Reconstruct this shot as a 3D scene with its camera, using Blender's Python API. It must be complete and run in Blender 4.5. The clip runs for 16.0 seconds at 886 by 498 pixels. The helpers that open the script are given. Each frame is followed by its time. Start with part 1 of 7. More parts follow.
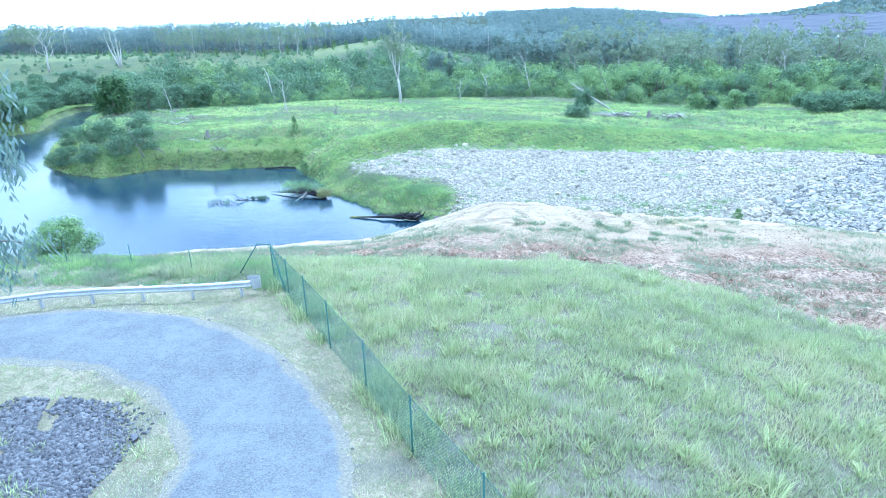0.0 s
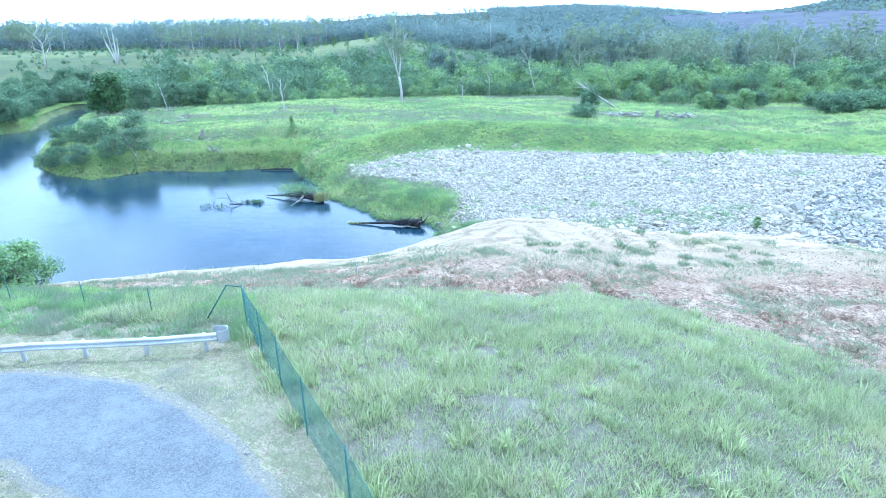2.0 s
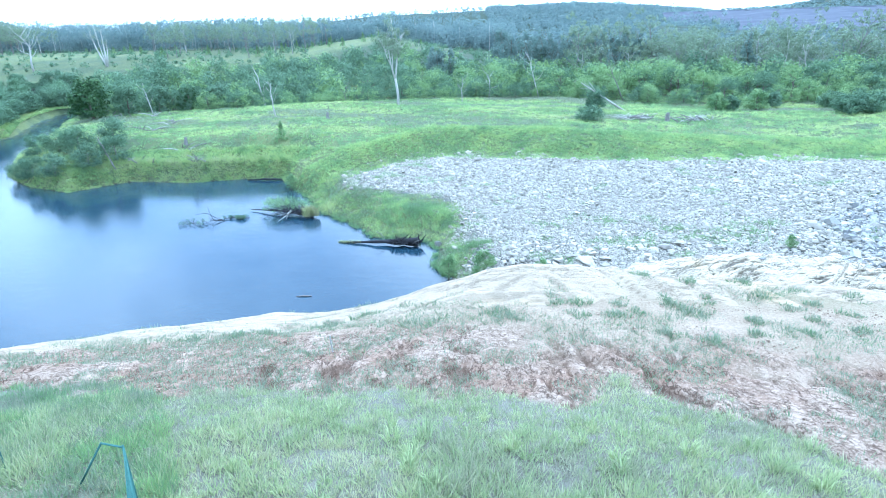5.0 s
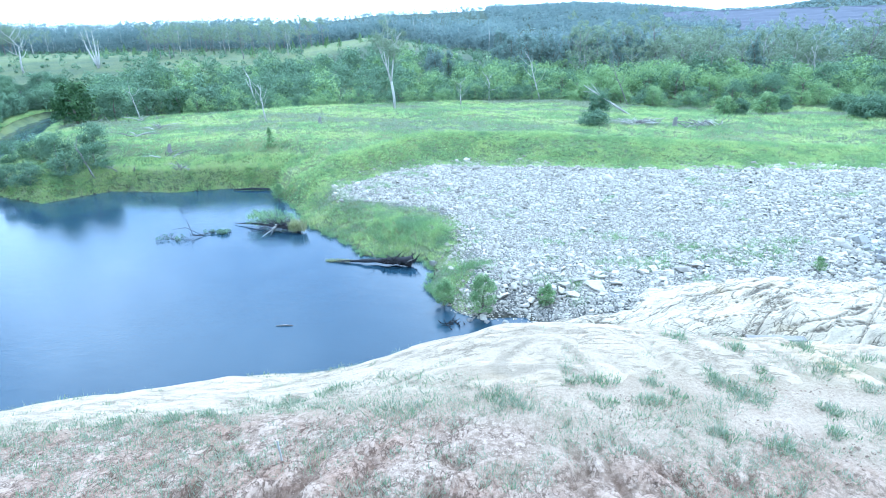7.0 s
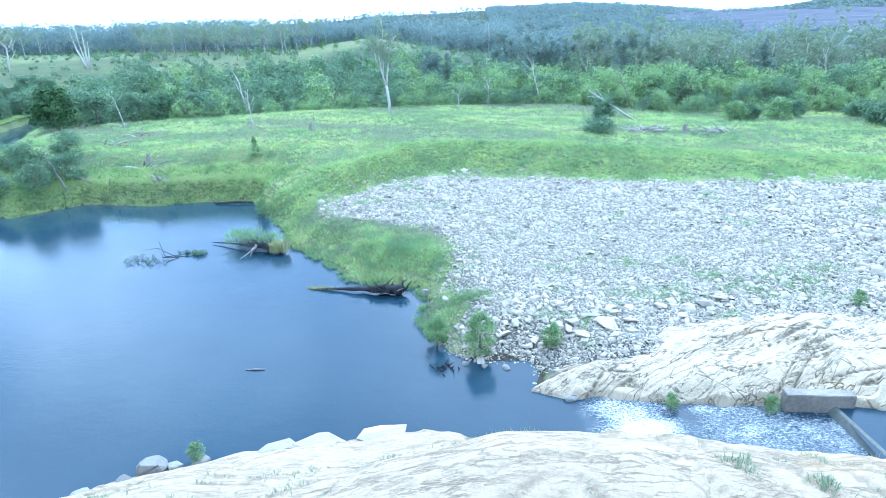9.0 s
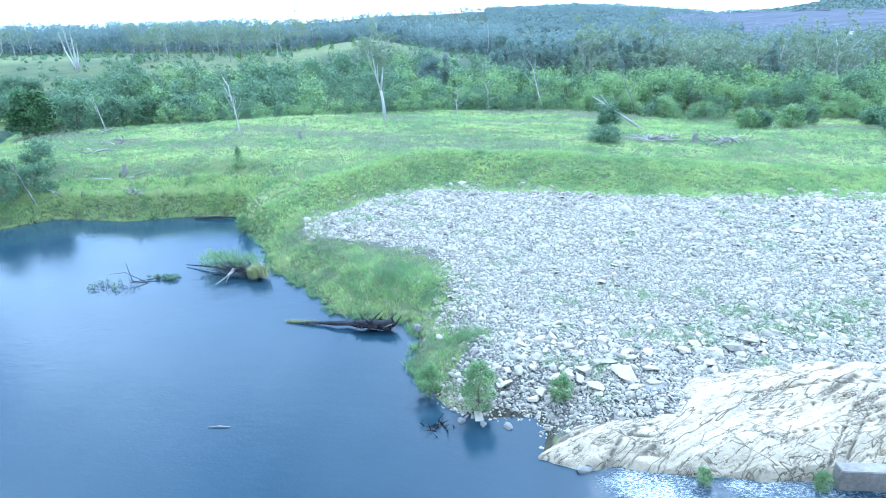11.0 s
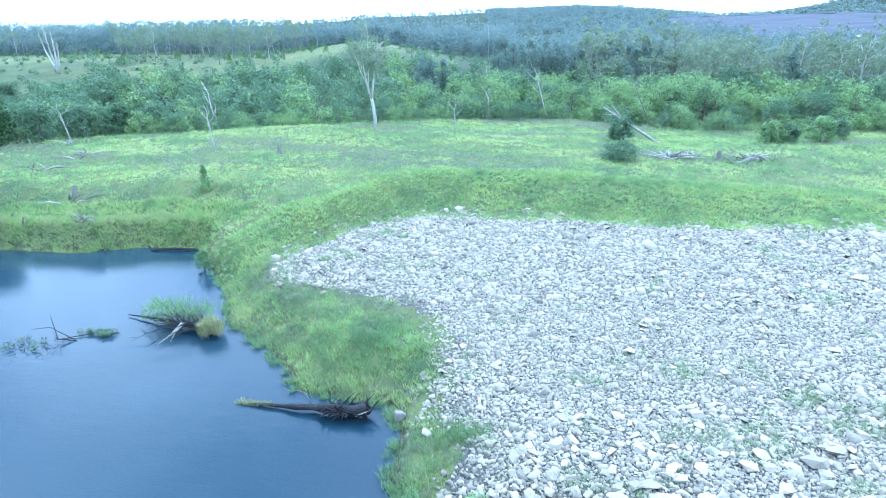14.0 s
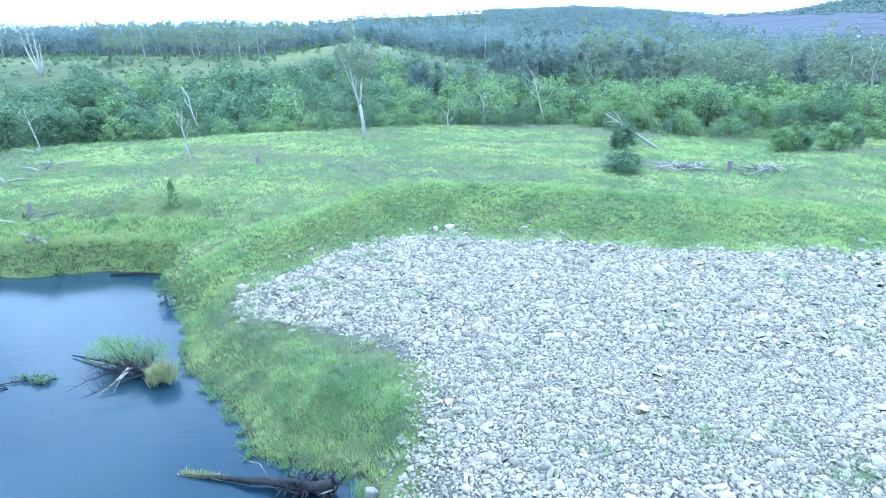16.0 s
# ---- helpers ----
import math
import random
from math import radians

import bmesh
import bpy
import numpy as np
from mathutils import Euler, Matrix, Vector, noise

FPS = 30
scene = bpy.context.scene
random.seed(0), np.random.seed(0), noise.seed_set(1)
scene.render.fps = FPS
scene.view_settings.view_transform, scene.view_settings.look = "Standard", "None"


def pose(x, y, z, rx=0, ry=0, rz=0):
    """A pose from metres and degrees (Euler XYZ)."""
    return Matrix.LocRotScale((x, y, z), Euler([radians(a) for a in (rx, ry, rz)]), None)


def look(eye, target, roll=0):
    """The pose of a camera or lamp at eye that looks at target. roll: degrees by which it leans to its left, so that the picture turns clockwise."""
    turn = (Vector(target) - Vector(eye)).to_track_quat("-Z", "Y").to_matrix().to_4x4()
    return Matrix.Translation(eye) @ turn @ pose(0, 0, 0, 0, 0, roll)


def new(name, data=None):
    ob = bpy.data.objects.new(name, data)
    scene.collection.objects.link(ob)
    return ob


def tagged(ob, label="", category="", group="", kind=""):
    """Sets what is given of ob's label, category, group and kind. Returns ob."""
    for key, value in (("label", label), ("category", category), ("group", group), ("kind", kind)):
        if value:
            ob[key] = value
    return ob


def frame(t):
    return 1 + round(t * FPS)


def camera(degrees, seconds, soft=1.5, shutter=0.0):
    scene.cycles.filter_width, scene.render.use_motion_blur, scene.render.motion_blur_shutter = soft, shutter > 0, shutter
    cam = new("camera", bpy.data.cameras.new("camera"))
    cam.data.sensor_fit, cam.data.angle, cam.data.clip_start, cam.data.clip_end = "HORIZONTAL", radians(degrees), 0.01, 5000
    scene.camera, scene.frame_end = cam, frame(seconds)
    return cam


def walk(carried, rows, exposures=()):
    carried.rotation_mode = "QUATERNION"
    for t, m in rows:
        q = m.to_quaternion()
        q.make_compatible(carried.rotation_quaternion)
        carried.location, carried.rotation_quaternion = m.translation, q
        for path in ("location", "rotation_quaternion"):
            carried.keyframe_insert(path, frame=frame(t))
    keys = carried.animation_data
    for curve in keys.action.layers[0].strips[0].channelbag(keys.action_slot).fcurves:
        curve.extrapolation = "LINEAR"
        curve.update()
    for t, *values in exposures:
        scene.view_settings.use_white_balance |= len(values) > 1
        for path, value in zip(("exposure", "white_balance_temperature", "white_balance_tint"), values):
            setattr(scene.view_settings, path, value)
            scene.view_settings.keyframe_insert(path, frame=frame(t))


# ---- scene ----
cam = camera(73.0, 16.0, 0.9)
PATH = [
    (0, (1.163, -21.878, 29.736), (0.979, -20.014, 29.036), -1.6),
    (0.5, (1.172, -20.985, 29.728), (0.985, -19.121, 29.026), -1.6),
    (1, (1.035, -19.731, 29.751), (0.848, -17.869, 29.046), -1.6),
    (1.5, (0.817, -18.5, 29.764), (0.629, -16.639, 29.056), -1.6),
    (2, (0.562, -17.153, 29.799), (0.374, -15.292, 29.089), -1.5),
    (2.5, (0.351, -15.891, 29.841), (0.163, -14.031, 29.131), -1.6),
    (3, (0.123, -14.418, 29.852), (-0.064, -12.558, 29.14), -1.7),
    (3.5, (-0.047, -12.99, 29.843), (-0.234, -11.131, 29.131), -1.7),
    (4, (-0.224, -11.375, 29.791), (-0.41, -9.515, 29.078), -1.8),
    (6.5, (-0.332, -3.333, 29.896), (-0.518, -1.473, 29.183), -1.9),
    (7, (-0.371, -1.275, 29.902), (-0.556, 0.585, 29.189), -1.9),
    (7.5, (-0.347, 0.602, 29.97), (-0.532, 2.461, 29.257), -2.0),
    (8, (-0.333, 2.758, 30.034), (-0.518, 4.617, 29.32), -1.9),
    (8.5, (-0.311, 4.724, 30.145), (-0.496, 6.583, 29.431), -2.0),
    (9, (-0.316, 6.896, 30.179), (-0.501, 8.756, 29.467), -1.9),
    (11.5, (-0.662, 17.156, 30.589), (-0.841, 19.017, 29.88), -1.6),
    (12, (-0.767, 19.493, 30.655), (-0.946, 21.356, 29.948), -1.5),
    (12.5, (-0.848, 21.724, 30.735), (-1.028, 23.586, 30.028), -1.5),
    (13, (-0.933, 24.251, 30.821), (-1.111, 26.113, 30.112), -1.4),
    (13.5, (-0.949, 26.7, 30.842), (-1.128, 28.562, 30.134), -1.4),
    (14, (-0.958, 29.39, 30.86), (-1.136, 31.252, 30.152), -1.4),
    (14.5, (-0.888, 31.899, 30.895), (-1.067, 33.761, 30.187), -1.4),
    (15, (-0.672, 34.545, 30.976), (-0.852, 36.407, 30.268), -1.5),
    (15.5, (-0.482, 36.704, 31.007), (-0.662, 38.567, 30.301), -1.4),
    (16, (-0.423, 38.056, 30.92), (-0.594, 39.92, 30.214), -1.4),
]
walk(cam, [(t, look(eye, goal, lean)) for t, eye, goal, lean in PATH],
     exposures=[(0, 1.81, 4560, 1), (16, 1.81, 4560, 1)])

# ---------------------------------------------------------------- light
world = bpy.data.worlds.new("sky")
scene.world = world
world.use_nodes = True
wn, wl = world.node_tree.nodes, world.node_tree.links
wn.clear()
SUN_EL, SUN_ROT = radians(56), radians(25)
sky = wn.new("ShaderNodeTexSky")
sky.sky_type, sky.sun_disc = "NISHITA", False
sky.sun_elevation, sky.sun_rotation = SUN_EL, SUN_ROT
sky.dust_density, sky.air_density = 2.0, 1.0
w_out, w_bg = wn.new("ShaderNodeOutputWorld"), wn.new("ShaderNodeBackground")
w_co, w_map = wn.new("ShaderNodeTexCoord"), wn.new("ShaderNodeMapping")
w_map.inputs["Scale"].default_value = (1.6, 1.6, 3.4)
w_noise, w_ramp = wn.new("ShaderNodeTexNoise"), wn.new("ShaderNodeValToRGB")
w_noise.inputs["Scale"].default_value, w_noise.inputs["Detail"].default_value = 1.5, 7.0
w_noise.inputs["Roughness"].default_value = 0.55
w_ramp.color_ramp.elements[0].position, w_ramp.color_ramp.elements[1].position = 0.40, 0.62
w_sep, w_hor = wn.new("ShaderNodeSeparateXYZ"), wn.new("ShaderNodeMapRange")
w_hor.inputs["From Min"].default_value, w_hor.inputs["From Max"].default_value = 0.03, 0.2
w_hor.inputs["To Min"].default_value, w_hor.inputs["To Max"].default_value = 1.0, 0.0
w_max, w_mix = wn.new("ShaderNodeMath"), wn.new("ShaderNodeMix")
w_max.operation, w_mix.data_type = "MAXIMUM", "RGBA"
w_mix.inputs["B"].default_value = (12.5, 13.0, 13.6, 1)
wl.new(w_co.outputs["Generated"], w_map.inputs["Vector"])
wl.new(w_map.outputs["Vector"], w_noise.inputs["Vector"])
wl.new(w_noise.outputs["Fac"], w_ramp.inputs["Fac"])
wl.new(w_co.outputs["Generated"], w_sep.inputs["Vector"])
wl.new(w_sep.outputs["Z"], w_hor.inputs["Value"])
wl.new(w_ramp.outputs["Color"], w_max.inputs[0])
wl.new(w_hor.outputs["Result"], w_max.inputs[1])
wl.new(w_max.outputs["Value"], w_mix.inputs["Factor"])
wl.new(sky.outputs["Color"], w_mix.inputs["A"])
wl.new(w_mix.outputs["Result"], w_bg.inputs["Color"])
w_bg.inputs["Strength"].default_value = 0.115
wl.new(w_bg.outputs["Background"], w_out.inputs["Surface"])

sun = new("sun", bpy.data.lights.new("sun", "SUN"))
sun.data.energy, sun.data.angle, sun.data.color = 1.25, radians(12), (1.0, 0.96, 0.9)
sun.matrix_world = look((0, 0, 80), (-54 * math.sin(SUN_ROT), -54 * math.cos(SUN_ROT), 0), 0)

# ---------------------------------------------------------------- small tools
rng = np.random.default_rng(7)


def hash2(ix, iy, seed):
    h = (ix.astype(np.int64) * 374761393 + iy.astype(np.int64) * 668265263 + seed * 974711) & 0x7FFFFFFF
    h = ((h ^ (h >> 13)) * 1274126177) & 0x7FFFFFFF
    return ((h ^ (h >> 16)) & 0xFFFF) / 65535.0


def vnoise(x, y, seed=0):
    """Value noise, 0 to 1, for arrays."""
    x, y = np.asarray(x, float), np.asarray(y, float)
    ix, iy = np.floor(x), np.floor(y)
    u, v = x - ix, y - iy
    u, v = u * u * (3 - 2 * u), v * v * (3 - 2 * v)
    a, b = hash2(ix, iy, seed), hash2(ix + 1, iy, seed)
    c, d = hash2(ix, iy + 1, seed), hash2(ix + 1, iy + 1, seed)
    return (a * (1 - u) + b * u) * (1 - v) + (c * (1 - u) + d * u) * v


def fbm(x, y, seed=0, octaves=4):
    total, amp, norm = 0, 1.0, 0.0
    for k in range(octaves):
        total = total + amp * vnoise(x * 2.03 ** k, y * 2.03 ** k, seed + 11 * k)
        norm, amp = norm + amp, amp * 0.5
    return total / norm


def smooth(v):
    v = np.clip(v, 0, 1)
    return v * v * (3 - 2 * v)


def mesh_from(name, verts, faces, material=None, shade=False):
    """A mesh from arrays: all faces of one size, or a list of faces of several sizes."""
    me = bpy.data.meshes.new(name)
    if isinstance(faces, np.ndarray):
        n, k = faces.shape
        me.vertices.add(len(verts))
        me.vertices.foreach_set("co", np.ascontiguousarray(verts, np.float32).ravel())
        me.loops.add(n * k)
        me.loops.foreach_set("vertex_index", np.ascontiguousarray(faces, np.int32).ravel())
        me.polygons.add(n)
        me.polygons.foreach_set("loop_start", np.arange(0, n * k, k, dtype=np.int32))
        me.update(calc_edges=True)
    else:
        me.from_pydata([tuple(map(float, p)) for p in verts], [], [tuple(map(int, f)) for f in faces])
        me.update()
    me.polygons.foreach_set("use_smooth", np.full(len(me.polygons), bool(shade)))
    if material:
        me.materials.append(material)
    return me


def part(name, me, parent=None, label=""):
    """Links a mesh as one object, under a thing or a part."""
    ob = new(name, me)
    if parent:
        ob.parent = parent
    return tagged(ob, label) if label else ob


def thing(name, x, y, z, label, category, group="", kind=""):
    ob = new(name)
    ob.matrix_world = pose(x, y, z)
    return tagged(ob, label, category, group, kind)


def tube(points, radii, sides=7, knots=0.0, seed=1):
    """A tapered, closed tube along points: (verts, faces)."""
    r = np.random.default_rng(seed)
    pts = [Vector(p) for p in points]
    verts, faces = [], []
    for i, p in enumerate(pts):
        way = (pts[min(i + 1, len(pts) - 1)] - pts[max(i - 1, 0)]).normalized()
        side = way.cross(Vector((0, 0, 1)) if abs(way.z) < 0.9 else Vector((1, 0, 0))).normalized()
        up = side.cross(way)
        for k in range(sides):
            a = 2 * math.pi * k / sides
            rad = radii[i] * (1 + knots * (r.random() - 0.5))
            verts.append(p + (side * math.cos(a) + up * math.sin(a)) * rad)
    for i in range(len(pts) - 1):
        for k in range(sides):
            a, b = i * sides + k, i * sides + (k + 1) % sides
            faces.append((a, b, b + sides, a + sides))
    faces.append(tuple(range(sides - 1, -1, -1)))
    faces.append(tuple(range((len(pts) - 1) * sides, len(pts) * sides)))
    return verts, faces


def merged(pieces):
    verts, faces = [], []
    for v, f in pieces:
        n = len(verts)
        verts += list(v)
        faces += [tuple(i + n for i in q) for q in f]
    return verts, faces


def box(x0, y0, z0, x1, y1, z1):
    v = [(x, y, z) for z in (z0, z1) for x, y in ((x0, y0), (x1, y0), (x1, y1), (x0, y1))]
    return v, [(3, 2, 1, 0), (4, 5, 6, 7), (0, 1, 5, 4), (1, 2, 6, 5), (2, 3, 7, 6), (3, 0, 4, 7)]


def bevelled(v, f, width):
    bm = bmesh.new()
    vs = [bm.verts.new(p) for p in v]
    for q in f:
        bm.faces.new([vs[i] for i in q])
    bmesh.ops.recalc_face_normals(bm, faces=bm.faces)
    bmesh.ops.bevel(bm, geom=list(bm.edges), offset=width, segments=2, affect="EDGES")
    return bm


def from_bm(name, bm, material):
    me = bpy.data.meshes.new(name)
    bm.to_mesh(me)
    bm.free()
    me.materials.append(material)
    return me


# ---------------------------------------------------------------- materials
class Mat:
    """A short way to write node materials."""

    def __init__(self, name, rough=0.9, bump=0.0, metal=0.0, spec=0.3):
        self.m = bpy.data.materials.new(name)
        self.m.use_nodes = True
        self.n, self.l = self.m.node_tree.nodes, self.m.node_tree.links
        self.b = self.n["Principled BSDF"]
        self.b.inputs["Roughness"].default_value = rough
        self.b.inputs["Metallic"].default_value = metal
        self.b.inputs["Specular IOR Level"].default_value = spec
        self.co = self.n.new("ShaderNodeTexCoord").outputs["Object"]

    def noise(self, scale, detail=5, rough=0.6, stretch=None, turn=0.0):
        n = self.n.new("ShaderNodeTexNoise")
        n.inputs["Scale"].default_value, n.inputs["Detail"].default_value = scale, detail
        n.inputs["Roughness"].default_value = rough
        co = self.co
        if turn:
            m = self.n.new("ShaderNodeMapping")
            m.inputs["Rotation"].default_value = (0, 0, -math.radians(turn))
            self.l.new(co, m.inputs["Vector"])
            co = m.outputs["Vector"]
        if stretch:
            m = self.n.new("ShaderNodeMapping")
            m.inputs["Scale"].default_value = stretch
            self.l.new(co, m.inputs["Vector"])
            co = m.outputs["Vector"]
        self.l.new(co, n.inputs["Vector"])
        return n.outputs["Fac"]

    def cells(self, scale, out="Distance", feature="F1", stretch=None):
        n = self.n.new("ShaderNodeTexVoronoi")
        n.feature = feature
        n.inputs["Scale"].default_value = scale
        co = self.co
        if stretch:
            m = self.n.new("ShaderNodeMapping")
            m.inputs["Scale"].default_value = stretch
            self.l.new(co, m.inputs["Vector"])
            co = m.outputs["Vector"]
        self.l.new(co, n.inputs["Vector"])
        return n.outputs[out]

    def ramp(self, fac, *stops):
        r = self.n.new("ShaderNodeValToRGB")
        e = r.color_ramp.elements
        while len(e) < len(stops):
            e.new(0.5)
        for k, (pos, col) in enumerate(stops):
            e[k].position, e[k].color = pos, (*col, 1)
        self.l.new(fac, r.inputs["Fac"])
        return r.outputs["Color"]

    def mix(self, fac, a, b, blend="MIX"):
        x = self.n.new("ShaderNodeMix")
        x.data_type, x.blend_type = "RGBA", blend
        for socket, value in ((x.inputs["Factor"], fac), (x.inputs["A"], a), (x.inputs["B"], b)):
            if isinstance(value, (int, float)):
                socket.default_value = value
            elif isinstance(value, tuple):
                socket.default_value = (*value, 1)
            else:
                self.l.new(value, socket)
        return x.outputs["Result"]

    def streaks(self, scale, width, stretch, turn=0.0, detail=7):
        """Thin dark wandering lines, broken up."""
        line = self.math("ABSOLUTE", self.math("SUBTRACT", self.noise(scale, detail, 0.6, stretch, turn), 0.5), 0)
        thin = self.ramp(line, (0.0, (1, 1, 1)), (width, (0, 0, 0)))
        return self.math("MULTIPLY", thin, self.ramp(self.noise(scale * 0.8, 3), (0.42, (0, 0, 0)), (0.55, (1, 1, 1))))

    def attr(self, name):
        a = self.n.new("ShaderNodeAttribute")
        a.attribute_name = name
        return a.outputs["Fac"]

    def math(self, op, a, b):
        x = self.n.new("ShaderNodeMath")
        x.operation = op
        for socket, value in ((x.inputs[0], a), (x.inputs[1], b)):
            if isinstance(value, (int, float)):
                socket.default_value = value
            else:
                self.l.new(value, socket)
        return x.outputs["Value"]

    def info(self):
        return self.n.new("ShaderNodeObjectInfo").outputs["Random"]

    def island(self):
        return self.n.new("ShaderNodeNewGeometry").outputs["Random Per Island"]

    def color(self, value):
        if isinstance(value, tuple):
            self.b.inputs["Base Color"].default_value = (*value, 1)
        else:
            self.l.new(value, self.b.inputs["Base Color"])
        return self

    def bump(self, height, strength=0.4, distance=0.05):
        k = self.n.new("ShaderNodeBump")
        k.inputs["Strength"].default_value, k.inputs["Distance"].default_value = strength, distance
        self.l.new(height, k.inputs["Height"])
        self.l.new(k.outputs["Normal"], self.b.inputs["Normal"])
        return self


def leaf_material(name, dark, light, tint, gloss=0.5, clump=0.0, odd=None, turf=(), range_=(), through_=0.32, blend=0.72):
    """Leaves: a colour for each leaf and each clump, a tint for each tree, light passing through."""
    k = Mat(name, gloss + 0.2, spec=0.1)
    c = k.ramp(k.island(), (0.0, dark), (0.55, tuple((a + b) / 2 for a, b in zip(dark, light))), (1.0, light))
    if range_:
        c = k.mix(0.6, c, k.ramp(k.info(), *range_))
    else:
        c = k.mix(k.math("MULTIPLY", k.info(), 0.6), c, tint)
    if clump:
        spots, wide = k.noise(clump, 2, 0.5), k.noise(clump * 0.16, 3)
        c = k.mix(0.65, c, k.ramp(spots, (0.34, dark), (0.5, tint), (0.66, light)))
        if odd:
            c = k.mix(k.math("MULTIPLY", k.ramp(k.noise(clump * 0.55, 3, 0.6), (0.50, (0, 0, 0)), (0.60, (1, 1, 1))), 0.75), c, odd)
        c = k.mix(k.math("MULTIPLY", k.ramp(wide, (0.4, (0, 0, 0)), (0.65, (1, 1, 1))), 0.35), c, light)
    if turf:
        c = k.mix(blend, c, k.ramp(k.attr("tone"), *turf))
    k.color(c)
    t = k.n.new("ShaderNodeBsdfTranslucent")
    k.l.new(c, t.inputs["Color"])
    s = k.n.new("ShaderNodeMixShader")
    s.inputs["Fac"].default_value = through_
    k.l.new(k.b.outputs["BSDF"], s.inputs[1])
    k.l.new(t.outputs["BSDF"], s.inputs[2])
    k.l.new(s.outputs["Shader"], k.n["Material Output"].inputs["Surface"])
    return k.m


def plain(name, dark, light, scale, rough=0.8, metal=0.0, bump=0.3, spec=0.3, stretch=None):
    k = Mat(name, rough, metal=metal, spec=spec)
    fine, wide = k.noise(scale, 6, 0.65, stretch), k.noise(scale * 0.13, 3)
    k.color(k.mix(0.4, k.ramp(fine, (0.3, dark), (0.7, light)), k.ramp(wide, (0.35, dark), (0.65, light))))
    if bump:
        k.bump(fine, bump, 0.03)
    return k.m


def ground_material():
    k = Mat("ground", 0.95, spec=0.15)
    big, mid, fine = k.noise(0.035, 4), k.noise(0.6, 6, 0.65), k.noise(9.0, 6, 0.75)
    grass = k.mix(0.5, k.ramp(mid, (0.3, (0.065, 0.09, 0.032)), (0.7, (0.13, 0.165, 0.055))),
                  k.ramp(fine, (0.35, (0.07, 0.085, 0.035)), (0.62, (0.21, 0.23, 0.10))))
    grass = k.mix(k.math("MULTIPLY", k.ramp(big, (0.45, (0, 0, 0)), (0.7, (1, 1, 1))), 0.4), grass, (0.15, 0.17, 0.075))
    grass = k.mix(k.math("MULTIPLY", k.ramp(k.noise(0.09, 5, 0.65), (0.42, (0, 0, 0)), (0.6, (1, 1, 1))), 0.75), grass, k.ramp(k.noise(0.5, 4, 0.7), (0.35, (0.05, 0.075, 0.045)), (0.65, (0.10, 0.125, 0.07))))
    thatch = k.mix(0.5, k.ramp(mid, (0.3, (0.11, 0.105, 0.08)), (0.7, (0.22, 0.205, 0.16))),
                   k.ramp(k.noise(22.0, 4, 0.7, (1, 0.5, 1)), (0.35, (0.075, 0.078, 0.065)), (0.65, (0.32, 0.305, 0.245))))
    grass = k.mix(k.attr("thatch"), grass, thatch)
    dirt = k.mix(0.6, k.ramp(mid, (0.3, (0.213, 0.150, 0.105)), (0.7, (0.386, 0.297, 0.222))),
                 k.ramp(k.noise(4.5, 8, 0.8), (0.38, (0.084, 0.054, 0.035)), (0.5, (0.302, 0.224, 0.164)), (0.62, (0.515, 0.414, 0.319))))
    dirt = k.mix(k.math("MULTIPLY", k.ramp(k.noise(0.16, 5, 0.65), (0.46, (0, 0, 0)), (0.6, (1, 1, 1))), 0.45), dirt, (0.246, 0.141, 0.090))
    dirt = k.mix(k.math("MULTIPLY", k.ramp(k.noise(0.45, 5, 0.7, (1.3, 0.6, 1)), (0.52, (0, 0, 0)), (0.6, (1, 1, 1))), 0.5), dirt, (0.459, 0.358, 0.269))
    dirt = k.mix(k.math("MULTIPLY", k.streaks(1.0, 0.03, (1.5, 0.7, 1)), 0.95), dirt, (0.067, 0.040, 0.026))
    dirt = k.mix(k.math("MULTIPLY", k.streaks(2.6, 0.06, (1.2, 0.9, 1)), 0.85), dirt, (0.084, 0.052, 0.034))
    # gully beds: red-brown earth, darkened to stand in for shade in the relief
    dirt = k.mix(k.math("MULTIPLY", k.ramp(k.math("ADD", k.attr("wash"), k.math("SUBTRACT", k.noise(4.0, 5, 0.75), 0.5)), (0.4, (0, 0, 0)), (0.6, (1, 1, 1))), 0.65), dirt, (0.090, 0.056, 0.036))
    stony = k.ramp(k.cells(5.2, "Color"), (0.0, (0.06, 0.058, 0.052)), (0.5, (0.10, 0.097, 0.088)), (1.0, (0.19, 0.182, 0.165)))
    straw = k.mix(0.6, k.ramp(mid, (0.35, (0.17, 0.17, 0.09)), (0.5, (0.30, 0.265, 0.17)), (0.65, (0.40, 0.34, 0.24))),
                  k.ramp(k.noise(16.0, 5, 0.8), (0.38, (0.08, 0.075, 0.05)), (0.6, (0.47, 0.42, 0.30))))
    sand = k.mix(0.5, k.ramp(mid, (0.3, (0.255, 0.192, 0.13)), (0.6, (0.375, 0.298, 0.212))), k.ramp(k.noise(7.0, 7, 0.75), (0.36, (0.17, 0.125, 0.082)), (0.6, (0.41, 0.33, 0.24))))
    sand = k.mix(k.math("MULTIPLY", k.ramp(k.noise(0.3, 5, 0.65), (0.5, (0, 0, 0)), (0.62, (1, 1, 1))), 0.5), sand, (0.225, 0.175, 0.115))
    dirt = k.mix(k.attr("sand"), dirt, sand)
    mottle = k.noise(2.6, 5, 0.7)
    straw = k.mix(k.math("MULTIPLY", k.ramp(mottle, (0.46, (0, 0, 0)), (0.54, (1, 1, 1))), 0.6), straw, (0.15, 0.175, 0.08))
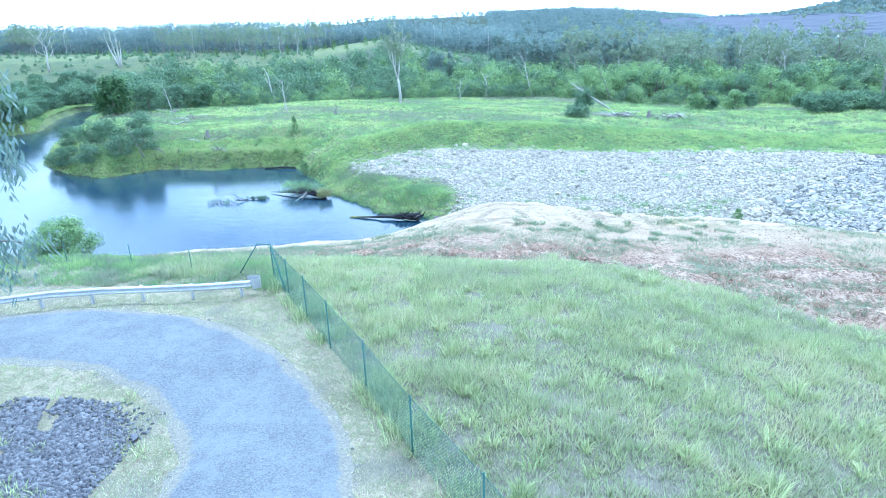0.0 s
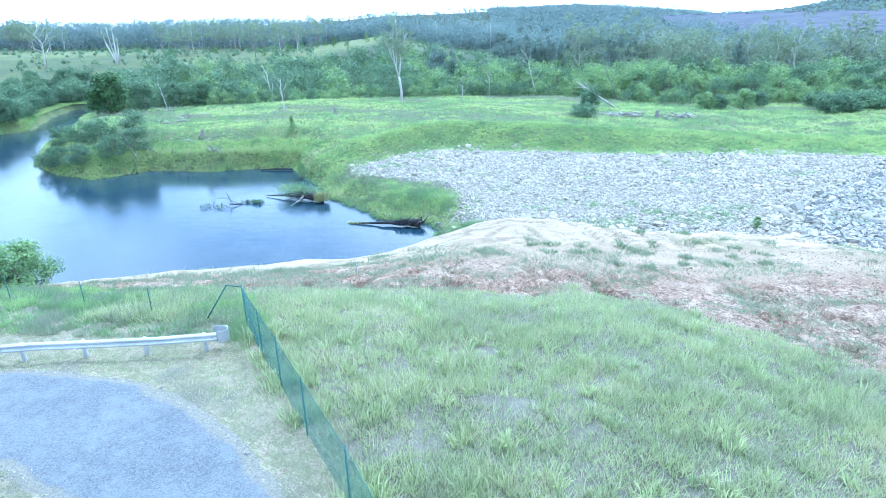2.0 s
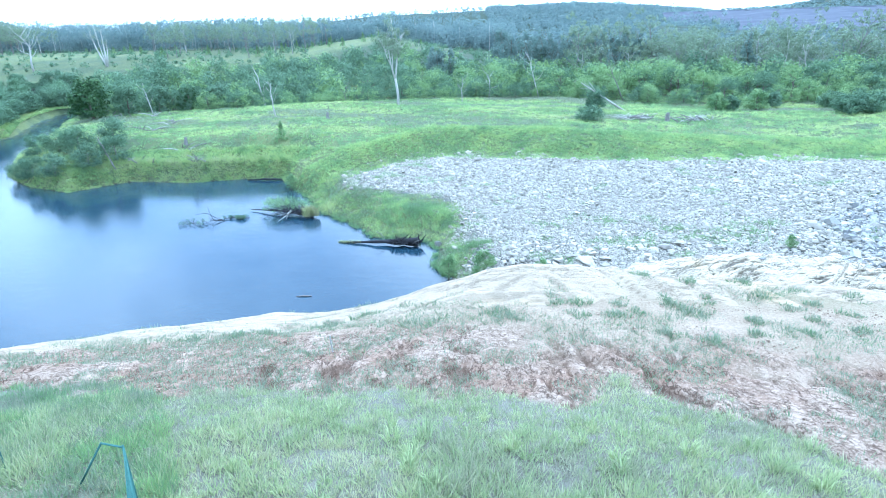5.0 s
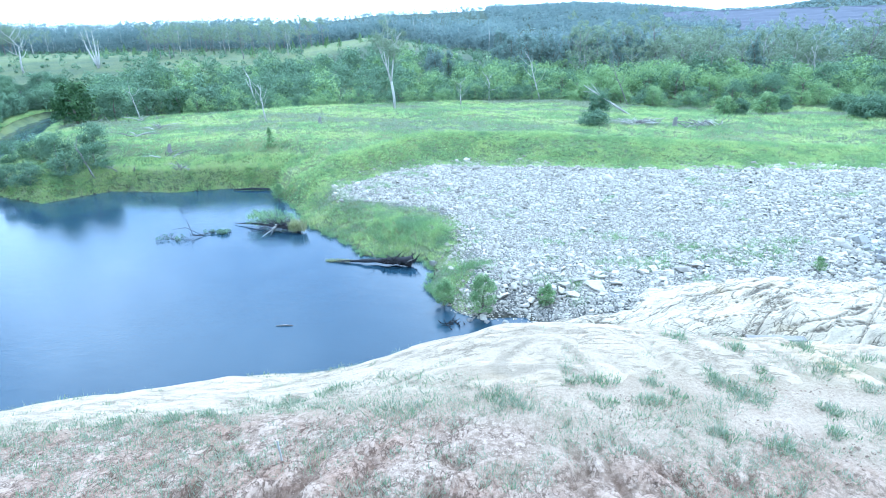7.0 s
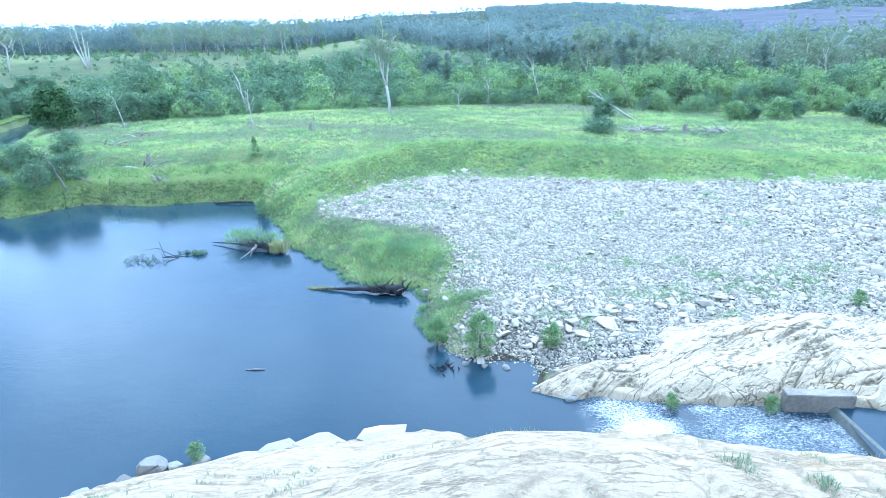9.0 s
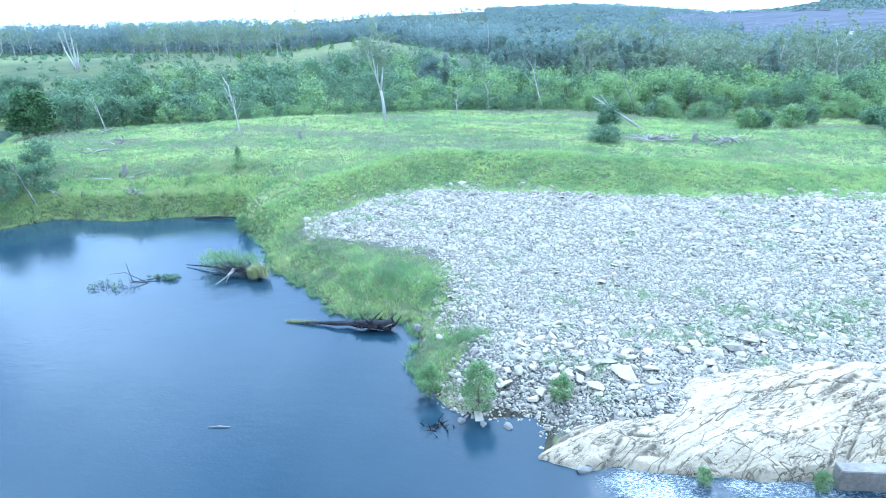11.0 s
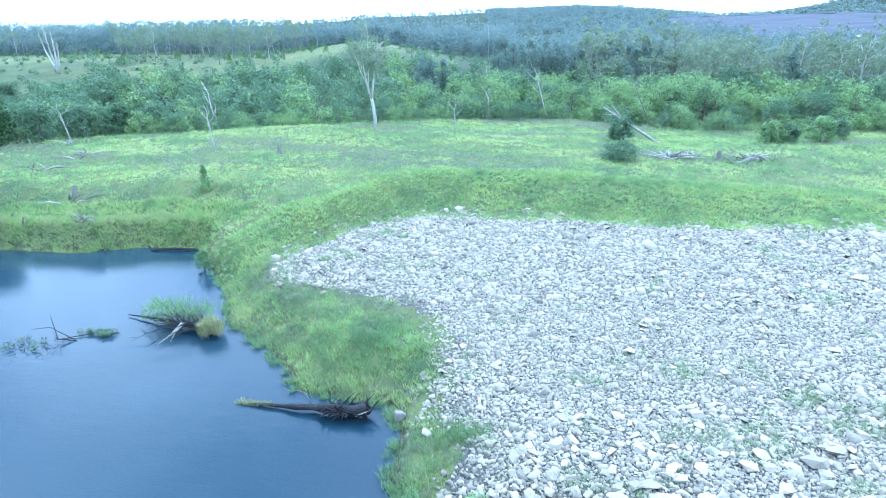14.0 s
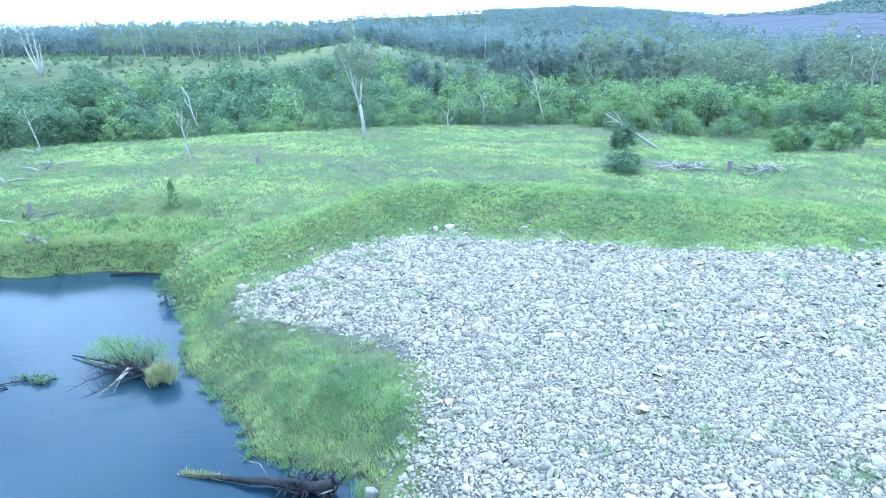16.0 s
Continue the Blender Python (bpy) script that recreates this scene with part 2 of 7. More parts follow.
    straw = k.mix(k.math("MULTIPLY", k.ramp(k.noise(4.1, 5, 0.7), (0.55, (0, 0, 0)), (0.62, (1, 1, 1))), 0.6), straw, (0.17, 0.13, 0.095))
    mud = k.ramp(mid, (0.3, (0.03, 0.03, 0.02)), (0.7, (0.065, 0.06, 0.042)))
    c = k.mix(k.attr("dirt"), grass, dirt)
    c = k.mix(k.attr("straw"), c, straw)
    c = k.mix(k.attr("stony"), c, stony)
    c = k.mix(k.attr("mud"), c, mud)
    c = k.mix(k.attr("scrub"), c, k.ramp(mid, (0.3, (0.022, 0.036, 0.024)), (0.7, (0.05, 0.068, 0.042))))
    k.color(c).bump(k.math("ADD", fine, k.noise(30.0, 3, 0.7)), 0.7, 0.12)
    return k.m


def rock_material(name, dark, light, stain, worn=1.0, turn=0.0):
    """Pale weathered bedrock with cracks, lichen and brown streaks."""
    k = Mat(name, 0.85, spec=0.25)
    fine, mid, wide = k.noise(5.0, 7, 0.7), k.noise(0.8, 6, 0.65, (1, 2.2, 1), turn), k.noise(0.12, 4)
    c = k.mix(0.5, k.ramp(fine, (0.2, dark), (0.55, light)), k.ramp(mid, (0.2, dark), (0.42, light)))
    c = k.mix(k.math("MULTIPLY", k.ramp(wide, (0.56, (0, 0, 0)), (0.68, (1, 1, 1))), 0.5), c, stain)
    crack = k.streaks(0.16, 0.012, (0.6, 2.2, 1), turn)
    crack = k.math("MAXIMUM", crack, k.streaks(0.33, 0.014, (0.5, 2.6, 1), turn))
    if turn:
        crack = k.math("MAXIMUM", crack, k.streaks(0.3, 0.012, (0.3, 1.7, 0.5), turn + 10, 3))
        crack = k.math("MAXIMUM", crack, k.streaks(0.26, 0.010, (0.4, 1.5, 0.5), turn - 64, 3))
    # dark joints, plus shade put into the colour along the ledges' step edges
    crack = k.math("MAXIMUM", crack, k.math("MULTIPLY", k.attr("joint_shade"), k.ramp(k.noise(1.5, 4), (0.3, (0, 0, 0)), (0.5, (1, 1, 1)))))
    crack = k.math("MAXIMUM", crack, k.math("MULTIPLY", k.streaks(1.0, 0.022, (0.5, 2.4, 1), turn), 0.4 if turn else 0.6))
    c = k.mix(k.math("MULTIPLY", k.ramp(k.noise(0.35, 5, 0.7, (0.6, 1.8, 1), turn), (0.60, (0, 0, 0)), (0.68, (1, 1, 1))), 0.55), c, dark)
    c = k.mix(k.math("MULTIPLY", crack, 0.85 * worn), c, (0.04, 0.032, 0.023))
    k.color(c).bump(k.math("SUBTRACT", fine, crack), 0.7, 0.15)
    return k.m


def stone_material(name, dark, mid, light, per="island"):
    k = Mat(name, 0.85, spec=0.25)
    r = k.island() if per == "island" else k.info()
    fine = k.noise(6.0, 5, 0.7)
    c = k.ramp(r, (0.0, dark), (0.45, mid), (1.0, light))
    c = k.mix(0.35, c, k.ramp(fine, (0.3, dark), (0.7, light)))
    k.color(c).bump(fine, 0.4, 0.05)
    return k.m


def water_material():
    k = Mat("water", 0.08, spec=0.5)
    k.b.inputs["IOR"].default_value = 1.33
    k.color(k.ramp(k.noise(0.05, 3), (0.3, (0.014, 0.030, 0.046)), (0.7, (0.021, 0.040, 0.058))))
    a, b = k.noise(0.45, 4, 0.6, (1.0, 1.7, 1)), k.noise(3.6, 4, 0.6, (1.0, 1.8, 1))
    calm = k.ramp(k.noise(0.045, 3), (0.35, (0.15, 0.15, 0.15)), (0.65, (1, 1, 1)))
    k.bump(k.math("ADD", a, k.math("MULTIPLY", k.math("MULTIPLY", b, calm), 0.8)), 0.2, 0.10)
    return k.m


def foam_material():
    k = Mat("rapids", 0.25, spec=0.5)
    k.b.inputs["IOR"].default_value = 1.33
    big, fine = k.noise(0.5, 4, 0.6, (1, 1.4, 1)), k.noise(6.5, 6, 0.85, (0.6, 1.2, 1))
    churn = k.math("ADD", k.math("MULTIPLY", fine, 1.5), k.math("ADD", k.math("MULTIPLY", k.attr("foam"), 0.35), k.math("MULTIPLY", big, 0.1)))
    f = k.math("MULTIPLY", k.math("MULTIPLY", k.ramp(k.math("SUBTRACT", churn, 0.5), (0.36, (0, 0, 0)), (0.66, (1, 1, 1))), 0.9), k.ramp(k.attr("foam"), (0.05, (0, 0, 0)), (0.3, (1, 1, 1))))
    k.color(k.mix(f, (0.0175, 0.035, 0.052), (0.80, 0.82, 0.83)))
    k.l.new(k.ramp(k.math("ADD", f, k.attr("foam")), (0, (0.08, 0.08, 0.08)), (0.25, (0.3, 0.3, 0.3)), (1, (0.7, 0.7, 0.7))), k.b.inputs["Roughness"])
    k.bump(k.math("MULTIPLY", fine, k.math("ADD", k.attr("foam"), 0.06)), 0.8, 0.2)
    return k.m


def road_material():
    k = Mat("asphalt_road", 0.9, spec=0.2)
    chips, wide = k.cells(26.0, "Color"), k.noise(0.5, 4)
    c = k.mix(0.5, k.ramp(chips, (0.0, (0.045, 0.05, 0.056)), (1.0, (0.20, 0.212, 0.225))),
              k.ramp(wide, (0.3, (0.082, 0.09, 0.098)), (0.7, (0.135, 0.146, 0.155))))
    c = k.mix(k.math("MULTIPLY", k.ramp(k.noise(1.7, 6, 0.7), (0.55, (0, 0, 0)), (0.7, (1, 1, 1))), 0.35), c, (0.075, 0.075, 0.08))
    c = k.mix(k.math("MULTIPLY", k.ramp(k.noise(0.9, 5, 0.7), (0.48, (0, 0, 0)), (0.62, (1, 1, 1))), 0.4), c, (0.17, 0.18, 0.19))
    rim = k.ramp(k.math("ADD", k.attr("rim"), k.math("MULTIPLY", k.math("SUBTRACT", k.noise(2.5, 5, 0.7), 0.5), 1.3)), (0.35, (0, 0, 0)), (0.8, (1, 1, 1)))
    c = k.mix(k.math("MULTIPLY", rim, 0.8), c, k.ramp(k.noise(14.0, 4, 0.7), (0.3, (0.10, 0.095, 0.075)), (0.7, (0.24, 0.22, 0.17))))
    k.color(c).bump(k.cells(26.0), 0.5, 0.03)
    return k.m


M_GROUND = ground_material()
M_ROCK = rock_material("pale_bedrock", (0.19, 0.158, 0.105), (0.405, 0.347, 0.25), (0.36, 0.26, 0.115), 1.0, 25.5)
M_CREST = rock_material("cream_bedrock", (0.20, 0.157, 0.103), (0.338, 0.272, 0.188), (0.42, 0.29, 0.115), 0.42)
M_STONE = stone_material("field_stone", (0.128, 0.117, 0.096), (0.23, 0.212, 0.174), (0.422, 0.388, 0.316))
M_STONE_ONE = stone_material("large_stone", (0.195, 0.178, 0.148), (0.31, 0.283, 0.234), (0.445, 0.403, 0.33), "object")
M_SHORE = stone_material("shore_boulder", (0.10, 0.098, 0.09), (0.165, 0.16, 0.148), (0.25, 0.242, 0.222), "object")
M_RIPRAP = stone_material("grey_riprap", (0.085, 0.084, 0.08), (0.20, 0.195, 0.182), (0.40, 0.385, 0.35))
M_BASALT = stone_material("dark_riprap", (0.04, 0.041, 0.047), (0.082, 0.084, 0.094), (0.19, 0.19, 0.20))
M_WATER, M_FOAM, M_ROAD = water_material(), foam_material(), road_material()
M_STEEL = plain("galvanised_steel", (0.33, 0.34, 0.35), (0.50, 0.51, 0.52), 9, 0.5, 0.6, 0.1)
M_WIRE = plain("green_coated_wire", (0.04, 0.10, 0.085), (0.08, 0.155, 0.135), 7, 0.85, 0.0, 0.0, 0.1)
M_CONCRETE = plain("old_concrete", (0.11, 0.10, 0.088), (0.27, 0.25, 0.22), 3, 0.9)
M_SILL = plain("mossy_wet_concrete", (0.05, 0.056, 0.052), (0.11, 0.118, 0.11), 3, 0.6)
M_BARK = plain("brown_bark", (0.09, 0.075, 0.06), (0.20, 0.17, 0.14), 5, 0.95, bump=0.6, stretch=(1, 1, 0.25))
M_WHITE = plain("pale_gum_bark", (0.26, 0.25, 0.22), (0.50, 0.48, 0.44), 3, 0.8, bump=0.3, stretch=(1, 1, 0.3))
M_DEAD = plain("grey_dead_wood", (0.10, 0.092, 0.085), (0.27, 0.255, 0.235), 6, 0.9, bump=0.5, stretch=(1, 1, 0.3))
M_WET = plain("dark_wet_wood", (0.012, 0.012, 0.014), (0.052, 0.052, 0.056), 5, 0.9, bump=0.6, spec=0.1)
M_CLOD = stone_material("dry_clods", (0.12, 0.078, 0.052), (0.22, 0.155, 0.11), (0.34, 0.26, 0.195))
M_LEAF = leaf_material("broad_leaves", (0.066, 0.115, 0.07), (0.19, 0.275, 0.15), (0.115, 0.18, 0.105), 0.5, 0.45, None, (), ((0.0, (0.075, 0.13, 0.082)), (0.4, (0.125, 0.19, 0.115)), (0.7, (0.175, 0.235, 0.165)), (1.0, (0.19, 0.285, 0.115))))
M_DARK = leaf_material("dark_leaves", (0.03, 0.062, 0.03), (0.10, 0.165, 0.06), (0.055, 0.10, 0.042), 0.45, 0.5)
M_BRIGHT = leaf_material("light_green_leaves", (0.10, 0.175, 0.072), (0.32, 0.43, 0.175), (0.195, 0.29, 0.125), 0.5, 0.45, None, (), ((0.0, (0.14, 0.22, 0.115)), (0.5, (0.215, 0.305, 0.145)), (0.8, (0.24, 0.295, 0.18)), (1.0, (0.30, 0.41, 0.145))))
M_GUM = leaf_material("gum_leaves", (0.115, 0.16, 0.105), (0.27, 0.325, 0.21), (0.195, 0.24, 0.155), 0.5, 0.3)
M_OAK = leaf_material("she_oak_needles", (0.095, 0.14, 0.122), (0.22, 0.285, 0.235), (0.15, 0.205, 0.172), 0.5, 0.35)
# distant trees: the blue of air haze is mixed into the leaf colour
M_WOODS = leaf_material("hazed_foliage", (0.115, 0.162, 0.158), (0.22, 0.275, 0.25), (0.165, 0.215, 0.203), 0.5, 0.07, None, (), (), 0.5)
M_BLADE = leaf_material("long_grass", (0.17, 0.19, 0.08), (0.50, 0.50, 0.24), (0.33, 0.36, 0.17), 0.6, 1.1, (0.24, 0.23, 0.17))
M_TURF = leaf_material("paddock_turf", (0.11, 0.14, 0.055), (0.71, 0.715, 0.43), (0.28, 0.33, 0.15), 0.6, 0.0, None,
                       ((0.0, (0.33, 0.315, 0.27)), (0.18, (0.46, 0.44, 0.35)), (0.3, (0.22, 0.28, 0.16)), (0.5, (0.325, 0.42, 0.205)), (0.72, (0.455, 0.54, 0.255)), (0.9, (0.565, 0.575, 0.32)), (1.0, (0.57, 0.52, 0.36))), (), 0.45, 0.5)
M_LUSH = leaf_material("meadow_turf", (0.15, 0.22, 0.09), (0.40, 0.49, 0.20), (0.26, 0.35, 0.15), 0.6, 0.0, None,
                       ((0.0, (0.235, 0.235, 0.20)), (0.16, (0.30, 0.305, 0.255)), (0.28, (0.125, 0.205, 0.125)), (0.5, (0.24, 0.37, 0.165)), (0.72, (0.41, 0.535, 0.205)), (0.9, (0.53, 0.595, 0.225)), (1.0, (0.47, 0.47, 0.33))), (), 0.45)

# ---------------------------------------------------------------- lie of the land
RIVER = np.array([(-260, 150), (-178, 148), (-155, 157), (-151, 164), (-166, 192), (-172, 215), (-158, 222), (-150, 205), (-145, 184), (-112, 116),
                  (-98, 105), (-86, 100), (-77.6, 108.5), (-63, 107.3), (-54, 110), (-45, 109.6), (-39.7, 102), (-34.7, 94.7), (-30, 86),
                  (-25.6, 82.5), (-21, 77.6), (-18.8, 74), (-10, 72.3), (-8.6, 69), (-8.5, 63), (-6.4, 60), (-4.8, 57.5), (-2, 56),
                  (2.5, 56.3), (3.5, 54.8), (2.8, 51.6), (5.3, 50.6), (13.6, 50.4), (28, 49.6), (60, 46), (140, 43)])


def river_distance(x, y):
    """Metres from the river's north shore, positive on the land."""
    px = np.concatenate([RIVER, [(140, -300), (-260, -300)]])
    best, inside = np.full(np.shape(x), 1e9), np.zeros(np.shape(x), bool)
    for (ax, ay), (bx, by) in zip(px, np.roll(px, -1, 0)):
        ex, ey = bx - ax, by - ay
        t = np.clip(((x - ax) * ex + (y - ay) * ey) / (ex * ex + ey * ey), 0, 1)
        best = np.minimum(best, np.hypot(x - ax - t * ex, y - ay - t * ey))
        if ay != by:
            inside ^= ((ay > y) != (by > y)) & (x < ex * (y - ay) / ey + ax)
    return np.where(inside, -best, best)


def south_shore(x):
    return np.interp(x, [-260, -90, -60, -45, -31, -27, -20, -14, 0, 15, 22, 30, 60, 140], [-70, -8, 15, 27, 37, 39.5, 42, 44, 45.5, 45, 43.5, 40.5, 33, 24])


def south_height(x, y):
    """The high bank under the road: plateau, dirt slope, rock crest, cliff."""
    v = y + (45 - south_shore(x)) * np.clip((y - 4) / 20, 0, 1)
    keys = [-300, -80, -12, -2, 3, 6, 11, 15, 19, 23, 25.5, 28, 33, 39, 44.5, 48, 60]
    west = np.interp(v, keys, [24, 21, 19.5, 19.3, 19.1, 18.6, 16.9, 15.8, 14.6, 13.2, 12.2, 10.6, 7.2, 3.0, 0.1, -1.6, -2.2])
    mid = np.interp(v, keys, [24, 21, 19.4, 19.2, 18.7, 18.2, 16.8, 16.3, 16.0, 15.9, 15.0, 12.8, 8.6, 3.6, 0.1, -1.6, -2.2])
    east = np.interp(v, keys, [23, 20, 18.9, 18.5, 17.9, 17.3, 16.4, 15.8, 15.5, 15.2, 14.5, 12.4, 8.4, 3.6, 0.1, -1.6, -2.2])
    a, b = smooth((x + 12) / 14), smooth((x - 3) / 11)
    return (west * (1 - a) + mid * a) * (1 - b) + east * b


def gravel_back(x):
    return np.interp(x, [-60, -36, -27, -20, -12, 7, 22, 46, 67, 90], [85, 92, 101, 114, 120.5, 119.5, 117, 115.5, 115, 110])


def north_height(x, y):
    d = river_distance(x, y)
    low = (1.75 + np.maximum(0, -x - 5) * 0.055) * smooth(d / 7) + 0.25 * smooth(d / 1.0)
    table = np.interp(x, [-400, -160, -100, -60, -30, 0, 22, 45, 100, 300], [7, 5.5, 6.2, 7, 6.7, 6.2, 5.4, 4.0, 3.4, 2])
    bank = 3.3 * smooth(d / 3.5) + (table - 3.3) * smooth((d - 1) / 13)
    t = smooth((y - gravel_back(x)) / 13)
    z = low * (1 - t) + bank * t
    crest = np.interp(x, [-140, -110, -95, -80, -65, -50, -40, -31, -20, 0, 20, 35, 60, 90, 140], [156, 164, 168, 169, 173, 178, 186, 194, 198, 199, 199, 195, 191, 188, 180])
    z = z - 1.7 * smooth((y - 160) / 36) * smooth((x + 52) / 22) * (z > 3)
    z = z + (2.0 - z) * smooth((y - crest) / 26)
    # back channel behind the thicket
    z = z - 3.4 * np.exp(-((x + 122) / 16) ** 2 - ((y - 232) / 13) ** 2)
    # hills behind
    a = x / np.maximum(y, 60)
    rise = np.interp(a, [-1.4, -0.75, -0.5, -0.32, -0.2, -0.08, 0.05, 0.2, 0.4, 0.8], [20, 14, 13, 11.5, 15.5, 8, 4, 2, -5, -9])
    z = z + rise * smooth((y - 215) / 140)
    z = z + 4 * np.exp(-((x + 82) / 52) ** 2 - ((y - 410) / 60) ** 2)
    z = z + np.interp(a, [-1, -0.3, 0.0, 0.12, 0.25, 0.45], [14, 20, 34, 38, 29, 10]) * smooth((y - 700) / 700)
    z = z + np.interp(a, [-0.25, -0.06, 0.12, 0.3, 0.42], [0, 6, 8, 5, 0]) * smooth((y - 800) / 400)
    z = z + 17 * np.exp(-((x - 205) / 90) ** 2 - ((y - 690) / 120) ** 2)
    z = z + 135 * np.exp(-((x - 1750) / 480) ** 2 - ((y - 2700) / 500) ** 2)
    z = np.where(d < 0, np.maximum(-2.2, 0.35 * d), z)
    return z, d


def dirt_mask(x, y):
    """Bare earth: a belt along the slope above the rock, wide and scraped towards the east."""
    v = y + (45 - south_shore(x)) * np.clip((y - 4) / 20, 0, 1)
    low = np.interp(x, [-40, -16, -9, -2, 1, 4, 8.4, 9.6, 11.5, 12, 14, 18, 40], [9.5, 9.5, 9.4, 9.6, 9.0, 10.2, 9.0, 7.2, 4.5, 2.2, 1.2, -1, -9])
    n = fbm(x * 0.45, y * 0.45, 21) - 0.5
    m = smooth((v - low + n * 5) / 1.4)
    return m * np.interp(v, [20, 24], [1, 0.6]) * np.where(y < south_shore(x) + 3, 1, 0)


def gully(x, y, across, along, wide, seed):
    """1 in the bed of channels that rain has cut down the slope, 0 between them."""
    bent = x + 2.2 * (fbm(x * 0.5, y * 0.5, seed + 2, 3) - 0.5) + 0.3 * y
    return np.clip(1 - np.abs(fbm(bent * across, y * along, seed, 2) - 0.5) * 2 / wide, 0, 1) * smooth((fbm(x * 0.25, y * 0.18, seed + 1, 2) - 0.34) / 0.15)


def land(x, y):
    """Height of the ground, and the distance from the north shore."""
    x, y = np.asarray(x, float), np.asarray(y, float)
    s = south_height(x, y)
    n, d = north_height(x, y)
    w = smooth((y - 44) / 4)
    z = np.where(y > south_shore(x), np.maximum(s, n), s)
    bumps = (fbm(x * 0.25, y * 0.25, 3) - 0.5) * 0.5 + (fbm(x * 0.03, y * 0.03, 5) - 0.5) * 1.6 * smooth((y - 105) / 20)
    dry = smooth((z - 0.3) / 1.2)
    v = y + (45 - south_shore(x)) * np.clip((y - 4) / 20, 0, 1)
    wash = dirt_mask(x, y) * np.interp(v, [13, 19], [1.0, 0.08])
    bumps = bumps - 0.42 * wash * gully(x, y, 0.6, 0.16, 0.13, 91) - 0.22 * wash * gully(x, y, 1.2, 0.4, 0.16, 95) + 0.16 * wash * (fbm(x * 1.7, y * 0.8, 99, 2) - 0.5)
    return z + bumps * dry, d


def height(x, y):
    return float(land(np.array([x]), np.array([y]))[0][0])


def poly_distance(poly, x, y):
    """Metres inside a polygon, negative outside."""
    p, best = np.asarray(poly, float), np.full(np.shape(x), 1e9)
    for (ax, ay), (bx, by) in zip(p, np.roll(p, -1, 0)):
        ex, ey = bx - ax, by - ay
        t = np.clip(((x - ax) * ex + (y - ay) * ey) / (ex * ex + ey * ey + 1e-9), 0, 1)
        best = np.minimum(best, np.hypot(x - ax - t * ex, y - ay - t * ey))
    return np.where(inside(poly, x, y), best, -best)


def rounded(poly, times=2):
    """A polygon with its corners cut off, again and again."""
    p = np.asarray(poly, float)
    for k in range(times):
        q = np.roll(p, -1, 0)
        p = np.stack([p * 0.75 + q * 0.25, p * 0.25 + q * 0.75], 1).reshape(-1, 2)
    return p


def grid_axis(spans):
    out = []
    for a, b, step in spans:
        out.append(np.arange(a, b, step))
    return np.concatenate(out)


def grid_faces(nx, ny):
    i = np.arange(nx * ny).reshape(ny, nx)
    return np.stack([i[:-1, :-1], i[:-1, 1:], i[1:, 1:], i[1:, :-1]], -1).reshape(-1, 4)


def inside(poly, x, y):
    poly, hit = np.asarray(poly, float), np.zeros(np.shape(x), bool)
    for (ax, ay), (bx, by) in zip(poly, np.roll(poly, -1, 0)):
        if ay != by:
            hit ^= ((ay > y) != (by > y)) & (x < (bx - ax) * (y - ay) / (by - ay) + ax)
    return hit


ROAD = [(-40, 0.5), (-24, -1.6), (-18.3, -2.1), (-16.4, -1.7), (-14.2, -1.6), (-11.7, -1.75), (-9.0, -2.8), (-6.6, -4.5), (-4.5, -6.6), (-3.2, -8.5), (-2.3, -11), (-1.6, -16),
        (-1.2, -40), (-5.6, -40), (-6.0, -16), (-6.4, -11.3), (-7.2, -9.2), (-9.0, -7.2), (-10.5, -6.3), (-13.2, -5.7), (-15.7, -5.5), (-24, -5.6), (-40, -4)]
GRAVEL = [(-4.6, 60), (-2.4, 66), (-5.4, 71.5), (-5.4, 78.5), (-6.4, 84.5), (-13.6, 88), (-19.5, 91.5), (-24, 92), (-27, 95), (-27.3, 99), (-23.8, 110), (-16.6, 117), (-11.6, 121), (1, 120), (18, 117),
          (33, 115), (55, 116), (75, 112), (100, 108), (120, 95), (110, 55), (44, 56), (30, 60), (20, 56), (8, 53), (2, 54), (-3, 57)]


xs = grid_axis([(-4500, -600, 260), (-600, -200, 24), (-200, -150, 3), (-150, -60, 1.4), (-60, -30, 1.0), (-30, 34, 0.22), (34, 60, 1.0), (60, 200, 3), (200, 600, 24), (600, 4600, 260)])
ys = grid_axis([(-2500, -100, 300), (-100, -24, 6), (-24, 5, 0.5), (5, 24, 0.26), (24, 30, 0.5), (30, 62, 0.8), (62, 130, 1.2), (130, 260, 2.5), (260, 620, 10), (620, 4700, 120)])
gx, gy = np.meshgrid(xs, ys)
gz, gd = land(gx, gy)
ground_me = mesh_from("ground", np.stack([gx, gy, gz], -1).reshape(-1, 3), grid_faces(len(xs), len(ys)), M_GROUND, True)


def paint(me, name, values):
    a = me.attributes.new(name, "FLOAT", "POINT")
    a.data.foreach_set("value", np.ascontiguousarray(values, np.float32).ravel())


in_gravel = inside(GRAVEL, gx + (fbm(gx * 0.3, gy * 0.3, 41) - 0.5) * 5, gy + (fbm(gx * 0.3, gy * 0.3, 47) - 0.5) * 5)
scrape = np.exp(-((gx + 13.6) / 2.2) ** 2 - ((gy + 10.6) / 2.6) ** 2) + 0.8 * np.exp(-((gx + 8.9) / 1.2) ** 2 - ((gy - 0.2) / 0.7) ** 2)
scrape = scrape + np.exp(-((gx - 82) / 12) ** 2 - ((gy - 110) / 2.2) ** 2)
paint(ground_me, "dirt", np.maximum(dirt_mask(gx, gy), np.clip(scrape * 2.0 * fbm(gx * 1.5, gy * 1.5, 35), 0, 1)))
gv = gy + (45 - south_shore(gx)) * np.clip((gy - 4) / 20, 0, 1)
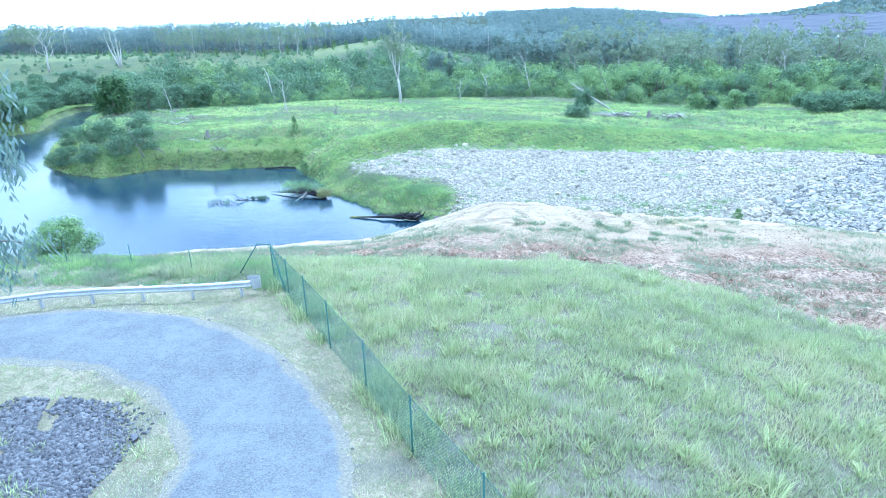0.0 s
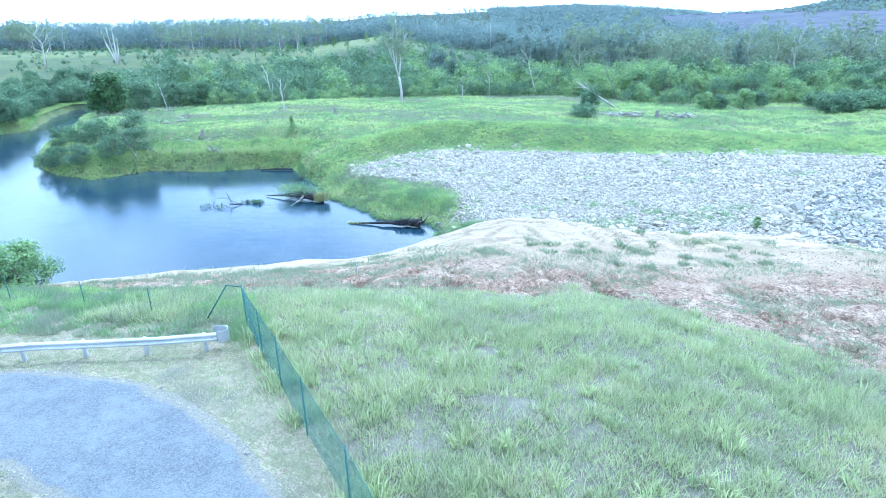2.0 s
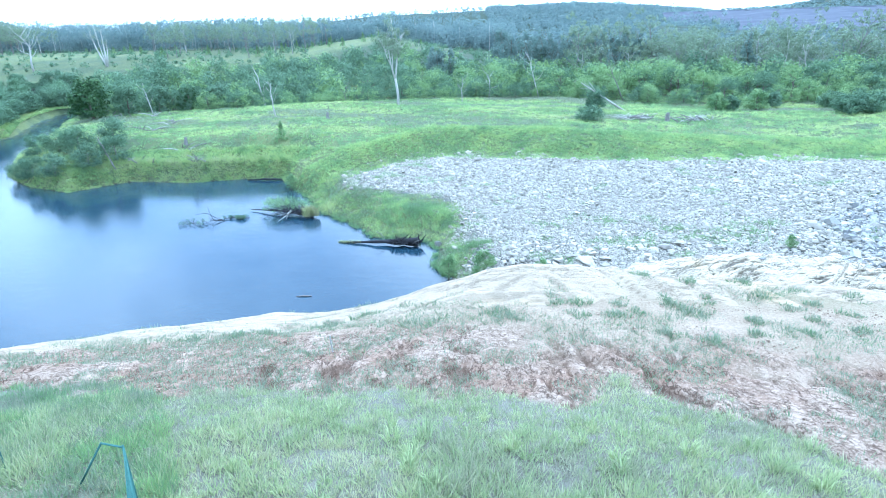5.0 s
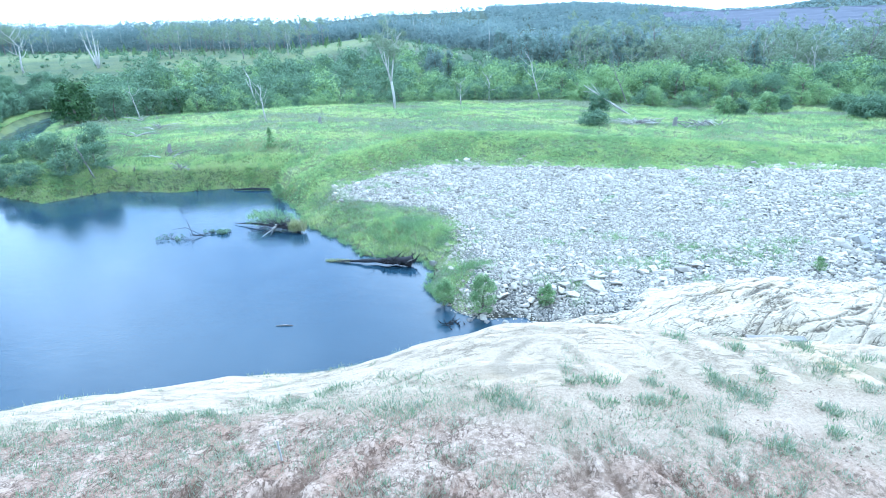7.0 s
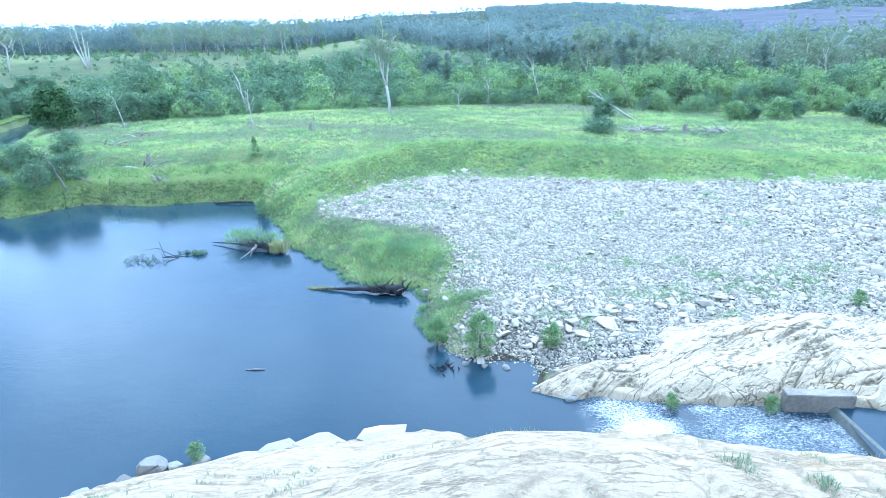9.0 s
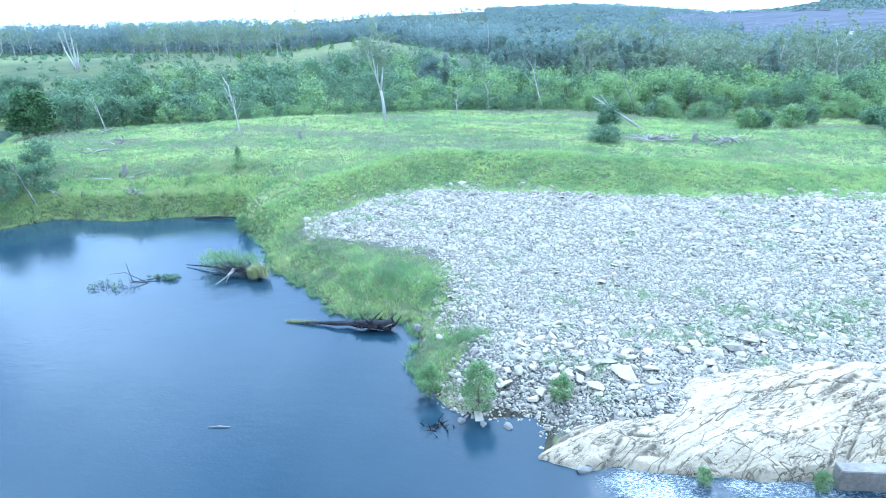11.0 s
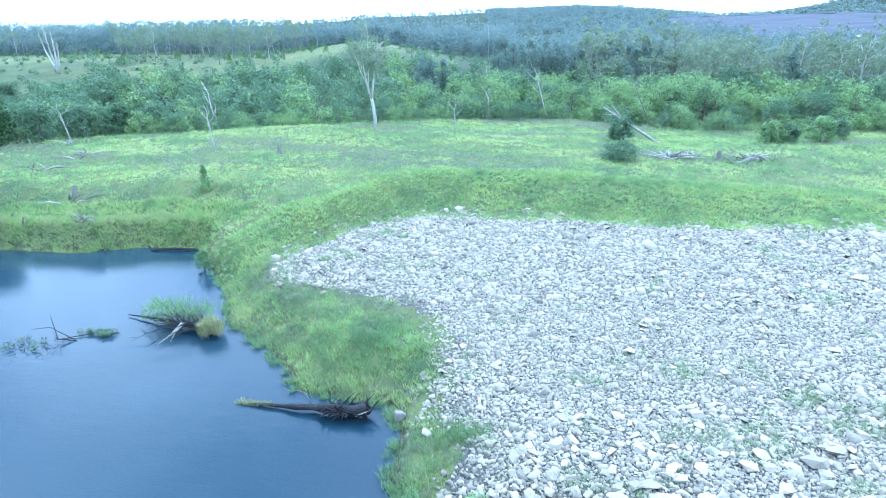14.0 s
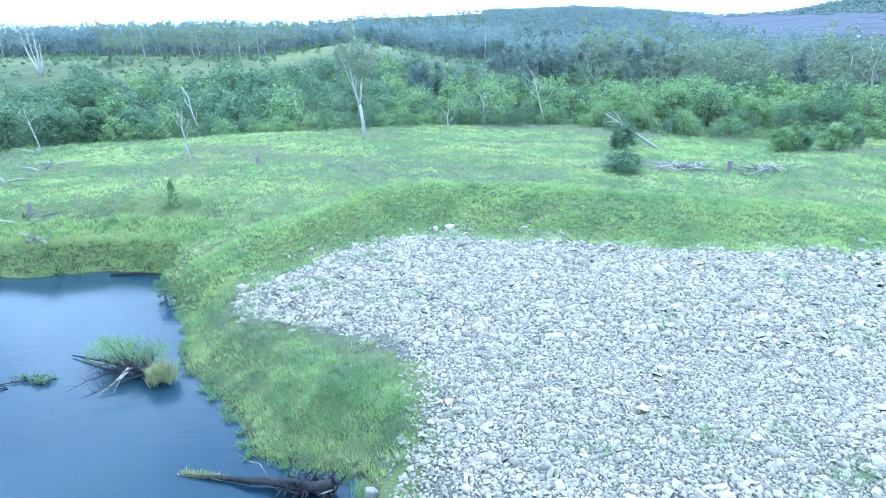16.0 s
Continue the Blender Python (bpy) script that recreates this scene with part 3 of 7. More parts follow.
paint(ground_me, "sand", smooth((gv - np.interp(gx, [-9, 1], [17.5, 13.5]) + (fbm(gx * 0.3, gy * 0.3, 37) - 0.5) * 6) / 4) * np.where(gy < south_shore(gx), 1, 0))
paint(ground_me, "thatch", smooth((16 - gy) / 4) * (np.abs(gx) < 60))
# where the gully beds get their painted shade
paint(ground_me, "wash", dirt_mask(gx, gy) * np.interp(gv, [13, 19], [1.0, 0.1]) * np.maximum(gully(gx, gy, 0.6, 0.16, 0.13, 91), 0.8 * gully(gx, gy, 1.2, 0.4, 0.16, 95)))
paint(ground_me, "stony", np.where(in_gravel, 1.0, 0.0))
near_road = smooth((4.0 - np.hypot(np.maximum(0, np.abs(gx + 12) - 14), np.maximum(0, np.abs(gy + 5) - 6))) / 3)
paint(ground_me, "straw", 0.8 * near_road * smooth((fbm(gx * 0.8, gy * 0.8, 31) - 0.25) / 0.3) * np.where(gx < -0.9 * (gy + 10) * 0.66 - 0.2, 1, 0) + 0.12 * smooth((gy - 215) / 40) * smooth((fbm(gx * 0.03, gy * 0.05, 33) - 0.3) / 0.4))
paint(ground_me, "scrub", smooth((gy - 205) / 18) * np.where((gx / np.maximum(gy, 50) > -0.33) | (gy < 262) | (gy > 425), 1, 0.4) * (1 - 0.9 * np.exp(-((gx + 87) / 62) ** 2 - ((gy - 395) / 62) ** 2)) * np.maximum(smooth((fbm(gx * 0.008, gy * 0.008, 305, 3) - 0.34) / 0.1), smooth((gy - 600) / 60)))
paint(ground_me, "mud", np.where((gz < 0.25) & (gy > 20) & (gy < 112) & (np.abs(gx) < 190), 1.0, 0.0))
tagged(part("ground", ground_me), "grassy river flats, dirt bank and low hills", "ground", kind="structure")

# water in the river, and the pool above the weir
wx, wy = np.meshgrid(np.linspace(-262, 25.2, 130), np.arange(-70, 300, 2.5))
tagged(part("water", mesh_from("water", np.stack([wx, wy, 0 * wx], -1).reshape(-1, 3), grid_faces(wx.shape[1], wx.shape[0]), M_WATER, True)),
       "dark calm river water mirroring the sky", "water", kind="structure")

# upper pool and the broken water below the weir
px, py = np.meshgrid(np.linspace(26.2, 140, 60), np.linspace(15, 52, 30))
tagged(part("water", mesh_from("pool", np.stack([px, py, 0 * px + 0.7], -1).reshape(-1, 3), grid_faces(60, 30), M_WATER, True)),
       "still dark pool held above the weir", "water", kind="structure")
rx, ry = np.meshgrid(np.linspace(3.5, 26.4, 126), np.linspace(41, 51.4, 60))
fall = smooth((rx - 9) / 16)
rz = 0.02 + 0.22 * fall ** 2 + (fbm(rx * 0.9, ry * 1.4, 61) - 0.45) * 0.10 * smooth((rx - 4) / 9)
rz = np.maximum(rz, 0.02)
rapids_me = mesh_from("rapids", np.stack([rx, ry, rz], -1).reshape(-1, 3), grid_faces(126, 60), M_FOAM, True)
plume = np.exp(-((rx - 10.6 - (ry - 46.2) * 0.7) / 2.2) ** 2 - ((ry - 46.0) / 1.3) ** 2)
paint(rapids_me, "foam", np.clip(smooth((rx - 5) / 5) * (0.4 + 0.6 * smooth((fbm(rx * 0.28, ry * 0.45, 63) - 0.36) / 0.3)) * 0.58 * (1 - 0.8 * np.exp(-((rx - 14.5) / 1.3) ** 2)) * (1 - 0.55 * smooth((rx - 21.5) / 3)) + plume * 0.62, 0, 1.25))
tagged(part("water", rapids_me), "white broken water rushing below the weir", "water", kind="structure")

# road
def ground_z(x, y):
    """Height of the ground's mesh itself, between its grid lines."""
    i, j = np.clip(np.searchsorted(xs, x) - 1, 0, len(xs) - 2), np.clip(np.searchsorted(ys, y) - 1, 0, len(ys) - 2)
    u, v = (x - xs[i]) / (xs[i + 1] - xs[i]), (y - ys[j]) / (ys[j + 1] - ys[j])
    return (gz[j, i] * (1 - u) + gz[j, i + 1] * u) * (1 - v) + (gz[j + 1, i] * (1 - u) + gz[j + 1, i + 1] * u) * v


ox, oy = np.meshgrid(np.arange(-40, 0, 0.2), np.arange(-30, 1.2, 0.2))
od = poly_distance(rounded(ROAD), ox, oy) + (fbm(ox * 1.4, oy * 1.4, 36) - 0.5) * 0.5
oz = ground_z(ox, oy) + np.clip(0.03 + od * 0.12, -0.08, 0.05)
of = grid_faces(ox.shape[1], ox.shape[0])
of = of[od.ravel()[of].max(1) > -0.4]
road_me = mesh_from("road", np.stack([ox, oy, oz], -1).reshape(-1, 3), of, M_ROAD, True)
paint(road_me, "rim", 1 - smooth(od / 0.3))
tagged(part("road", road_me), "grey sealed road bending round a stone bed", "road", kind="structure")


# ---------------------------------------------------------------- bedrock
def patch(parent, x0, x1, y0, y1, step, rise, material, blocks, seed):
    """A sheet of rock that stands out of the ground where rise() is above zero."""
    nx, ny = int((x1 - x0) / step), int((y1 - y0) / step)
    x, y = np.meshgrid(np.linspace(x0, x1, nx), np.linspace(y0, y1, ny))
    r, joint_shade = rise(x, y, True)
    z = land(x, y)[0] + r
    f = grid_faces(nx, ny)
    f = f[r.ravel()[f].max(1) > -0.35]
    # the slabs into which the fractures part it
    rs = np.random.default_rng(seed)
    cx, cy = rs.uniform(x0, x1, blocks), rs.uniform(y0, y1, blocks)
    wx, wy = x + (fbm(x * 0.3, y * 0.3, seed) - 0.5) * 3, y + (fbm(x * 0.3, y * 0.3, seed + 1) - 0.5) * 3
    home = np.argmin(((wx[..., None] - cx) * 0.5) ** 2 + (wy[..., None] - cy) ** 2, -1).ravel()[f[:, 0]]
    co = np.stack([x, y, z], -1).reshape(-1, 3)
    # loose ends of a slab become slabs of their own, crumbs are left out
    lab = np.arange(nx * ny)
    group = np.zeros(len(f), int)
    for b in np.unique(home):
        q = f[home == b]
        lab[q] = q
        for k in range(200):
            low = lab[q].min(1)
            if (lab[q] == low[:, None]).all():
                break
            np.minimum.at(lab, q.ravel(), np.repeat(low, 4))
            lab[q] = lab[lab[q]]
        group[home == b] = lab[q[:, 0]] + nx * ny * b
    home = group
    for b in np.unique(home):
        if (home == b).sum() < 60:
            continue
        used, idx = np.unique(f[home == b], return_inverse=True)
        me = mesh_from("slab", co[used], idx.reshape(-1, 4), material, True)
        me.set_sharp_from_angle(angle=radians(24))
        paint(me, "joint_shade", joint_shade.ravel()[used])
        part("slab", me, parent)


def ledges(x, y, along, across, seed):
    """Slabs: steps and open joints, long in one direction; also a mask of dark joints and painted step shade."""
    w = (fbm(x * 0.2, y * 0.2, seed, 2) - 0.5) * 3
    total, joint_shade = 0, 0
    # slanting slabs: gentle backs, short steep fronts, here and there
    for gap, high, s in ((3.6, 0.55, 1), (1.7, 0.13, 2)):
        u = (across + w * 1.5 + (fbm(x * 0.35, y * 0.35, seed + s, 2) - 0.5) * 1.8) / gap
        where = smooth((fbm(along * 0.10, across * 0.22, seed + 20 + s, 3) - 0.40) / 0.18)
        t = u % 1.0
        total = total + high * where * np.where(t < 0.86, t / 0.86, (1 - t) / 0.14)
        # dark line at each step's front, painting in the shade there
        joint_shade = np.maximum(joint_shade, where * np.clip(1 - np.abs(t - 0.97) / (0.10 / gap), 0, 1))
    # long fractures in two directions
    for c, s_, wide, deep, s in ((1.0, 0.0, 0.04, 0.34, 3), (0.90, 0.43, 0.04, 0.26, 4), (0.97, -0.25, 0.03, 0.2, 5)):
        a, b = along * c + across * s_, across * c - along * s_
        n = np.abs(fbm(a * 0.03, b * 0.45, seed + 30 + s, 3) - 0.5)
        g = np.clip(1 - n / wide, 0, 1) * smooth((fbm(a * 0.12, b * 0.2, seed + 40 + s, 3) - 0.42) / 0.12)
        total = total - deep * g
        joint_shade = np.maximum(joint_shade, smooth((g - 0.45) / 0.4))
    return total - 0.3 + (fbm(x * 0.22, y * 0.22, seed + 4) - 0.5) * 1.3 + (fbm(x * 1.3, y * 1.3, seed + 5, 3) - 0.5) * 0.13, joint_shade


def south_rise(x, y, full=False):
    v = y + (45 - south_shore(x)) * np.clip((y - 4) / 20, 0, 1)
    b = smooth((x - 1) / 8)
    across = (1 - b) * v + b * (0.8 * (x - 4) + 0.6 * (y - 22) + 22)
    along = (1 - b) * x + b * (0.6 * x - 0.8 * y)
    start = np.interp(x, [-45, -20, -6, 2, 10, 24], [20.5, 20, 19.5, 19, 22.5, 23])
    base = np.interp(v - start, [-8, -3, 1.5, 5, 12, 26], [-1.6, -0.45, 0.3, 0.5, 0.55, 0.3]) + (fbm(along * 0.10, across * 0.3, 77, 3) - 0.5) * 0.7 * np.interp(v, [12, 17, 23, 27], [0.2, 1, 1, 0.2])
    slabs, joint_shade = ledges(x, y, along, across, 71)
    r = base + slabs * np.interp(v, [14, 21, 24, 27, 32, 45], [0.25, 0.3, 0.4, 0.5, 0.9, 1.1]) * np.interp(x, [-8, 0], [0.55, 1.0]) * np.interp(v, [10, 15], [0.3, 1])
    return (r, joint_shade) if full else r


OUTCROP = [(2.4, 51.3), (6, 50.0), (14, 49.5), (22, 49.2), (30, 48.4), (62, 45.5), (66, 58), (44, 63), (27, 64.5), (19.5, 62.5), (13, 58.6), (8, 56), (4, 53.6)]


def north_rise(x, y, full=False):
    best = np.full(x.shape, 1e9)
    pts = np.array(OUTCROP)
    for (ax, ay), (bx, by) in zip(pts, np.roll(pts, -1, 0)):
        ex, ey = bx - ax, by - ay
        t = np.clip(((x - ax) * ex + (y - ay) * ey) / (ex * ex + ey * ey), 0, 1)
        best = np.minimum(best, np.hypot(x - ax - t * ex, y - ay - t * ey))
    d = np.where(inside(OUTCROP, x, y), best, -best) + (fbm(x * 0.35, y * 0.35, 87, 3) - 0.5) * 1.8
    top = 1.75 + 0.75 * smooth((x - 8) / 12) - land(x, y)[0]
    back = 0.45 * smooth(d / 0.9) + 0.55 * smooth((d - 0.3) / 3.2)
    r = top * back * np.interp(y, [50, 54, 60, 64], [1, 1, 0.75, 0.5]) - 0.45 * (1 - back) + np.where(d < 0, d * 0.8, 0)
    slabs, joint_shade = ledges(x, y, 0.9 * x + 0.43 * y, 0.9 * y - 0.43 * x, 83)
    r = r + slabs * 0.9 * smooth((d + 0.6) / 1.5)
    return (r, joint_shade) if full else r


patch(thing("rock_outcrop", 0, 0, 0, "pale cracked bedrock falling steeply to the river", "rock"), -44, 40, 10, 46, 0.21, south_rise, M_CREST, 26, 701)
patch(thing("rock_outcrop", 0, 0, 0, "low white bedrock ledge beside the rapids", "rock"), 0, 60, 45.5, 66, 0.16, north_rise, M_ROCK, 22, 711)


# ---------------------------------------------------------------- stones
CUBE = np.array([(-1, -1, -1), (1, -1, -1), (1, 1, -1), (-1, 1, -1), (-1, -1, 1), (1, -1, 1), (1, 1, 1), (-1, 1, 1)], float) * 0.5
CUBE_Q = np.array([(3, 2, 1, 0), (4, 5, 6, 7), (0, 1, 5, 4), (1, 2, 6, 5), (2, 3, 7, 6), (3, 0, 4, 7)])


def stones(name, x, y, size, material, sink=0.25, flat=0.5, seed=1, worn=False):
    """Broken, angular stones, joined into one mesh."""
    r = np.random.default_rng(seed)
    n = len(x)
    v = CUBE[None] + r.uniform(-0.2, 0.2, (n, 8, 3))
    v[:, 4:, :2] *= r.uniform(0.45, 0.95, (n, 1, 2))
    v = v * np.stack([r.uniform(0.9, 1.5, n), r.uniform(0.6, 1.0, n), r.uniform(flat * 0.6, flat * 1.4, n)], -1)[:, None] * size[:, None, None]
    a, b, c = r.uniform(0, 6.28, n), r.normal(0, 0.3, n), r.normal(0, 0.3, n)
    for ang, (i, j) in ((b, (0, 2)), (c, (1, 2)), (a, (0, 1))):
        cs, sn = np.cos(ang)[:, None], np.sin(ang)[:, None]
        p, q = v[:, :, i].copy(), v[:, :, j].copy()
        v[:, :, i], v[:, :, j] = p * cs - q * sn, p * sn + q * cs
    z = land(x, y)[0] + size * flat * (0.5 - sink)
    v += np.stack([x, y, z], -1)[:, None]
    f = CUBE_Q[None, 1:] + 8 * np.arange(n)[:, None, None]
    return mesh_from(name, v.reshape(-1, 3), f.reshape(-1, 4), material, worn)


def stone_shapes(name, material, count, seed, flat=0.55, corners=14):
    """A few single stones with chipped edges, to be shared."""
    r, out = random.Random(seed), []
    for k in range(count):
        bm = bmesh.new()
        pts = []
        for i in range(corners):
            q = Vector((r.gauss(0, 1), r.gauss(0, 1), r.gauss(0, 1))).normalized() * r.uniform(0.78, 1.12)
            pts.append((q.x * 0.6, q.y * 0.42, max(-0.36, min(0.34, q.z * 0.5)) * flat * 1.3))
        for p in pts:
            bm.verts.new(p)
        bmesh.ops.convex_hull(bm, input=list(bm.verts))
        bmesh.ops.delete(bm, geom=[v for v in bm.verts if not v.link_faces], context="VERTS")
        out.append(from_bm(name, bm, material))
    return out


def scatter(poly, n, seed, jitter=0.0):
    p = np.asarray(poly, float)
    r = np.random.default_rng(seed)
    x, y = r.uniform(p[:, 0].min(), p[:, 0].max(), n), r.uniform(p[:, 1].min(), p[:, 1].max(), n)
    k = inside(poly, x + r.normal(0, 1, n) * jitter, y + r.normal(0, 1, n) * jitter)
    return x[k], y[k]


def lay_stones(parent, shapes, x, y, size, seed, sink=0.28):
    r = random.Random(seed)
    zs = land(x, y)[0]
    for px_, py_, pz, s in zip(x, y, zs, size):
        ob = new("stone", r.choice(shapes))
        ob.parent = parent
        ob.matrix_local = pose(px_, py_, pz + s * 0.14, r.gauss(0, 14), r.gauss(0, 14), r.uniform(0, 360)) @ Matrix.Diagonal((s, s, s * r.uniform(0.7, 1.2), 1))


bed = thing("stone_bed", 0, 0, 0, "wide bed of pale grey broken river stones", "stones")
def cobbles(x0, x1, y0, y1, gap, seed):
    """Places on an uneven grid, so that stones lie side by side."""
    r = np.random.default_rng(seed)
    x, y = np.meshgrid(np.arange(x0, x1, gap), np.arange(y0, y1, gap))
    x = x + (np.arange(len(x)) % 2)[:, None] * gap * 0.5
    x, y = x.ravel() + r.normal(0, gap * 0.24, x.size), y.ravel() + r.normal(0, gap * 0.24, x.size)
    ragged = 7 * (fbm(x * 0.25, y * 0.25, 402, 3) - 0.5)
    k = inside(GRAVEL, x + ragged + r.normal(0, 1.3, len(x)), y + ragged + r.normal(0, 1.3, len(x)))
    return x[k], y[k], gap * np.exp(r.normal(-0.08, 0.3, k.sum())) * np.where(r.random(k.sum()) < 0.03, 2.0, 1.0)


near_bed, far_bed, east_bed = cobbles(-30, 40, 52.5, 88, 0.24, 5), cobbles(-30, 40, 88, 124, 0.33, 6), cobbles(40, 78, 52.5, 120, 0.42, 7)
sx, sy, ss = (np.concatenate(q) for q in zip(near_bed, far_bed, east_bed))
out_of_rock = north_rise(sx, sy) < 0.15
tagged(part("gravel", stones("gravel", sx[out_of_rock], sy[out_of_rock], ss[out_of_rock], M_STONE, 0.1, 0.42, 8, True), bed), kind="stuff")
bx, by = scatter([(-2, 60), (0, 66), (8, 70), (30, 74), (40, 68), (40, 63), (26, 64), (10, 57.5), (-3, 58.0)], 900, 9)
ok = north_rise(bx, by) < 0.1
bx, by = bx[ok][:190], by[ok][:190]
fx0, fy0 = scatter([(-4, 70), (-4, 84), (-17, 92), (-22, 97), (-15, 110), (20, 108), (42, 100), (44, 72), (20, 72)], 300, 29)
bx, by = np.concatenate([bx, fx0[:110]]), np.concatenate([by, fy0[:110]])
bs = np.random.default_rng(10).uniform(0.6, 1.25, len(bx)) * np.interp(by, [56, 68, 85, 110], [1.1, 0.9, 0.75, 0.7])
lay_stones(bed, stone_shapes("stone", M_STONE_ONE, 9, 3), bx, by, bs, 4)

RIPRAP = [(38, 57), (44, 66), (45, 76), (60, 88), (70, 97), (74, 106), (110, 104), (120, 80), (110, 55), (60, 55)]
riprap = thing("riprap_slope", 0, 0, 0, "coarse pale grey rocks tipped beside the stone bed", "stones")
qx, qy = scatter(RIPRAP, 17000, 12, 1.0)
qs = np.exp(np.random.default_rng(13).normal(-0.85, 0.35, len(qx)))
tagged(part("boulder_fill", stones("boulder_fill", qx, qy, qs, M_RIPRAP, 0.1, 0.65, 14), riprap), kind="stuff")
qx, qy = scatter([(38, 57), (45, 66), (46, 76), (58, 84), (58, 57)], 420, 15)
lay_stones(riprap, stone_shapes("boulder", M_RIPRAP, 6, 16, 0.75), qx[:140], qy[:140], np.random.default_rng(17).uniform(0.5, 1.05, 140), 18)

ROADBED = [(-11.7, -15), (-11.8, -12.2), (-11.9, -10.6), (-12.4, -9.2), (-13.6, -8.4), (-12.9, -7.5), (-11.2, -7.5), (-9.5, -9.0), (-8.7, -10.7), (-8.5, -12.2), (-8.5, -15)]
kerb_bed = thing("rock_mulch", 0, 0, 0, "dark blue-grey rock mulch inside the road bend", "stones")
kx, ky = scatter(ROADBED, 36000, 19, 0.5)
keep = fbm(kx * 0.6, ky * 0.6, 191, 3) > np.interp(kx, [-12, -10.8], [0.42, 0.25])
kx, ky = kx[keep], ky[keep]
ks = np.exp(np.random.default_rng(20).normal(-2.85, 0.34, len(kx)))
tagged(part("loose_rock", stones("loose_rock", kx, ky, ks, M_BASALT, 0.0, 0.6, 21, True), kerb_bed), kind="stuff")
kx, ky = scatter(ROADBED, 700, 22, 0.1)
lay_stones(kerb_bed, stone_shapes("mulch_rock", M_BASALT, 6, 23, 0.6), kx[:200], ky[:200], np.random.default_rng(24).uniform(0.07, 0.12, 200), 25)

# single rocks in and beside the water
SHAPES = []
for k in range(8):
    bm = bmesh.new()
    rk = random.Random(900 + k)
    for j in range(22):
        q = Vector((rk.gauss(0, 1), rk.gauss(0, 1), rk.gauss(0, 0.8))).normalized() * rk.uniform(0.42, 0.58)
        bm.verts.new((q.x, q.y, min(q.z, 0.36)))
    bmesh.ops.convex_hull(bm, input=list(bm.verts))
    bmesh.ops.delete(bm, geom=[v for v in bm.verts if not v.link_faces], context="VERTS")
    bmesh.ops.bevel(bm, geom=list(bm.edges), offset=0.03, segments=2, affect="EDGES")
    for v in bm.verts:
        v.co *= 1 + 0.10 * noise.noise(v.co * 3.1 + Vector((k * 7.1, 0, 0)))
    SHAPES.append(from_bm("boulder", bm, M_SHORE))


ANGULAR = stone_shapes("boulder", M_STONE_ONE, 6, 77, 0.5, 16)
SHAPES += ANGULAR


def boulder(x, y, z, sx_, sy_, sz_, turn, shape, label):
    ob = new("boulder", SHAPES[shape])
    ob.matrix_world = pose(x, y, z, 0, 0, turn) @ Matrix.Diagonal((sx_, sy_, sz_, 1))
    return tagged(ob, label, "boulder")


boulder(-25.3, 39.8, 0.5, 2.3, 2.0, 1.9, 20, 0, "rounded pale boulder at the water's edge")
boulder(-26.8, 38.6, 0.3, 1.4, 1.5, 1.2, 70, 1, "small pale boulder at the water's edge")
boulder(-29.2, 37.3, 0.2, 1.5, 1.2, 0.9, 10, 2, "flat pale boulder at the water's edge")
boulder(-24.0, 40.2, 0.2, 1.4, 1.4, 1.0, 50, 3, "small pale boulder at the water's edge")
boulder(-22.3, 41.0, 0.2, 1.6, 1.3, 1.0, 140, 4, "dark wet boulder under a yellow shrub")
boulder(-13.8, 43.4, 0.1, 3.9, 2.7, 2.8, 15, 8, "long white slab of rock at the waterline")
boulder(-16.8, 42.6, 0.1, 3.2, 2.5, 2.6, 25, 10, "pale slab of rock at the waterline")
boulder(-9.4, 44.9, 0.05, 4.0, 2.4, 2.2, 18, 12, "mossy rock islet in shallow water")
boulder(-8.9, 70.4, 0.45, 1.2, 1.1, 1.1, 30, 3, "square white rock on the muddy shore")
boulder(-3.4, 55.6, 0.05, 0.8, 0.7, 0.6, 80, 1, "pale rock standing in shallow water")
boulder(-1.6, 55.2, 0.05, 0.7, 0.8, 0.6, 10, 4, "pale rock standing in shallow water")
boulder(0.4, 55.0, 0.05, 1.0, 0.7, 0.6, 120, 2, "pale rock standing in shallow water")
boulder(5.9, 50.4, 0.1, 1.6, 1.0, 0.9, 25, 6, "wet rock at the tip of the ledge")
boulder(12.4, 58.2, 1.6, 3.4, 2.4, 1.6, 35, 0, "large white boulder beside the bedrock ledge")
boulder(30.6, 60.2, 2.0, 1.6, 1.2, 1.6, 60, 5, "upright pale boulder on the ledge")

# large pale slabs lying between the ledge and the stones
for k, (x, y, w) in enumerate(((9.2, 61.6, 1.5), (11.0, 63.1, 1.3), (17.5, 65.1, 1.4), (20.6, 64.4, 1.9), (22.8, 65.6, 1.7), (16.2, 63.9, 1.4), (10.2, 59.6, 2.4), (12.6, 60.6, 1.5), (13.1, 63.4, 1.2),
                               (5.6, 59.9, 1.4), (6.9, 60.4, 1.5), (18.6, 66.8, 1.1), (3.2, 58.6, 1.3), (7.6, 58.2, 1.6))):
    slab_ob = new("boulder", ANGULAR[k % 6])
    slab_ob.matrix_world = pose(x, y, height(x, y) + 0.16 * w, (k * 7) % 23 - 11, (k * 5) % 19 - 9, k * 53) @ Matrix.Diagonal((w * 0.95, w * 0.9, w * 0.75, 1))
    tagged(slab_ob, "large white slab of rock among river stones", "boulder")
slab_r = random.Random(1234)
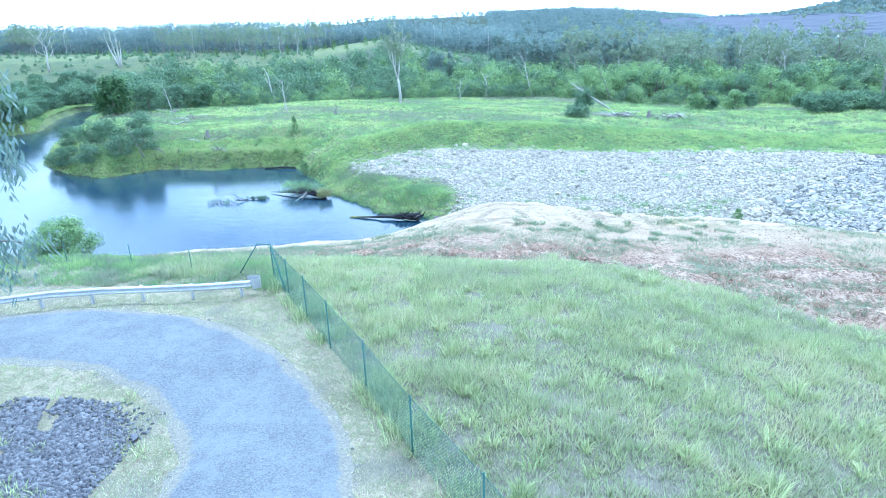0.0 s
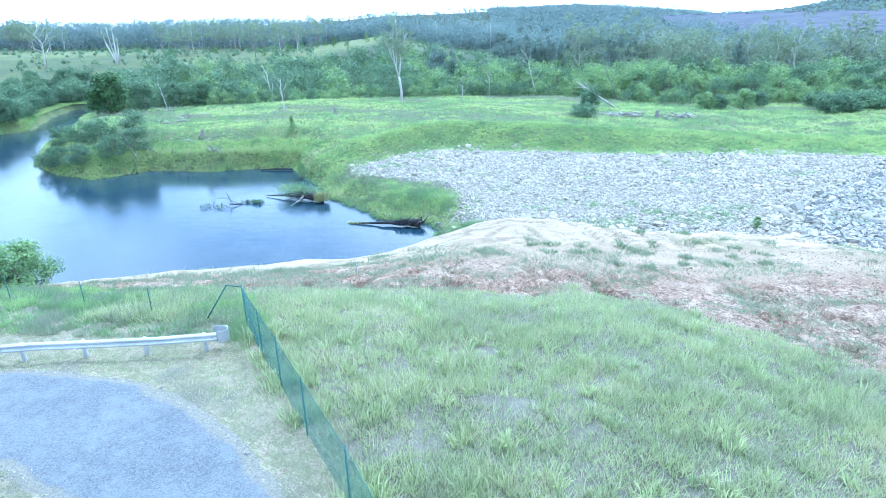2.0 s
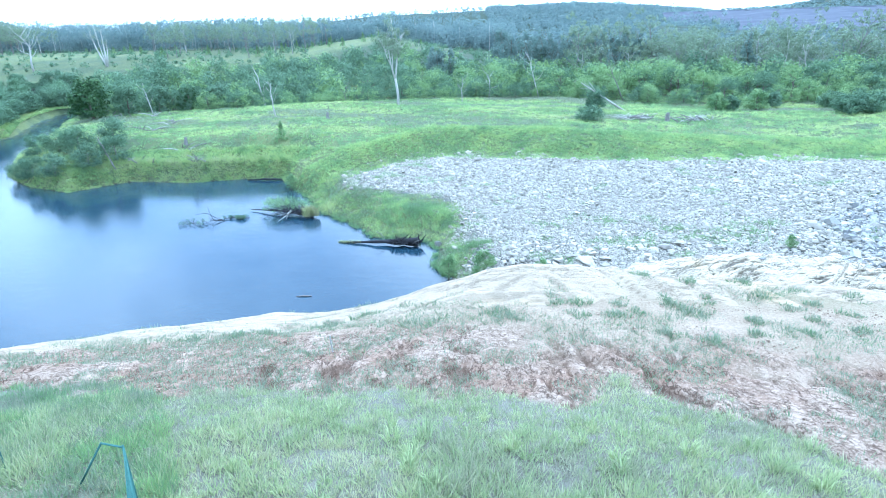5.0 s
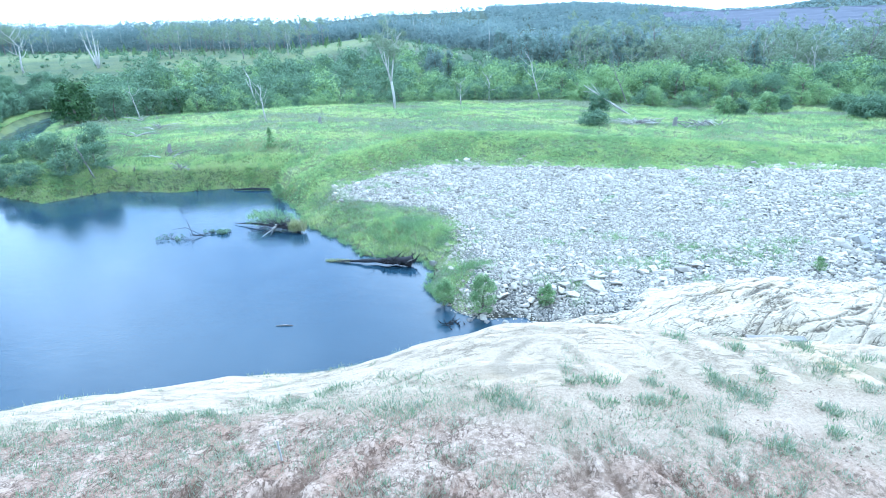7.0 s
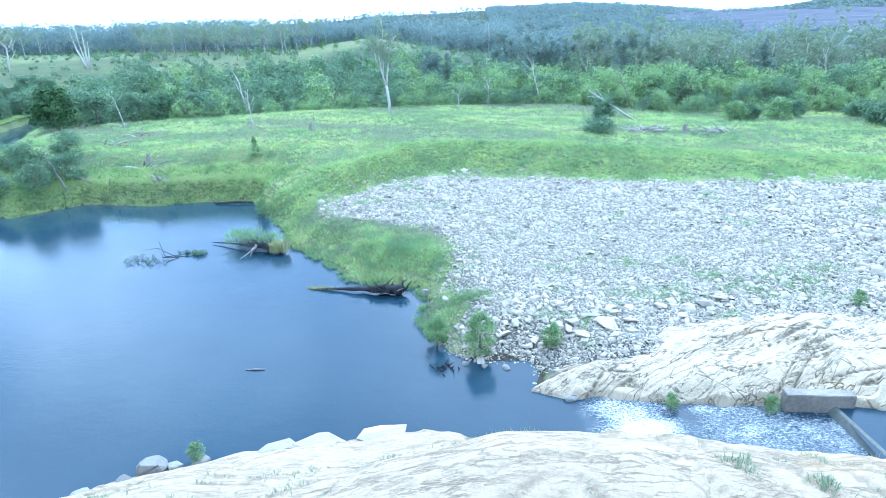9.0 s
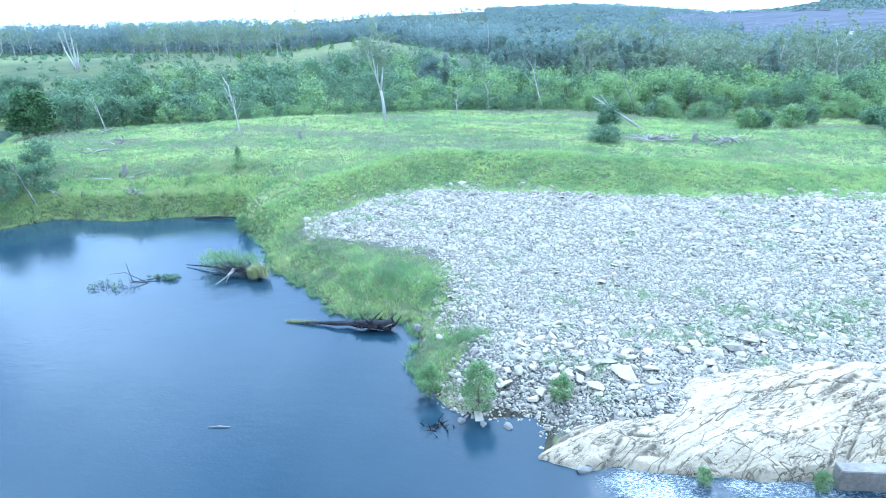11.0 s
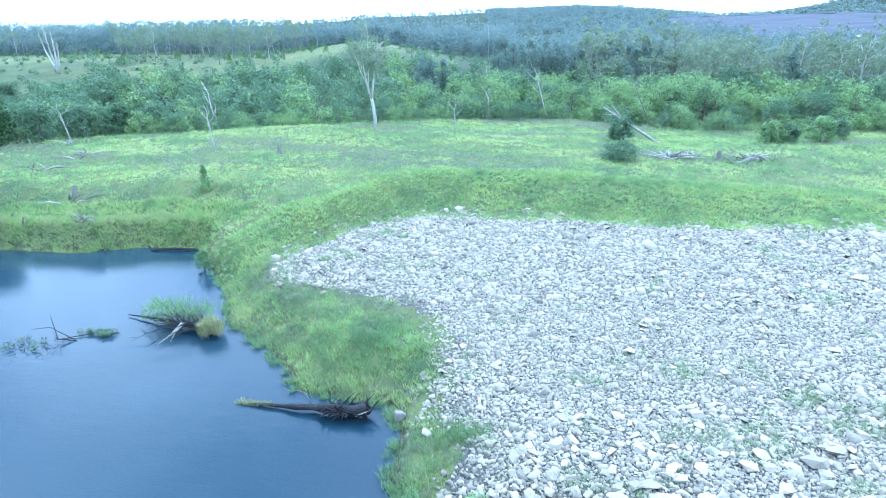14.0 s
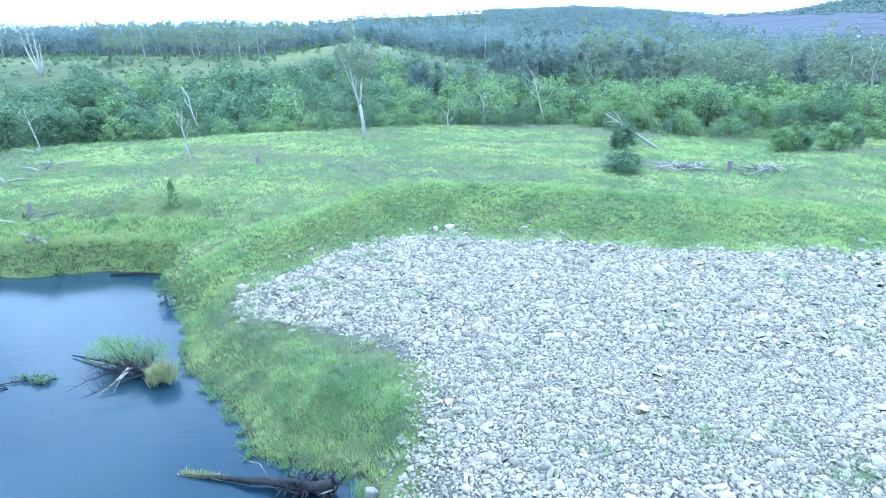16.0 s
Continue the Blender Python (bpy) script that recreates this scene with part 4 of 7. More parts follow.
for k in range(46):
    x, y, w = slab_r.uniform(0, 27), slab_r.uniform(57.5, 70.5), slab_r.uniform(0.55, 1.15)
    if y < 57.2 + 0.28 * x:
        continue
    slab_ob = new("boulder", ANGULAR[k % 6])
    slab_ob.matrix_world = pose(x, y, height(x, y) + 0.14 * w, (k * 11) % 31 - 15, (k * 13) % 27 - 13, k * 47) @ Matrix.Diagonal((w, w * 0.95, w * 0.9, 1))
    tagged(slab_ob, "broken white rock lying among smaller river stones", "boulder")

# ---------------------------------------------------------------- weir
weir = thing("weir", 25.2, 49.4, 0, "low concrete weir across the narrow channel", "weir")


def local(me, parent, name, label=""):
    ob = part(name, me, parent, label)
    ob.matrix_parent_inverse = parent.matrix_world.inverted()
    return ob


local(from_bm("abutment", bevelled(*box(22.4, 49.0, -0.6, 27.6, 50.0, 1.8), 0.05), M_CONCRETE), weir, "abutment", "dark weathered concrete block")
sill_v = [(25.3, 49.3, -0.1), (26.4, 49.5, -0.8), (27.4, 42.0, -0.8), (26.2, 41.8, -0.1), (25.95, 49.3, 0.76), (26.2, 49.4, 0.84), (27.2, 42.0, 0.84), (26.95, 41.9, 0.76)]
local(from_bm("sill", bevelled(sill_v, [(3, 2, 1, 0), (4, 5, 6, 7), (0, 1, 5, 4), (1, 2, 6, 5), (2, 3, 7, 6), (3, 0, 4, 7)], 0.015), M_SILL), weir, "sill", "sloping wet concrete sill")

# ---------------------------------------------------------------- guard rail
rail = thing("guard_rail", -9.74, 0.56, height(-9.74, 0.56), "galvanised steel guard rail beside the road", "guard rail")
way = Vector((1.955, 0.424, 0)).normalized()
out = Vector((way.y, -way.x, 0))
PROFILE = [(0.0, -0.155), (0.03, -0.15), (0.083, -0.105), (0.083, -0.07), (0.02, -0.02), (0.02, 0.02), (0.083, 0.07), (0.083, 0.105), (0.03, 0.15), (0.0, 0.155)]
verts, faces = [], []
origin = Vector((-9.74, 0.56, 0)) + way * 0.45
spans = 44
for i in range(spans + 1):
    p = origin - way * (i * 0.5)
    z = height(p.x, p.y) if i % 4 == 0 or i == 0 else None
    verts.append((p, z))
zs = np.interp(range(spans + 1), [i for i in range(spans + 1) if verts[i][1] is not None], [q[1] for q in verts if q[1] is not None])
rv = []
for (p, _), z in zip(verts, zs):
    for o, h in PROFILE:
        rv.append(p + out * (0.10 + o) + Vector((0, 0, z + 0.58 + h)))
    for o, h in reversed(PROFILE):
        rv.append(p + out * (0.096 + o) + Vector((0, 0, z + 0.58 + h)))
m = 2 * len(PROFILE)
for i in range(spans):
    for k in range(m):
        a, b = i * m + k, i * m + (k + 1) % m
        faces.append((a, b, b + m, a + m))
local(mesh_from("beam", rv, faces, M_STEEL), rail, "beam", "corrugated galvanised beam")
cap_v, cap_f = [], []
for i in range(15):
    a = -math.pi / 2 + i / 14 * math.pi * 1.25
    c = origin + way * 0.05 + out * -0.06
    for rr in (0.26, 0.245):
        for h in (0.36, 0.80):
            q = c + way * (math.cos(a) * rr * 1.3) - out * (math.sin(a) * rr)
            cap_v.append((q.x, q.y, zs[0] + h))
for i in range(14):
    a, b = i * 4, i * 4 + 4
    cap_f += [(a, b, b + 1, a + 1), (a + 3, b + 3, b + 2, a + 2), (a + 1, b + 1, b + 3, a + 3), (a + 2, b + 2, b, a)]
local(mesh_from("end_cap", cap_v, cap_f, M_STEEL), rail, "end_cap", "rounded steel end cap")
for i in range(11):
    p = Vector((-9.74, 0.56, 0)) - way * (2.0 * i)
    z = height(p.x, p.y)
    v, f = box(-0.055, -0.075, -0.4, 0.055, 0.075, 0.70)
    c, s = way.x, way.y
    v = [(p.x + x * c - y * s, p.y + x * s + y * c, z + h) for x, y, h in v]
    local(from_bm("post", bevelled(v, f, 0.012), M_STEEL), rail, "post")

# ---------------------------------------------------------------- chain-link fence
POSTS = [(-8.9, 2.2), (-7.5, 0.15), (-6.1, -1.9), (-4.6, -4.1), (-2.8, -6.6), (-1.0, -9.4), (0.9, -12.1), (2.7, -14.8)]
fence = thing("chain_link_fence", -8.9, 2.2, height(-8.9, 2.2), "green chain-link fence leaning over long grass", "fence")
FH = 1.78
tops = [Vector((x, y, height(x, y) + FH)) for x, y in POSTS]
for p in tops:
    local(mesh_from("fence_post", *tube([p - Vector((0, 0, FH + 0.4)), p + Vector((0, 0, 0.06))], [0.024, 0.024], 8), M_WIRE, True), fence, "fence_post")
for a, b in zip(tops, tops[1:]):
    local(mesh_from("top_wire", *tube([a, (a + b) / 2 - Vector((0, 0, 0.02)), b], [0.008] * 3, 6), M_WIRE, True), fence, "top_wire")


def netting(a, b, drop, gap=0.10, w=0.0032):
    """Crossing wires between two post tops."""
    pieces, run = [], (b - a)
    length = run.length
    side = Vector((-run.y, run.x, 0)).normalized() * w
    for lean in (1, -1):
        for k in range(int(-drop / gap), int((length + drop) / gap)):
            u0, u1 = k * gap, k * gap + lean * drop
            pts = []
            for u, h in ((u0, 0.0), (u1, drop)):
                pts.append((u, h))
            (u0, h0), (u1, h1) = pts
            lo, hi = 0.0, 1.0
            for edge_u in (0.0, length):
                t = (edge_u - u0) / (u1 - u0)
                if 0 < t < 1:
                    if (edge_u == 0.0) == (lean > 0):
                        lo = max(lo, t)
                    else:
                        hi = min(hi, t)
            if (u0 + (u1 - u0) * 0.5 * (lo + hi)) < 0 or (u0 + (u1 - u0) * 0.5 * (lo + hi)) > length or hi <= lo:
                continue
            p = a + run * ((u0 + (u1 - u0) * lo) / length) - Vector((0, 0, h0 + (h1 - h0) * lo))
            q = a + run * ((u0 + (u1 - u0) * hi) / length) - Vector((0, 0, h0 + (h1 - h0) * hi))
            up = Vector((0, 0, w))
            pieces.append(([p - side - up, p + side - up, p + up * 1.2, q - side - up, q + side - up, q + up * 1.2],
                           [(0, 1, 4, 3), (1, 2, 5, 4), (2, 0, 3, 5)]))
    return merged(pieces)


for a, b in zip(tops, tops[1:]):
    local(mesh_from("netting", *netting(a, b, FH - 0.05), M_WIRE), fence, "netting", "diamond-mesh wire netting")
corner = tops[0]
elbow = Vector((-9.55, 2.35, corner.z - 0.03))
foot = Vector((-10.7, 2.7, height(-10.7, 2.7) + 0.15))
local(mesh_from("top_rail", *tube([corner, elbow], [0.024, 0.024], 6), M_WIRE, True), fence, "top_rail")
local(mesh_from("brace", *tube([elbow, foot], [0.026, 0.026], 6), M_WIRE, True), fence, "brace")
stay = tops[0] + Vector((1.2, -1.75, -1.7))
local(mesh_from("brace", *tube([corner, stay], [0.03, 0.03], 6), M_WIRE, True), fence, "brace")
for x, y in ((-13.4, 3.4), (-17.2, 4.6), (-21.0, 5.0)):
    z = height(x, y)
    local(mesh_from("fence_post", *tube([(x, y, z - 0.3), (x, y, z + 1.2)], [0.02, 0.02], 7), M_WIRE, True), fence, "fence_post")

peg = part("marker_peg", mesh_from("peg", *tube([(0, 0, -0.2), (0.01, 0.0, 0.75), (0.02, 0, 0.9)], [0.035, 0.035, 0.03], 6), M_WHITE))
peg.matrix_world = pose(-7.78, 14.8, height(-7.78, 14.8), 4, -3, 0)
tagged(peg, "white marker peg driven into bare earth", "peg")

# clods and loose stones on the bare slope
cx_, cy_ = np.random.default_rng(131).uniform(-30, 34, 30000), np.random.default_rng(132).uniform(0, 21, 30000)
keep = (dirt_mask(cx_, cy_) > 0.5) & (fbm(cx_ * 0.35, cy_ * 0.5, 133, 3) > np.interp(cx_, [0, 10], [0.48, 0.42])) & (south_rise(cx_, cy_) < 0)
cx_, cy_ = cx_[keep], cy_[keep]
tagged(part("loose_earth", stones("loose_earth", cx_, cy_, np.exp(np.random.default_rng(134).normal(-3.35, 0.4, len(cx_))), M_CLOD, 0.1, 0.6, 135)),
       "reddish clods and crumbs on the bare slope", "earth", kind="stuff")


# ---------------------------------------------------------------- grass
def blades(name, x, y, tall, count, width, material, spread=0.35, lean=0.5, seed=1, bend=True, z=None, tone=None):
    """Tufts of grass: tapered blades that arch outwards."""
    r = np.random.default_rng(seed)
    n = len(x) * count
    z = land(x, y)[0] if z is None else z
    bx_, by_, bz_, h = (np.repeat(q, count) for q in (x, y, z, tall))
    a = r.uniform(0, 6.283, n)
    s = spread * np.sqrt(r.random(n)) * np.clip(h, 0.3, 2)
    px_, py_ = bx_ + np.cos(a) * s, by_ + np.sin(a) * s
    h = h * r.uniform(0.55, 1.1, n)
    k = lean * r.uniform(0.2, 1.2, n) * h
    a2 = a + r.normal(0, 0.5, n)
    dx, dy = np.cos(a2), np.sin(a2)
    w = width * r.uniform(0.6, 1.3, n)
    face = r.uniform(0, 6.283, n)
    wx_, wy_ = np.cos(face) * w, np.sin(face) * w
    base = bz_ - 0.06
    p0 = np.stack([px_ - wx_, py_ - wy_, base], -1)
    p1 = np.stack([px_ + wx_, py_ + wy_, base], -1)
    tip = np.stack([px_ + dx * k, py_ + dy * k, base + h], -1)
    i = np.arange(n)
    if not bend:
        v = np.stack([p0, p1, tip], 1).reshape(-1, 3)
        me = mesh_from(name, v, np.stack([3 * i, 3 * i + 1, 3 * i + 2], -1), material)
        if tone is not None:
            paint(me, "tone", np.repeat(np.repeat(tone, count) + r.normal(0, 0.05, n), 3))
        return me
    mx, my = px_ + dx * k * 0.35, py_ + dy * k * 0.35
    m0 = np.stack([mx - wx_ * 0.8, my - wy_ * 0.8, base + h * 0.68], -1)
    m1 = np.stack([mx + wx_ * 0.8, my + wy_ * 0.8, base + h * 0.68], -1)
    v = np.stack([p0, p1, m0, m1, tip], 1).reshape(-1, 3)
    f = np.concatenate([np.stack([5 * i, 5 * i + 1, 5 * i + 3], -1), np.stack([5 * i, 5 * i + 3, 5 * i + 2], -1), np.stack([5 * i + 2, 5 * i + 3, 5 * i + 4], -1)])
    me = mesh_from(name, v, f, material)
    if tone is not None:
        paint(me, "tone", np.repeat(np.repeat(tone, count) + r.normal(0, 0.05, n), 5))
    return me


def leaf_cloud(name, centres, radii, leaves, size, material, seed=1, droop=0.0, flat=0.8, tone=None):
    """Many small leaf sprays grouped in clumps."""
    r = np.random.default_rng(seed)
    c, q = np.repeat(np.asarray(centres, float), leaves, 0), np.repeat(np.asarray(radii, float), leaves)
    n = len(c)
    d = r.normal(0, 1, (n, 3))
    d /= np.linalg.norm(d, axis=1)[:, None]
    p = c + d * (q * r.uniform(0.45, 1.0, n) ** 0.6)[:, None] * (1, 1, flat)
    p[:, 2] -= droop * r.random(n) * q
    u = d + (0, 0, 0.45) + r.normal(0, 0.28, (n, 3))
    u /= np.linalg.norm(u, axis=1)[:, None]
    w = np.cross(u, r.normal(0, 1, (n, 3)))
    w /= np.linalg.norm(w, axis=1)[:, None] + 1e-9
    t = np.cross(u, w)
    s = size * r.uniform(0.6, 1.3, n)[:, None]
    v = np.stack([p - w * s * 0.5, p + t * s * 0.3, p + w * s * 0.5, p - t * s * 0.3], 1)
    me = mesh_from(name, v.reshape(-1, 3), np.arange(4 * n).reshape(n, 4), material)
    if tone is not None:
        paint(me, "tone", np.repeat(np.repeat(tone, leaves) + r.normal(0, 0.05, n), 4))
    return me


def grass(name, me, label):
    return tagged(part(name, me), label, "grass", kind="stuff")


def fence_side(x, y):
    """Metres east of the fence line."""
    return (x + 1.0) * 0.835 + (y + 9.4) * 0.55


# paddock above the river: tufts of several tones with thatch between them
def paddock(n, seed, cover, jitter):
    r = np.random.default_rng(seed)
    x, y = r.uniform(-16, 26, n), r.uniform(-19, 14, n)
    gap = fbm(x * 1.5, y * 1.5, 54, 2) + 0.45 * (fbm(x * 3.2, y * 3.2, 59, 2) - 0.5)
    keep = ((fence_side(x, y) > 0.1) | (y > 2.6)) & (dirt_mask(x, y) < r.uniform(0.1, 0.9, n)) & (y > -17 + 0.25 * x) & (gap > cover)
    x, y = x[keep], y[keep]
    tone = 0.60 + 0.8 * (fbm(x * 0.28, y * 0.28, 55, 3) - 0.5) + 0.9 * (fbm(x * 1.1, y * 1.1, 56, 2) - 0.5) + r.normal(0, jitter, len(x))
    tone = np.where(r.random(len(x)) < 0.16, r.uniform(0.0, 0.25, len(x)), tone)
    return x, y, np.clip(tone, 0.02, 1.0), r


gx_, gy_, gt_, gr_ = paddock(56000, 51, 0.21, 0.19)
low_ = smooth((gy_ - 2) / 10) * 0.4
tall_ = np.clip(0.14 + 0.5 * fbm(gx_ * 0.7, gy_ * 0.7, 57) ** 1.3 + gr_.normal(0, 0.07, len(gx_)), 0.12, 0.66) * (1 - low_)
grass("long_grass", blades("long_grass", gx_, gy_, tall_, 11, 0.0165, M_TURF, 0.36, 0.75, 60, False, None, gt_), "tufted yellow-green paddock grass with grey gaps")
gx_, gy_, gt_, gr_ = paddock(40000, 351, 0.14, 0.16)
grass("low_grass", blades("low_grass", gx_, gy_, gr_.uniform(0.06, 0.16, len(gx_)), 5, 0.015, M_TURF, 1.2, 1.2, 360, False, None, gt_ * 0.85), "short matted grass and thatch under the tufts")
# single big tussocks
tx, ty = np.random.default_rng(61).uniform(-8, 22, 300), np.random.default_rng(62).uniform(-16, 8, 300)
keep = (fence_side(tx, ty) > 0.4) & (dirt_mask(tx, ty) < 0.3)
tx, ty = tx[keep], ty[keep]
grass("tussocks", blades("tussocks", tx, ty, np.random.default_rng(63).uniform(0.3, 0.62, len(tx)), 44, 0.017, M_TURF, 0.36, 0.9, 64, True, None, np.random.default_rng(163).uniform(0.4, 0.8, len(tx))), "bright arching grass tussocks in the paddock")
# strip behind the rail and along the fence
fx, fy = np.random.default_rng(65).uniform(-44, -7, 12000), np.random.default_rng(66).uniform(1.2, 11.5, 12000)
keep = (fy > 0.56 + (fx + 9.74) * 0.217 + 0.5) & (fence_side(fx, fy) < 0.6) & (dirt_mask(fx, fy) < 0.5)
fx, fy = fx[keep], fy[keep]
grass("long_grass", blades("bank_grass", fx, fy, 0.10 + 0.5 * fbm(fx * 0.7, fy * 0.7, 67, 3) ** 1.4, 15, 0.013, M_LUSH, 0.36, 0.7, 68, False, None, np.clip(0.36 + 1.0 * (fbm(fx * 0.7, fy * 0.7, 167, 3) - 0.5) + np.random.default_rng(168).normal(0, 0.12, len(fx)), 0.1, 0.85)), "deep green tufted grass behind the guard rail")
fx, fy = np.random.default_rng(69).uniform(-1, 1, 900) * 0.45, np.random.default_rng(70).uniform(0, 1, 900)
fx, fy = fx[fbm(fy * 25, fy * 3, 170, 2) > 0.42], fy[fbm(fy * 25, fy * 3, 170, 2) > 0.42]
lx, ly = -8.9 + fy * 11.6 + fx + 0.35, 2.2 - fy * 17.0 + fx
grass("long_grass", blades("fence_grass", lx, ly, np.random.default_rng(71).uniform(0.2, 0.65, len(lx)), 12, 0.012, M_TURF, 0.5, 0.7, 72, True, None, np.random.default_rng(171).uniform(0.35, 0.75, len(lx))), "tall grass growing through the fence")
# thin mown grass by the road
vx, vy = np.random.default_rng(73).uniform(-30, 1, 42000), np.random.default_rng(74).uniform(-18, 1.5, 42000)
rim_ = poly_distance(rounded(ROAD), vx, vy)
keep = (rim_ < np.random.default_rng(173).uniform(-0.5, 0.25, 42000)) & ~inside(ROADBED, vx, vy) & (fence_side(vx, vy) < 0.1) & (vy < 1.0 + (vx + 9.74) * 0.217) & (fbm(vx * 1.2, vy * 1.2, 174, 3) > 0.30)
vx, vy = vx[keep], vy[keep]
dry = 0.24 + 2.4 * (fbm(vx * 0.8, vy * 0.8, 75, 3) - 0.5) + np.random.default_rng(76).normal(0, 0.28, len(vx))
grass("verge_grass", blades("verge_grass", vx, vy, np.random.default_rng(175).uniform(0.05, 0.16, len(vx)), 7, 0.015, M_TURF, 0.9, 1.2, 77, False, None, np.clip(dry + 0.34, 0.02, 1.0)), "short mown verge grass, half straw-coloured")
wx_, wy_ = scatter([(-16, -14), (-16, -5.5), (-13, -5.8), (-10, -7), (-8, -10), (-7.4, -14)], 150, 176)
keep = fbm(wx_ * 0.6, wy_ * 0.6, 191, 3) < 0.47
wx_, wy_ = wx_[keep], wy_[keep]
grass("weeds", blades("mulch_weeds", wx_, wy_, np.random.default_rng(177).uniform(0.12, 0.4, len(wx_)), 22, 0.011, M_TURF, 0.5, 0.9, 178, True, None, np.random.default_rng(179).uniform(0.35, 0.75, len(wx_))), "green weeds growing among rock mulch")
kx, ky = np.random.default_rng(181).uniform(-26, 0, 26000), np.random.default_rng(182).uniform(-18, 0, 26000)
kd = poly_distance(rounded(ROAD), kx, ky)
keep = np.abs(kd + 0.1) < np.abs(np.random.default_rng(183).normal(0, 0.16, len(kx)))
tagged(part("road_grit", stones("road_grit", kx[keep], ky[keep], np.exp(np.random.default_rng(184).normal(-3.4, 0.4, keep.sum())), M_RIPRAP, 0.0, 0.6, 185)), "loose grey grit along the road's edge", "gravel", kind="stuff")
# thin weeds on the bare slope and in the joints of the rock
wx_, wy_ = np.random.default_rng(78).uniform(-40, 34, 60000), np.random.default_rng(79).uniform(2, 33, 60000)
v_ = wy_ + (45 - south_shore(wx_)) * np.clip((wy_ - 4) / 20, 0, 1)
patchy = fbm(wx_ * 0.30, wy_ * 0.55, 80, 3) + 0.3 * (fbm(wx_ * 1.5, wy_ * 1.5, 180, 2) - 0.5)
full_, cut_ = south_rise(wx_, wy_, True)
lift = np.maximum(0, full_)
keep = (dirt_mask(wx_, wy_) > 0.3) & (v_ < 36) & (((lift < 0.25) & (patchy > np.interp(v_, [8, 12, 16, 20, 24, 30], [0.50, 0.47, 0.47, 0.46, 0.55, 0.66]) + 0.01 * smooth((wx_ - 6) / 5) - 0.05 * smooth((-2 - wx_) / 4) * (v_ < 20))) | ((cut_ > 0.5) & (patchy > 0.46)))
wx_, wy_, lift = wx_[keep], wy_[keep], lift[keep]
grass("weeds", blades("weeds", wx_, wy_, 0.08 + 0.24 * np.random.default_rng(81).random(len(wx_)) ** 1.5, 9, 0.016, M_LUSH, 0.8, 0.8, 82, False, land(wx_, wy_)[0] + lift, np.clip(np.random.default_rng(181).normal(0.185, 0.06, len(wx_)), 0.05, 0.4)),
      "sparse grey-green weeds on bare earth and rock")
# grey-green tussocks rooted on the crest
TUFTS = [(2.6, 20.0), (3.9, 19.8), (5.8, 20.2), (3.5, 18.4), (-0.5, 18.8), (0.2, 18.3), (8.6, 20.9), (8.8, 20.5), (9.3, 19.8), (10.4, 23.5), (10.8, 21.6), (7.8, 24.0), (13.4, 24.0), (13.6, 22.1), (6.7, 19.3), (5.4, 18.8), (-14.2, 18.6), (-13.0, 19.1), (-16.7, 18.4), (-7.7, 21.2), (-9.7, 20.1), (9.6, 19.3), (-3.7, 18.1), (-4.9, 18.5), (14.6, 20.6), (15.2, 19.2), (16.0, 21.6), (15.8, 23.4), (17.4, 20.2), (12.4, 19.0), (11.6, 17.4), (13.8, 17.6), (16.8, 18.0), (18.6, 22.4), (7.4, 16.8), (9.2, 16.2)]
tx, ty = np.array(TUFTS).T
tr_ = np.random.default_rng(231)
tx, ty = np.repeat(tx, 7) + tr_.normal(0, 0.28, 7 * len(tx)), np.repeat(ty, 7) + tr_.normal(0, 0.28, 7 * len(ty))
grass("tussocks", blades("crest_tussocks", tx, ty, tr_.uniform(0.14, 0.36, len(tx)), 34, 0.015, M_LUSH, 0.9, 0.8, 232, True, land(tx, ty)[0] + np.maximum(0, south_rise(tx, ty)), tr_.uniform(0.14, 0.27, len(tx))), "grey-green tussocks on the cream rock crest")
# river flat: meadow beyond the stones
mx_, my_ = np.random.default_rng(83).uniform(-150, 150, 50000), np.random.default_rng(84).uniform(80, 215, 50000)
mz_, md_ = land(mx_, my_)
clump = 0.5 * fbm(mx_ * 0.35, my_ * 0.35, 82, 2) + 0.5 * np.random.default_rng(184).random(50000)
keep = (md_ > 0.3) & (my_ > gravel_back(mx_) - 1.5 + 4 * (clump - 0.5)) & (mz_ > 0.4) & (np.abs(mx_) < my_ * 0.75 + 8)
mx_, my_, mz_, clump = mx_[keep], my_[keep], mz_[keep], clump[keep]
tone = 0.62 + 0.95 * (fbm(mx_ * 0.06, my_ * 0.10, 85, 3) - 0.5) + 0.6 * (fbm(mx_ * 0.35, my_ * 0.35, 185, 2) - 0.5) + np.random.default_rng(86).normal(0, 0.06, len(mx_))
tone = np.where(fbm(mx_ * 0.05, my_ * 0.16, 186, 3) + np.random.default_rng(187).normal(0, 0.03, len(mx_)) < 0.30, tone * 0.35, tone)
tall = np.interp(clump, [0.2, 0.5, 0.85], [0.35, 0.75, 1.5]) * np.interp(my_ - gravel_back(mx_), [0, 14], [0.5, 1.0])
dull = smooth((fbm(mx_ * 0.035, my_ * 0.12, 189, 3) - 0.57) / 0.06) * smooth((my_ - 128) / 12)
tone = np.where(dull > np.random.default_rng(188).random(len(mx_)), 0.14 + 0.1 * (tone - 0.6), tone)
grass("meadow_grass", blades("meadow_grass", mx_, my_, tall * 0.72, 9, 0.05, M_LUSH, 0.5, 0.8, 88, False, mz_, np.clip(tone, 0.05, 0.95)), "rank bright green meadow grass on the river flat")
# rounded clumps of rank grass and herbs
hr_ = np.random.default_rng(583)
hx_, hy_ = hr_.uniform(-150, 150, 26000), hr_.uniform(78, 214, 26000)
hz_, hd_ = land(hx_, hy_)
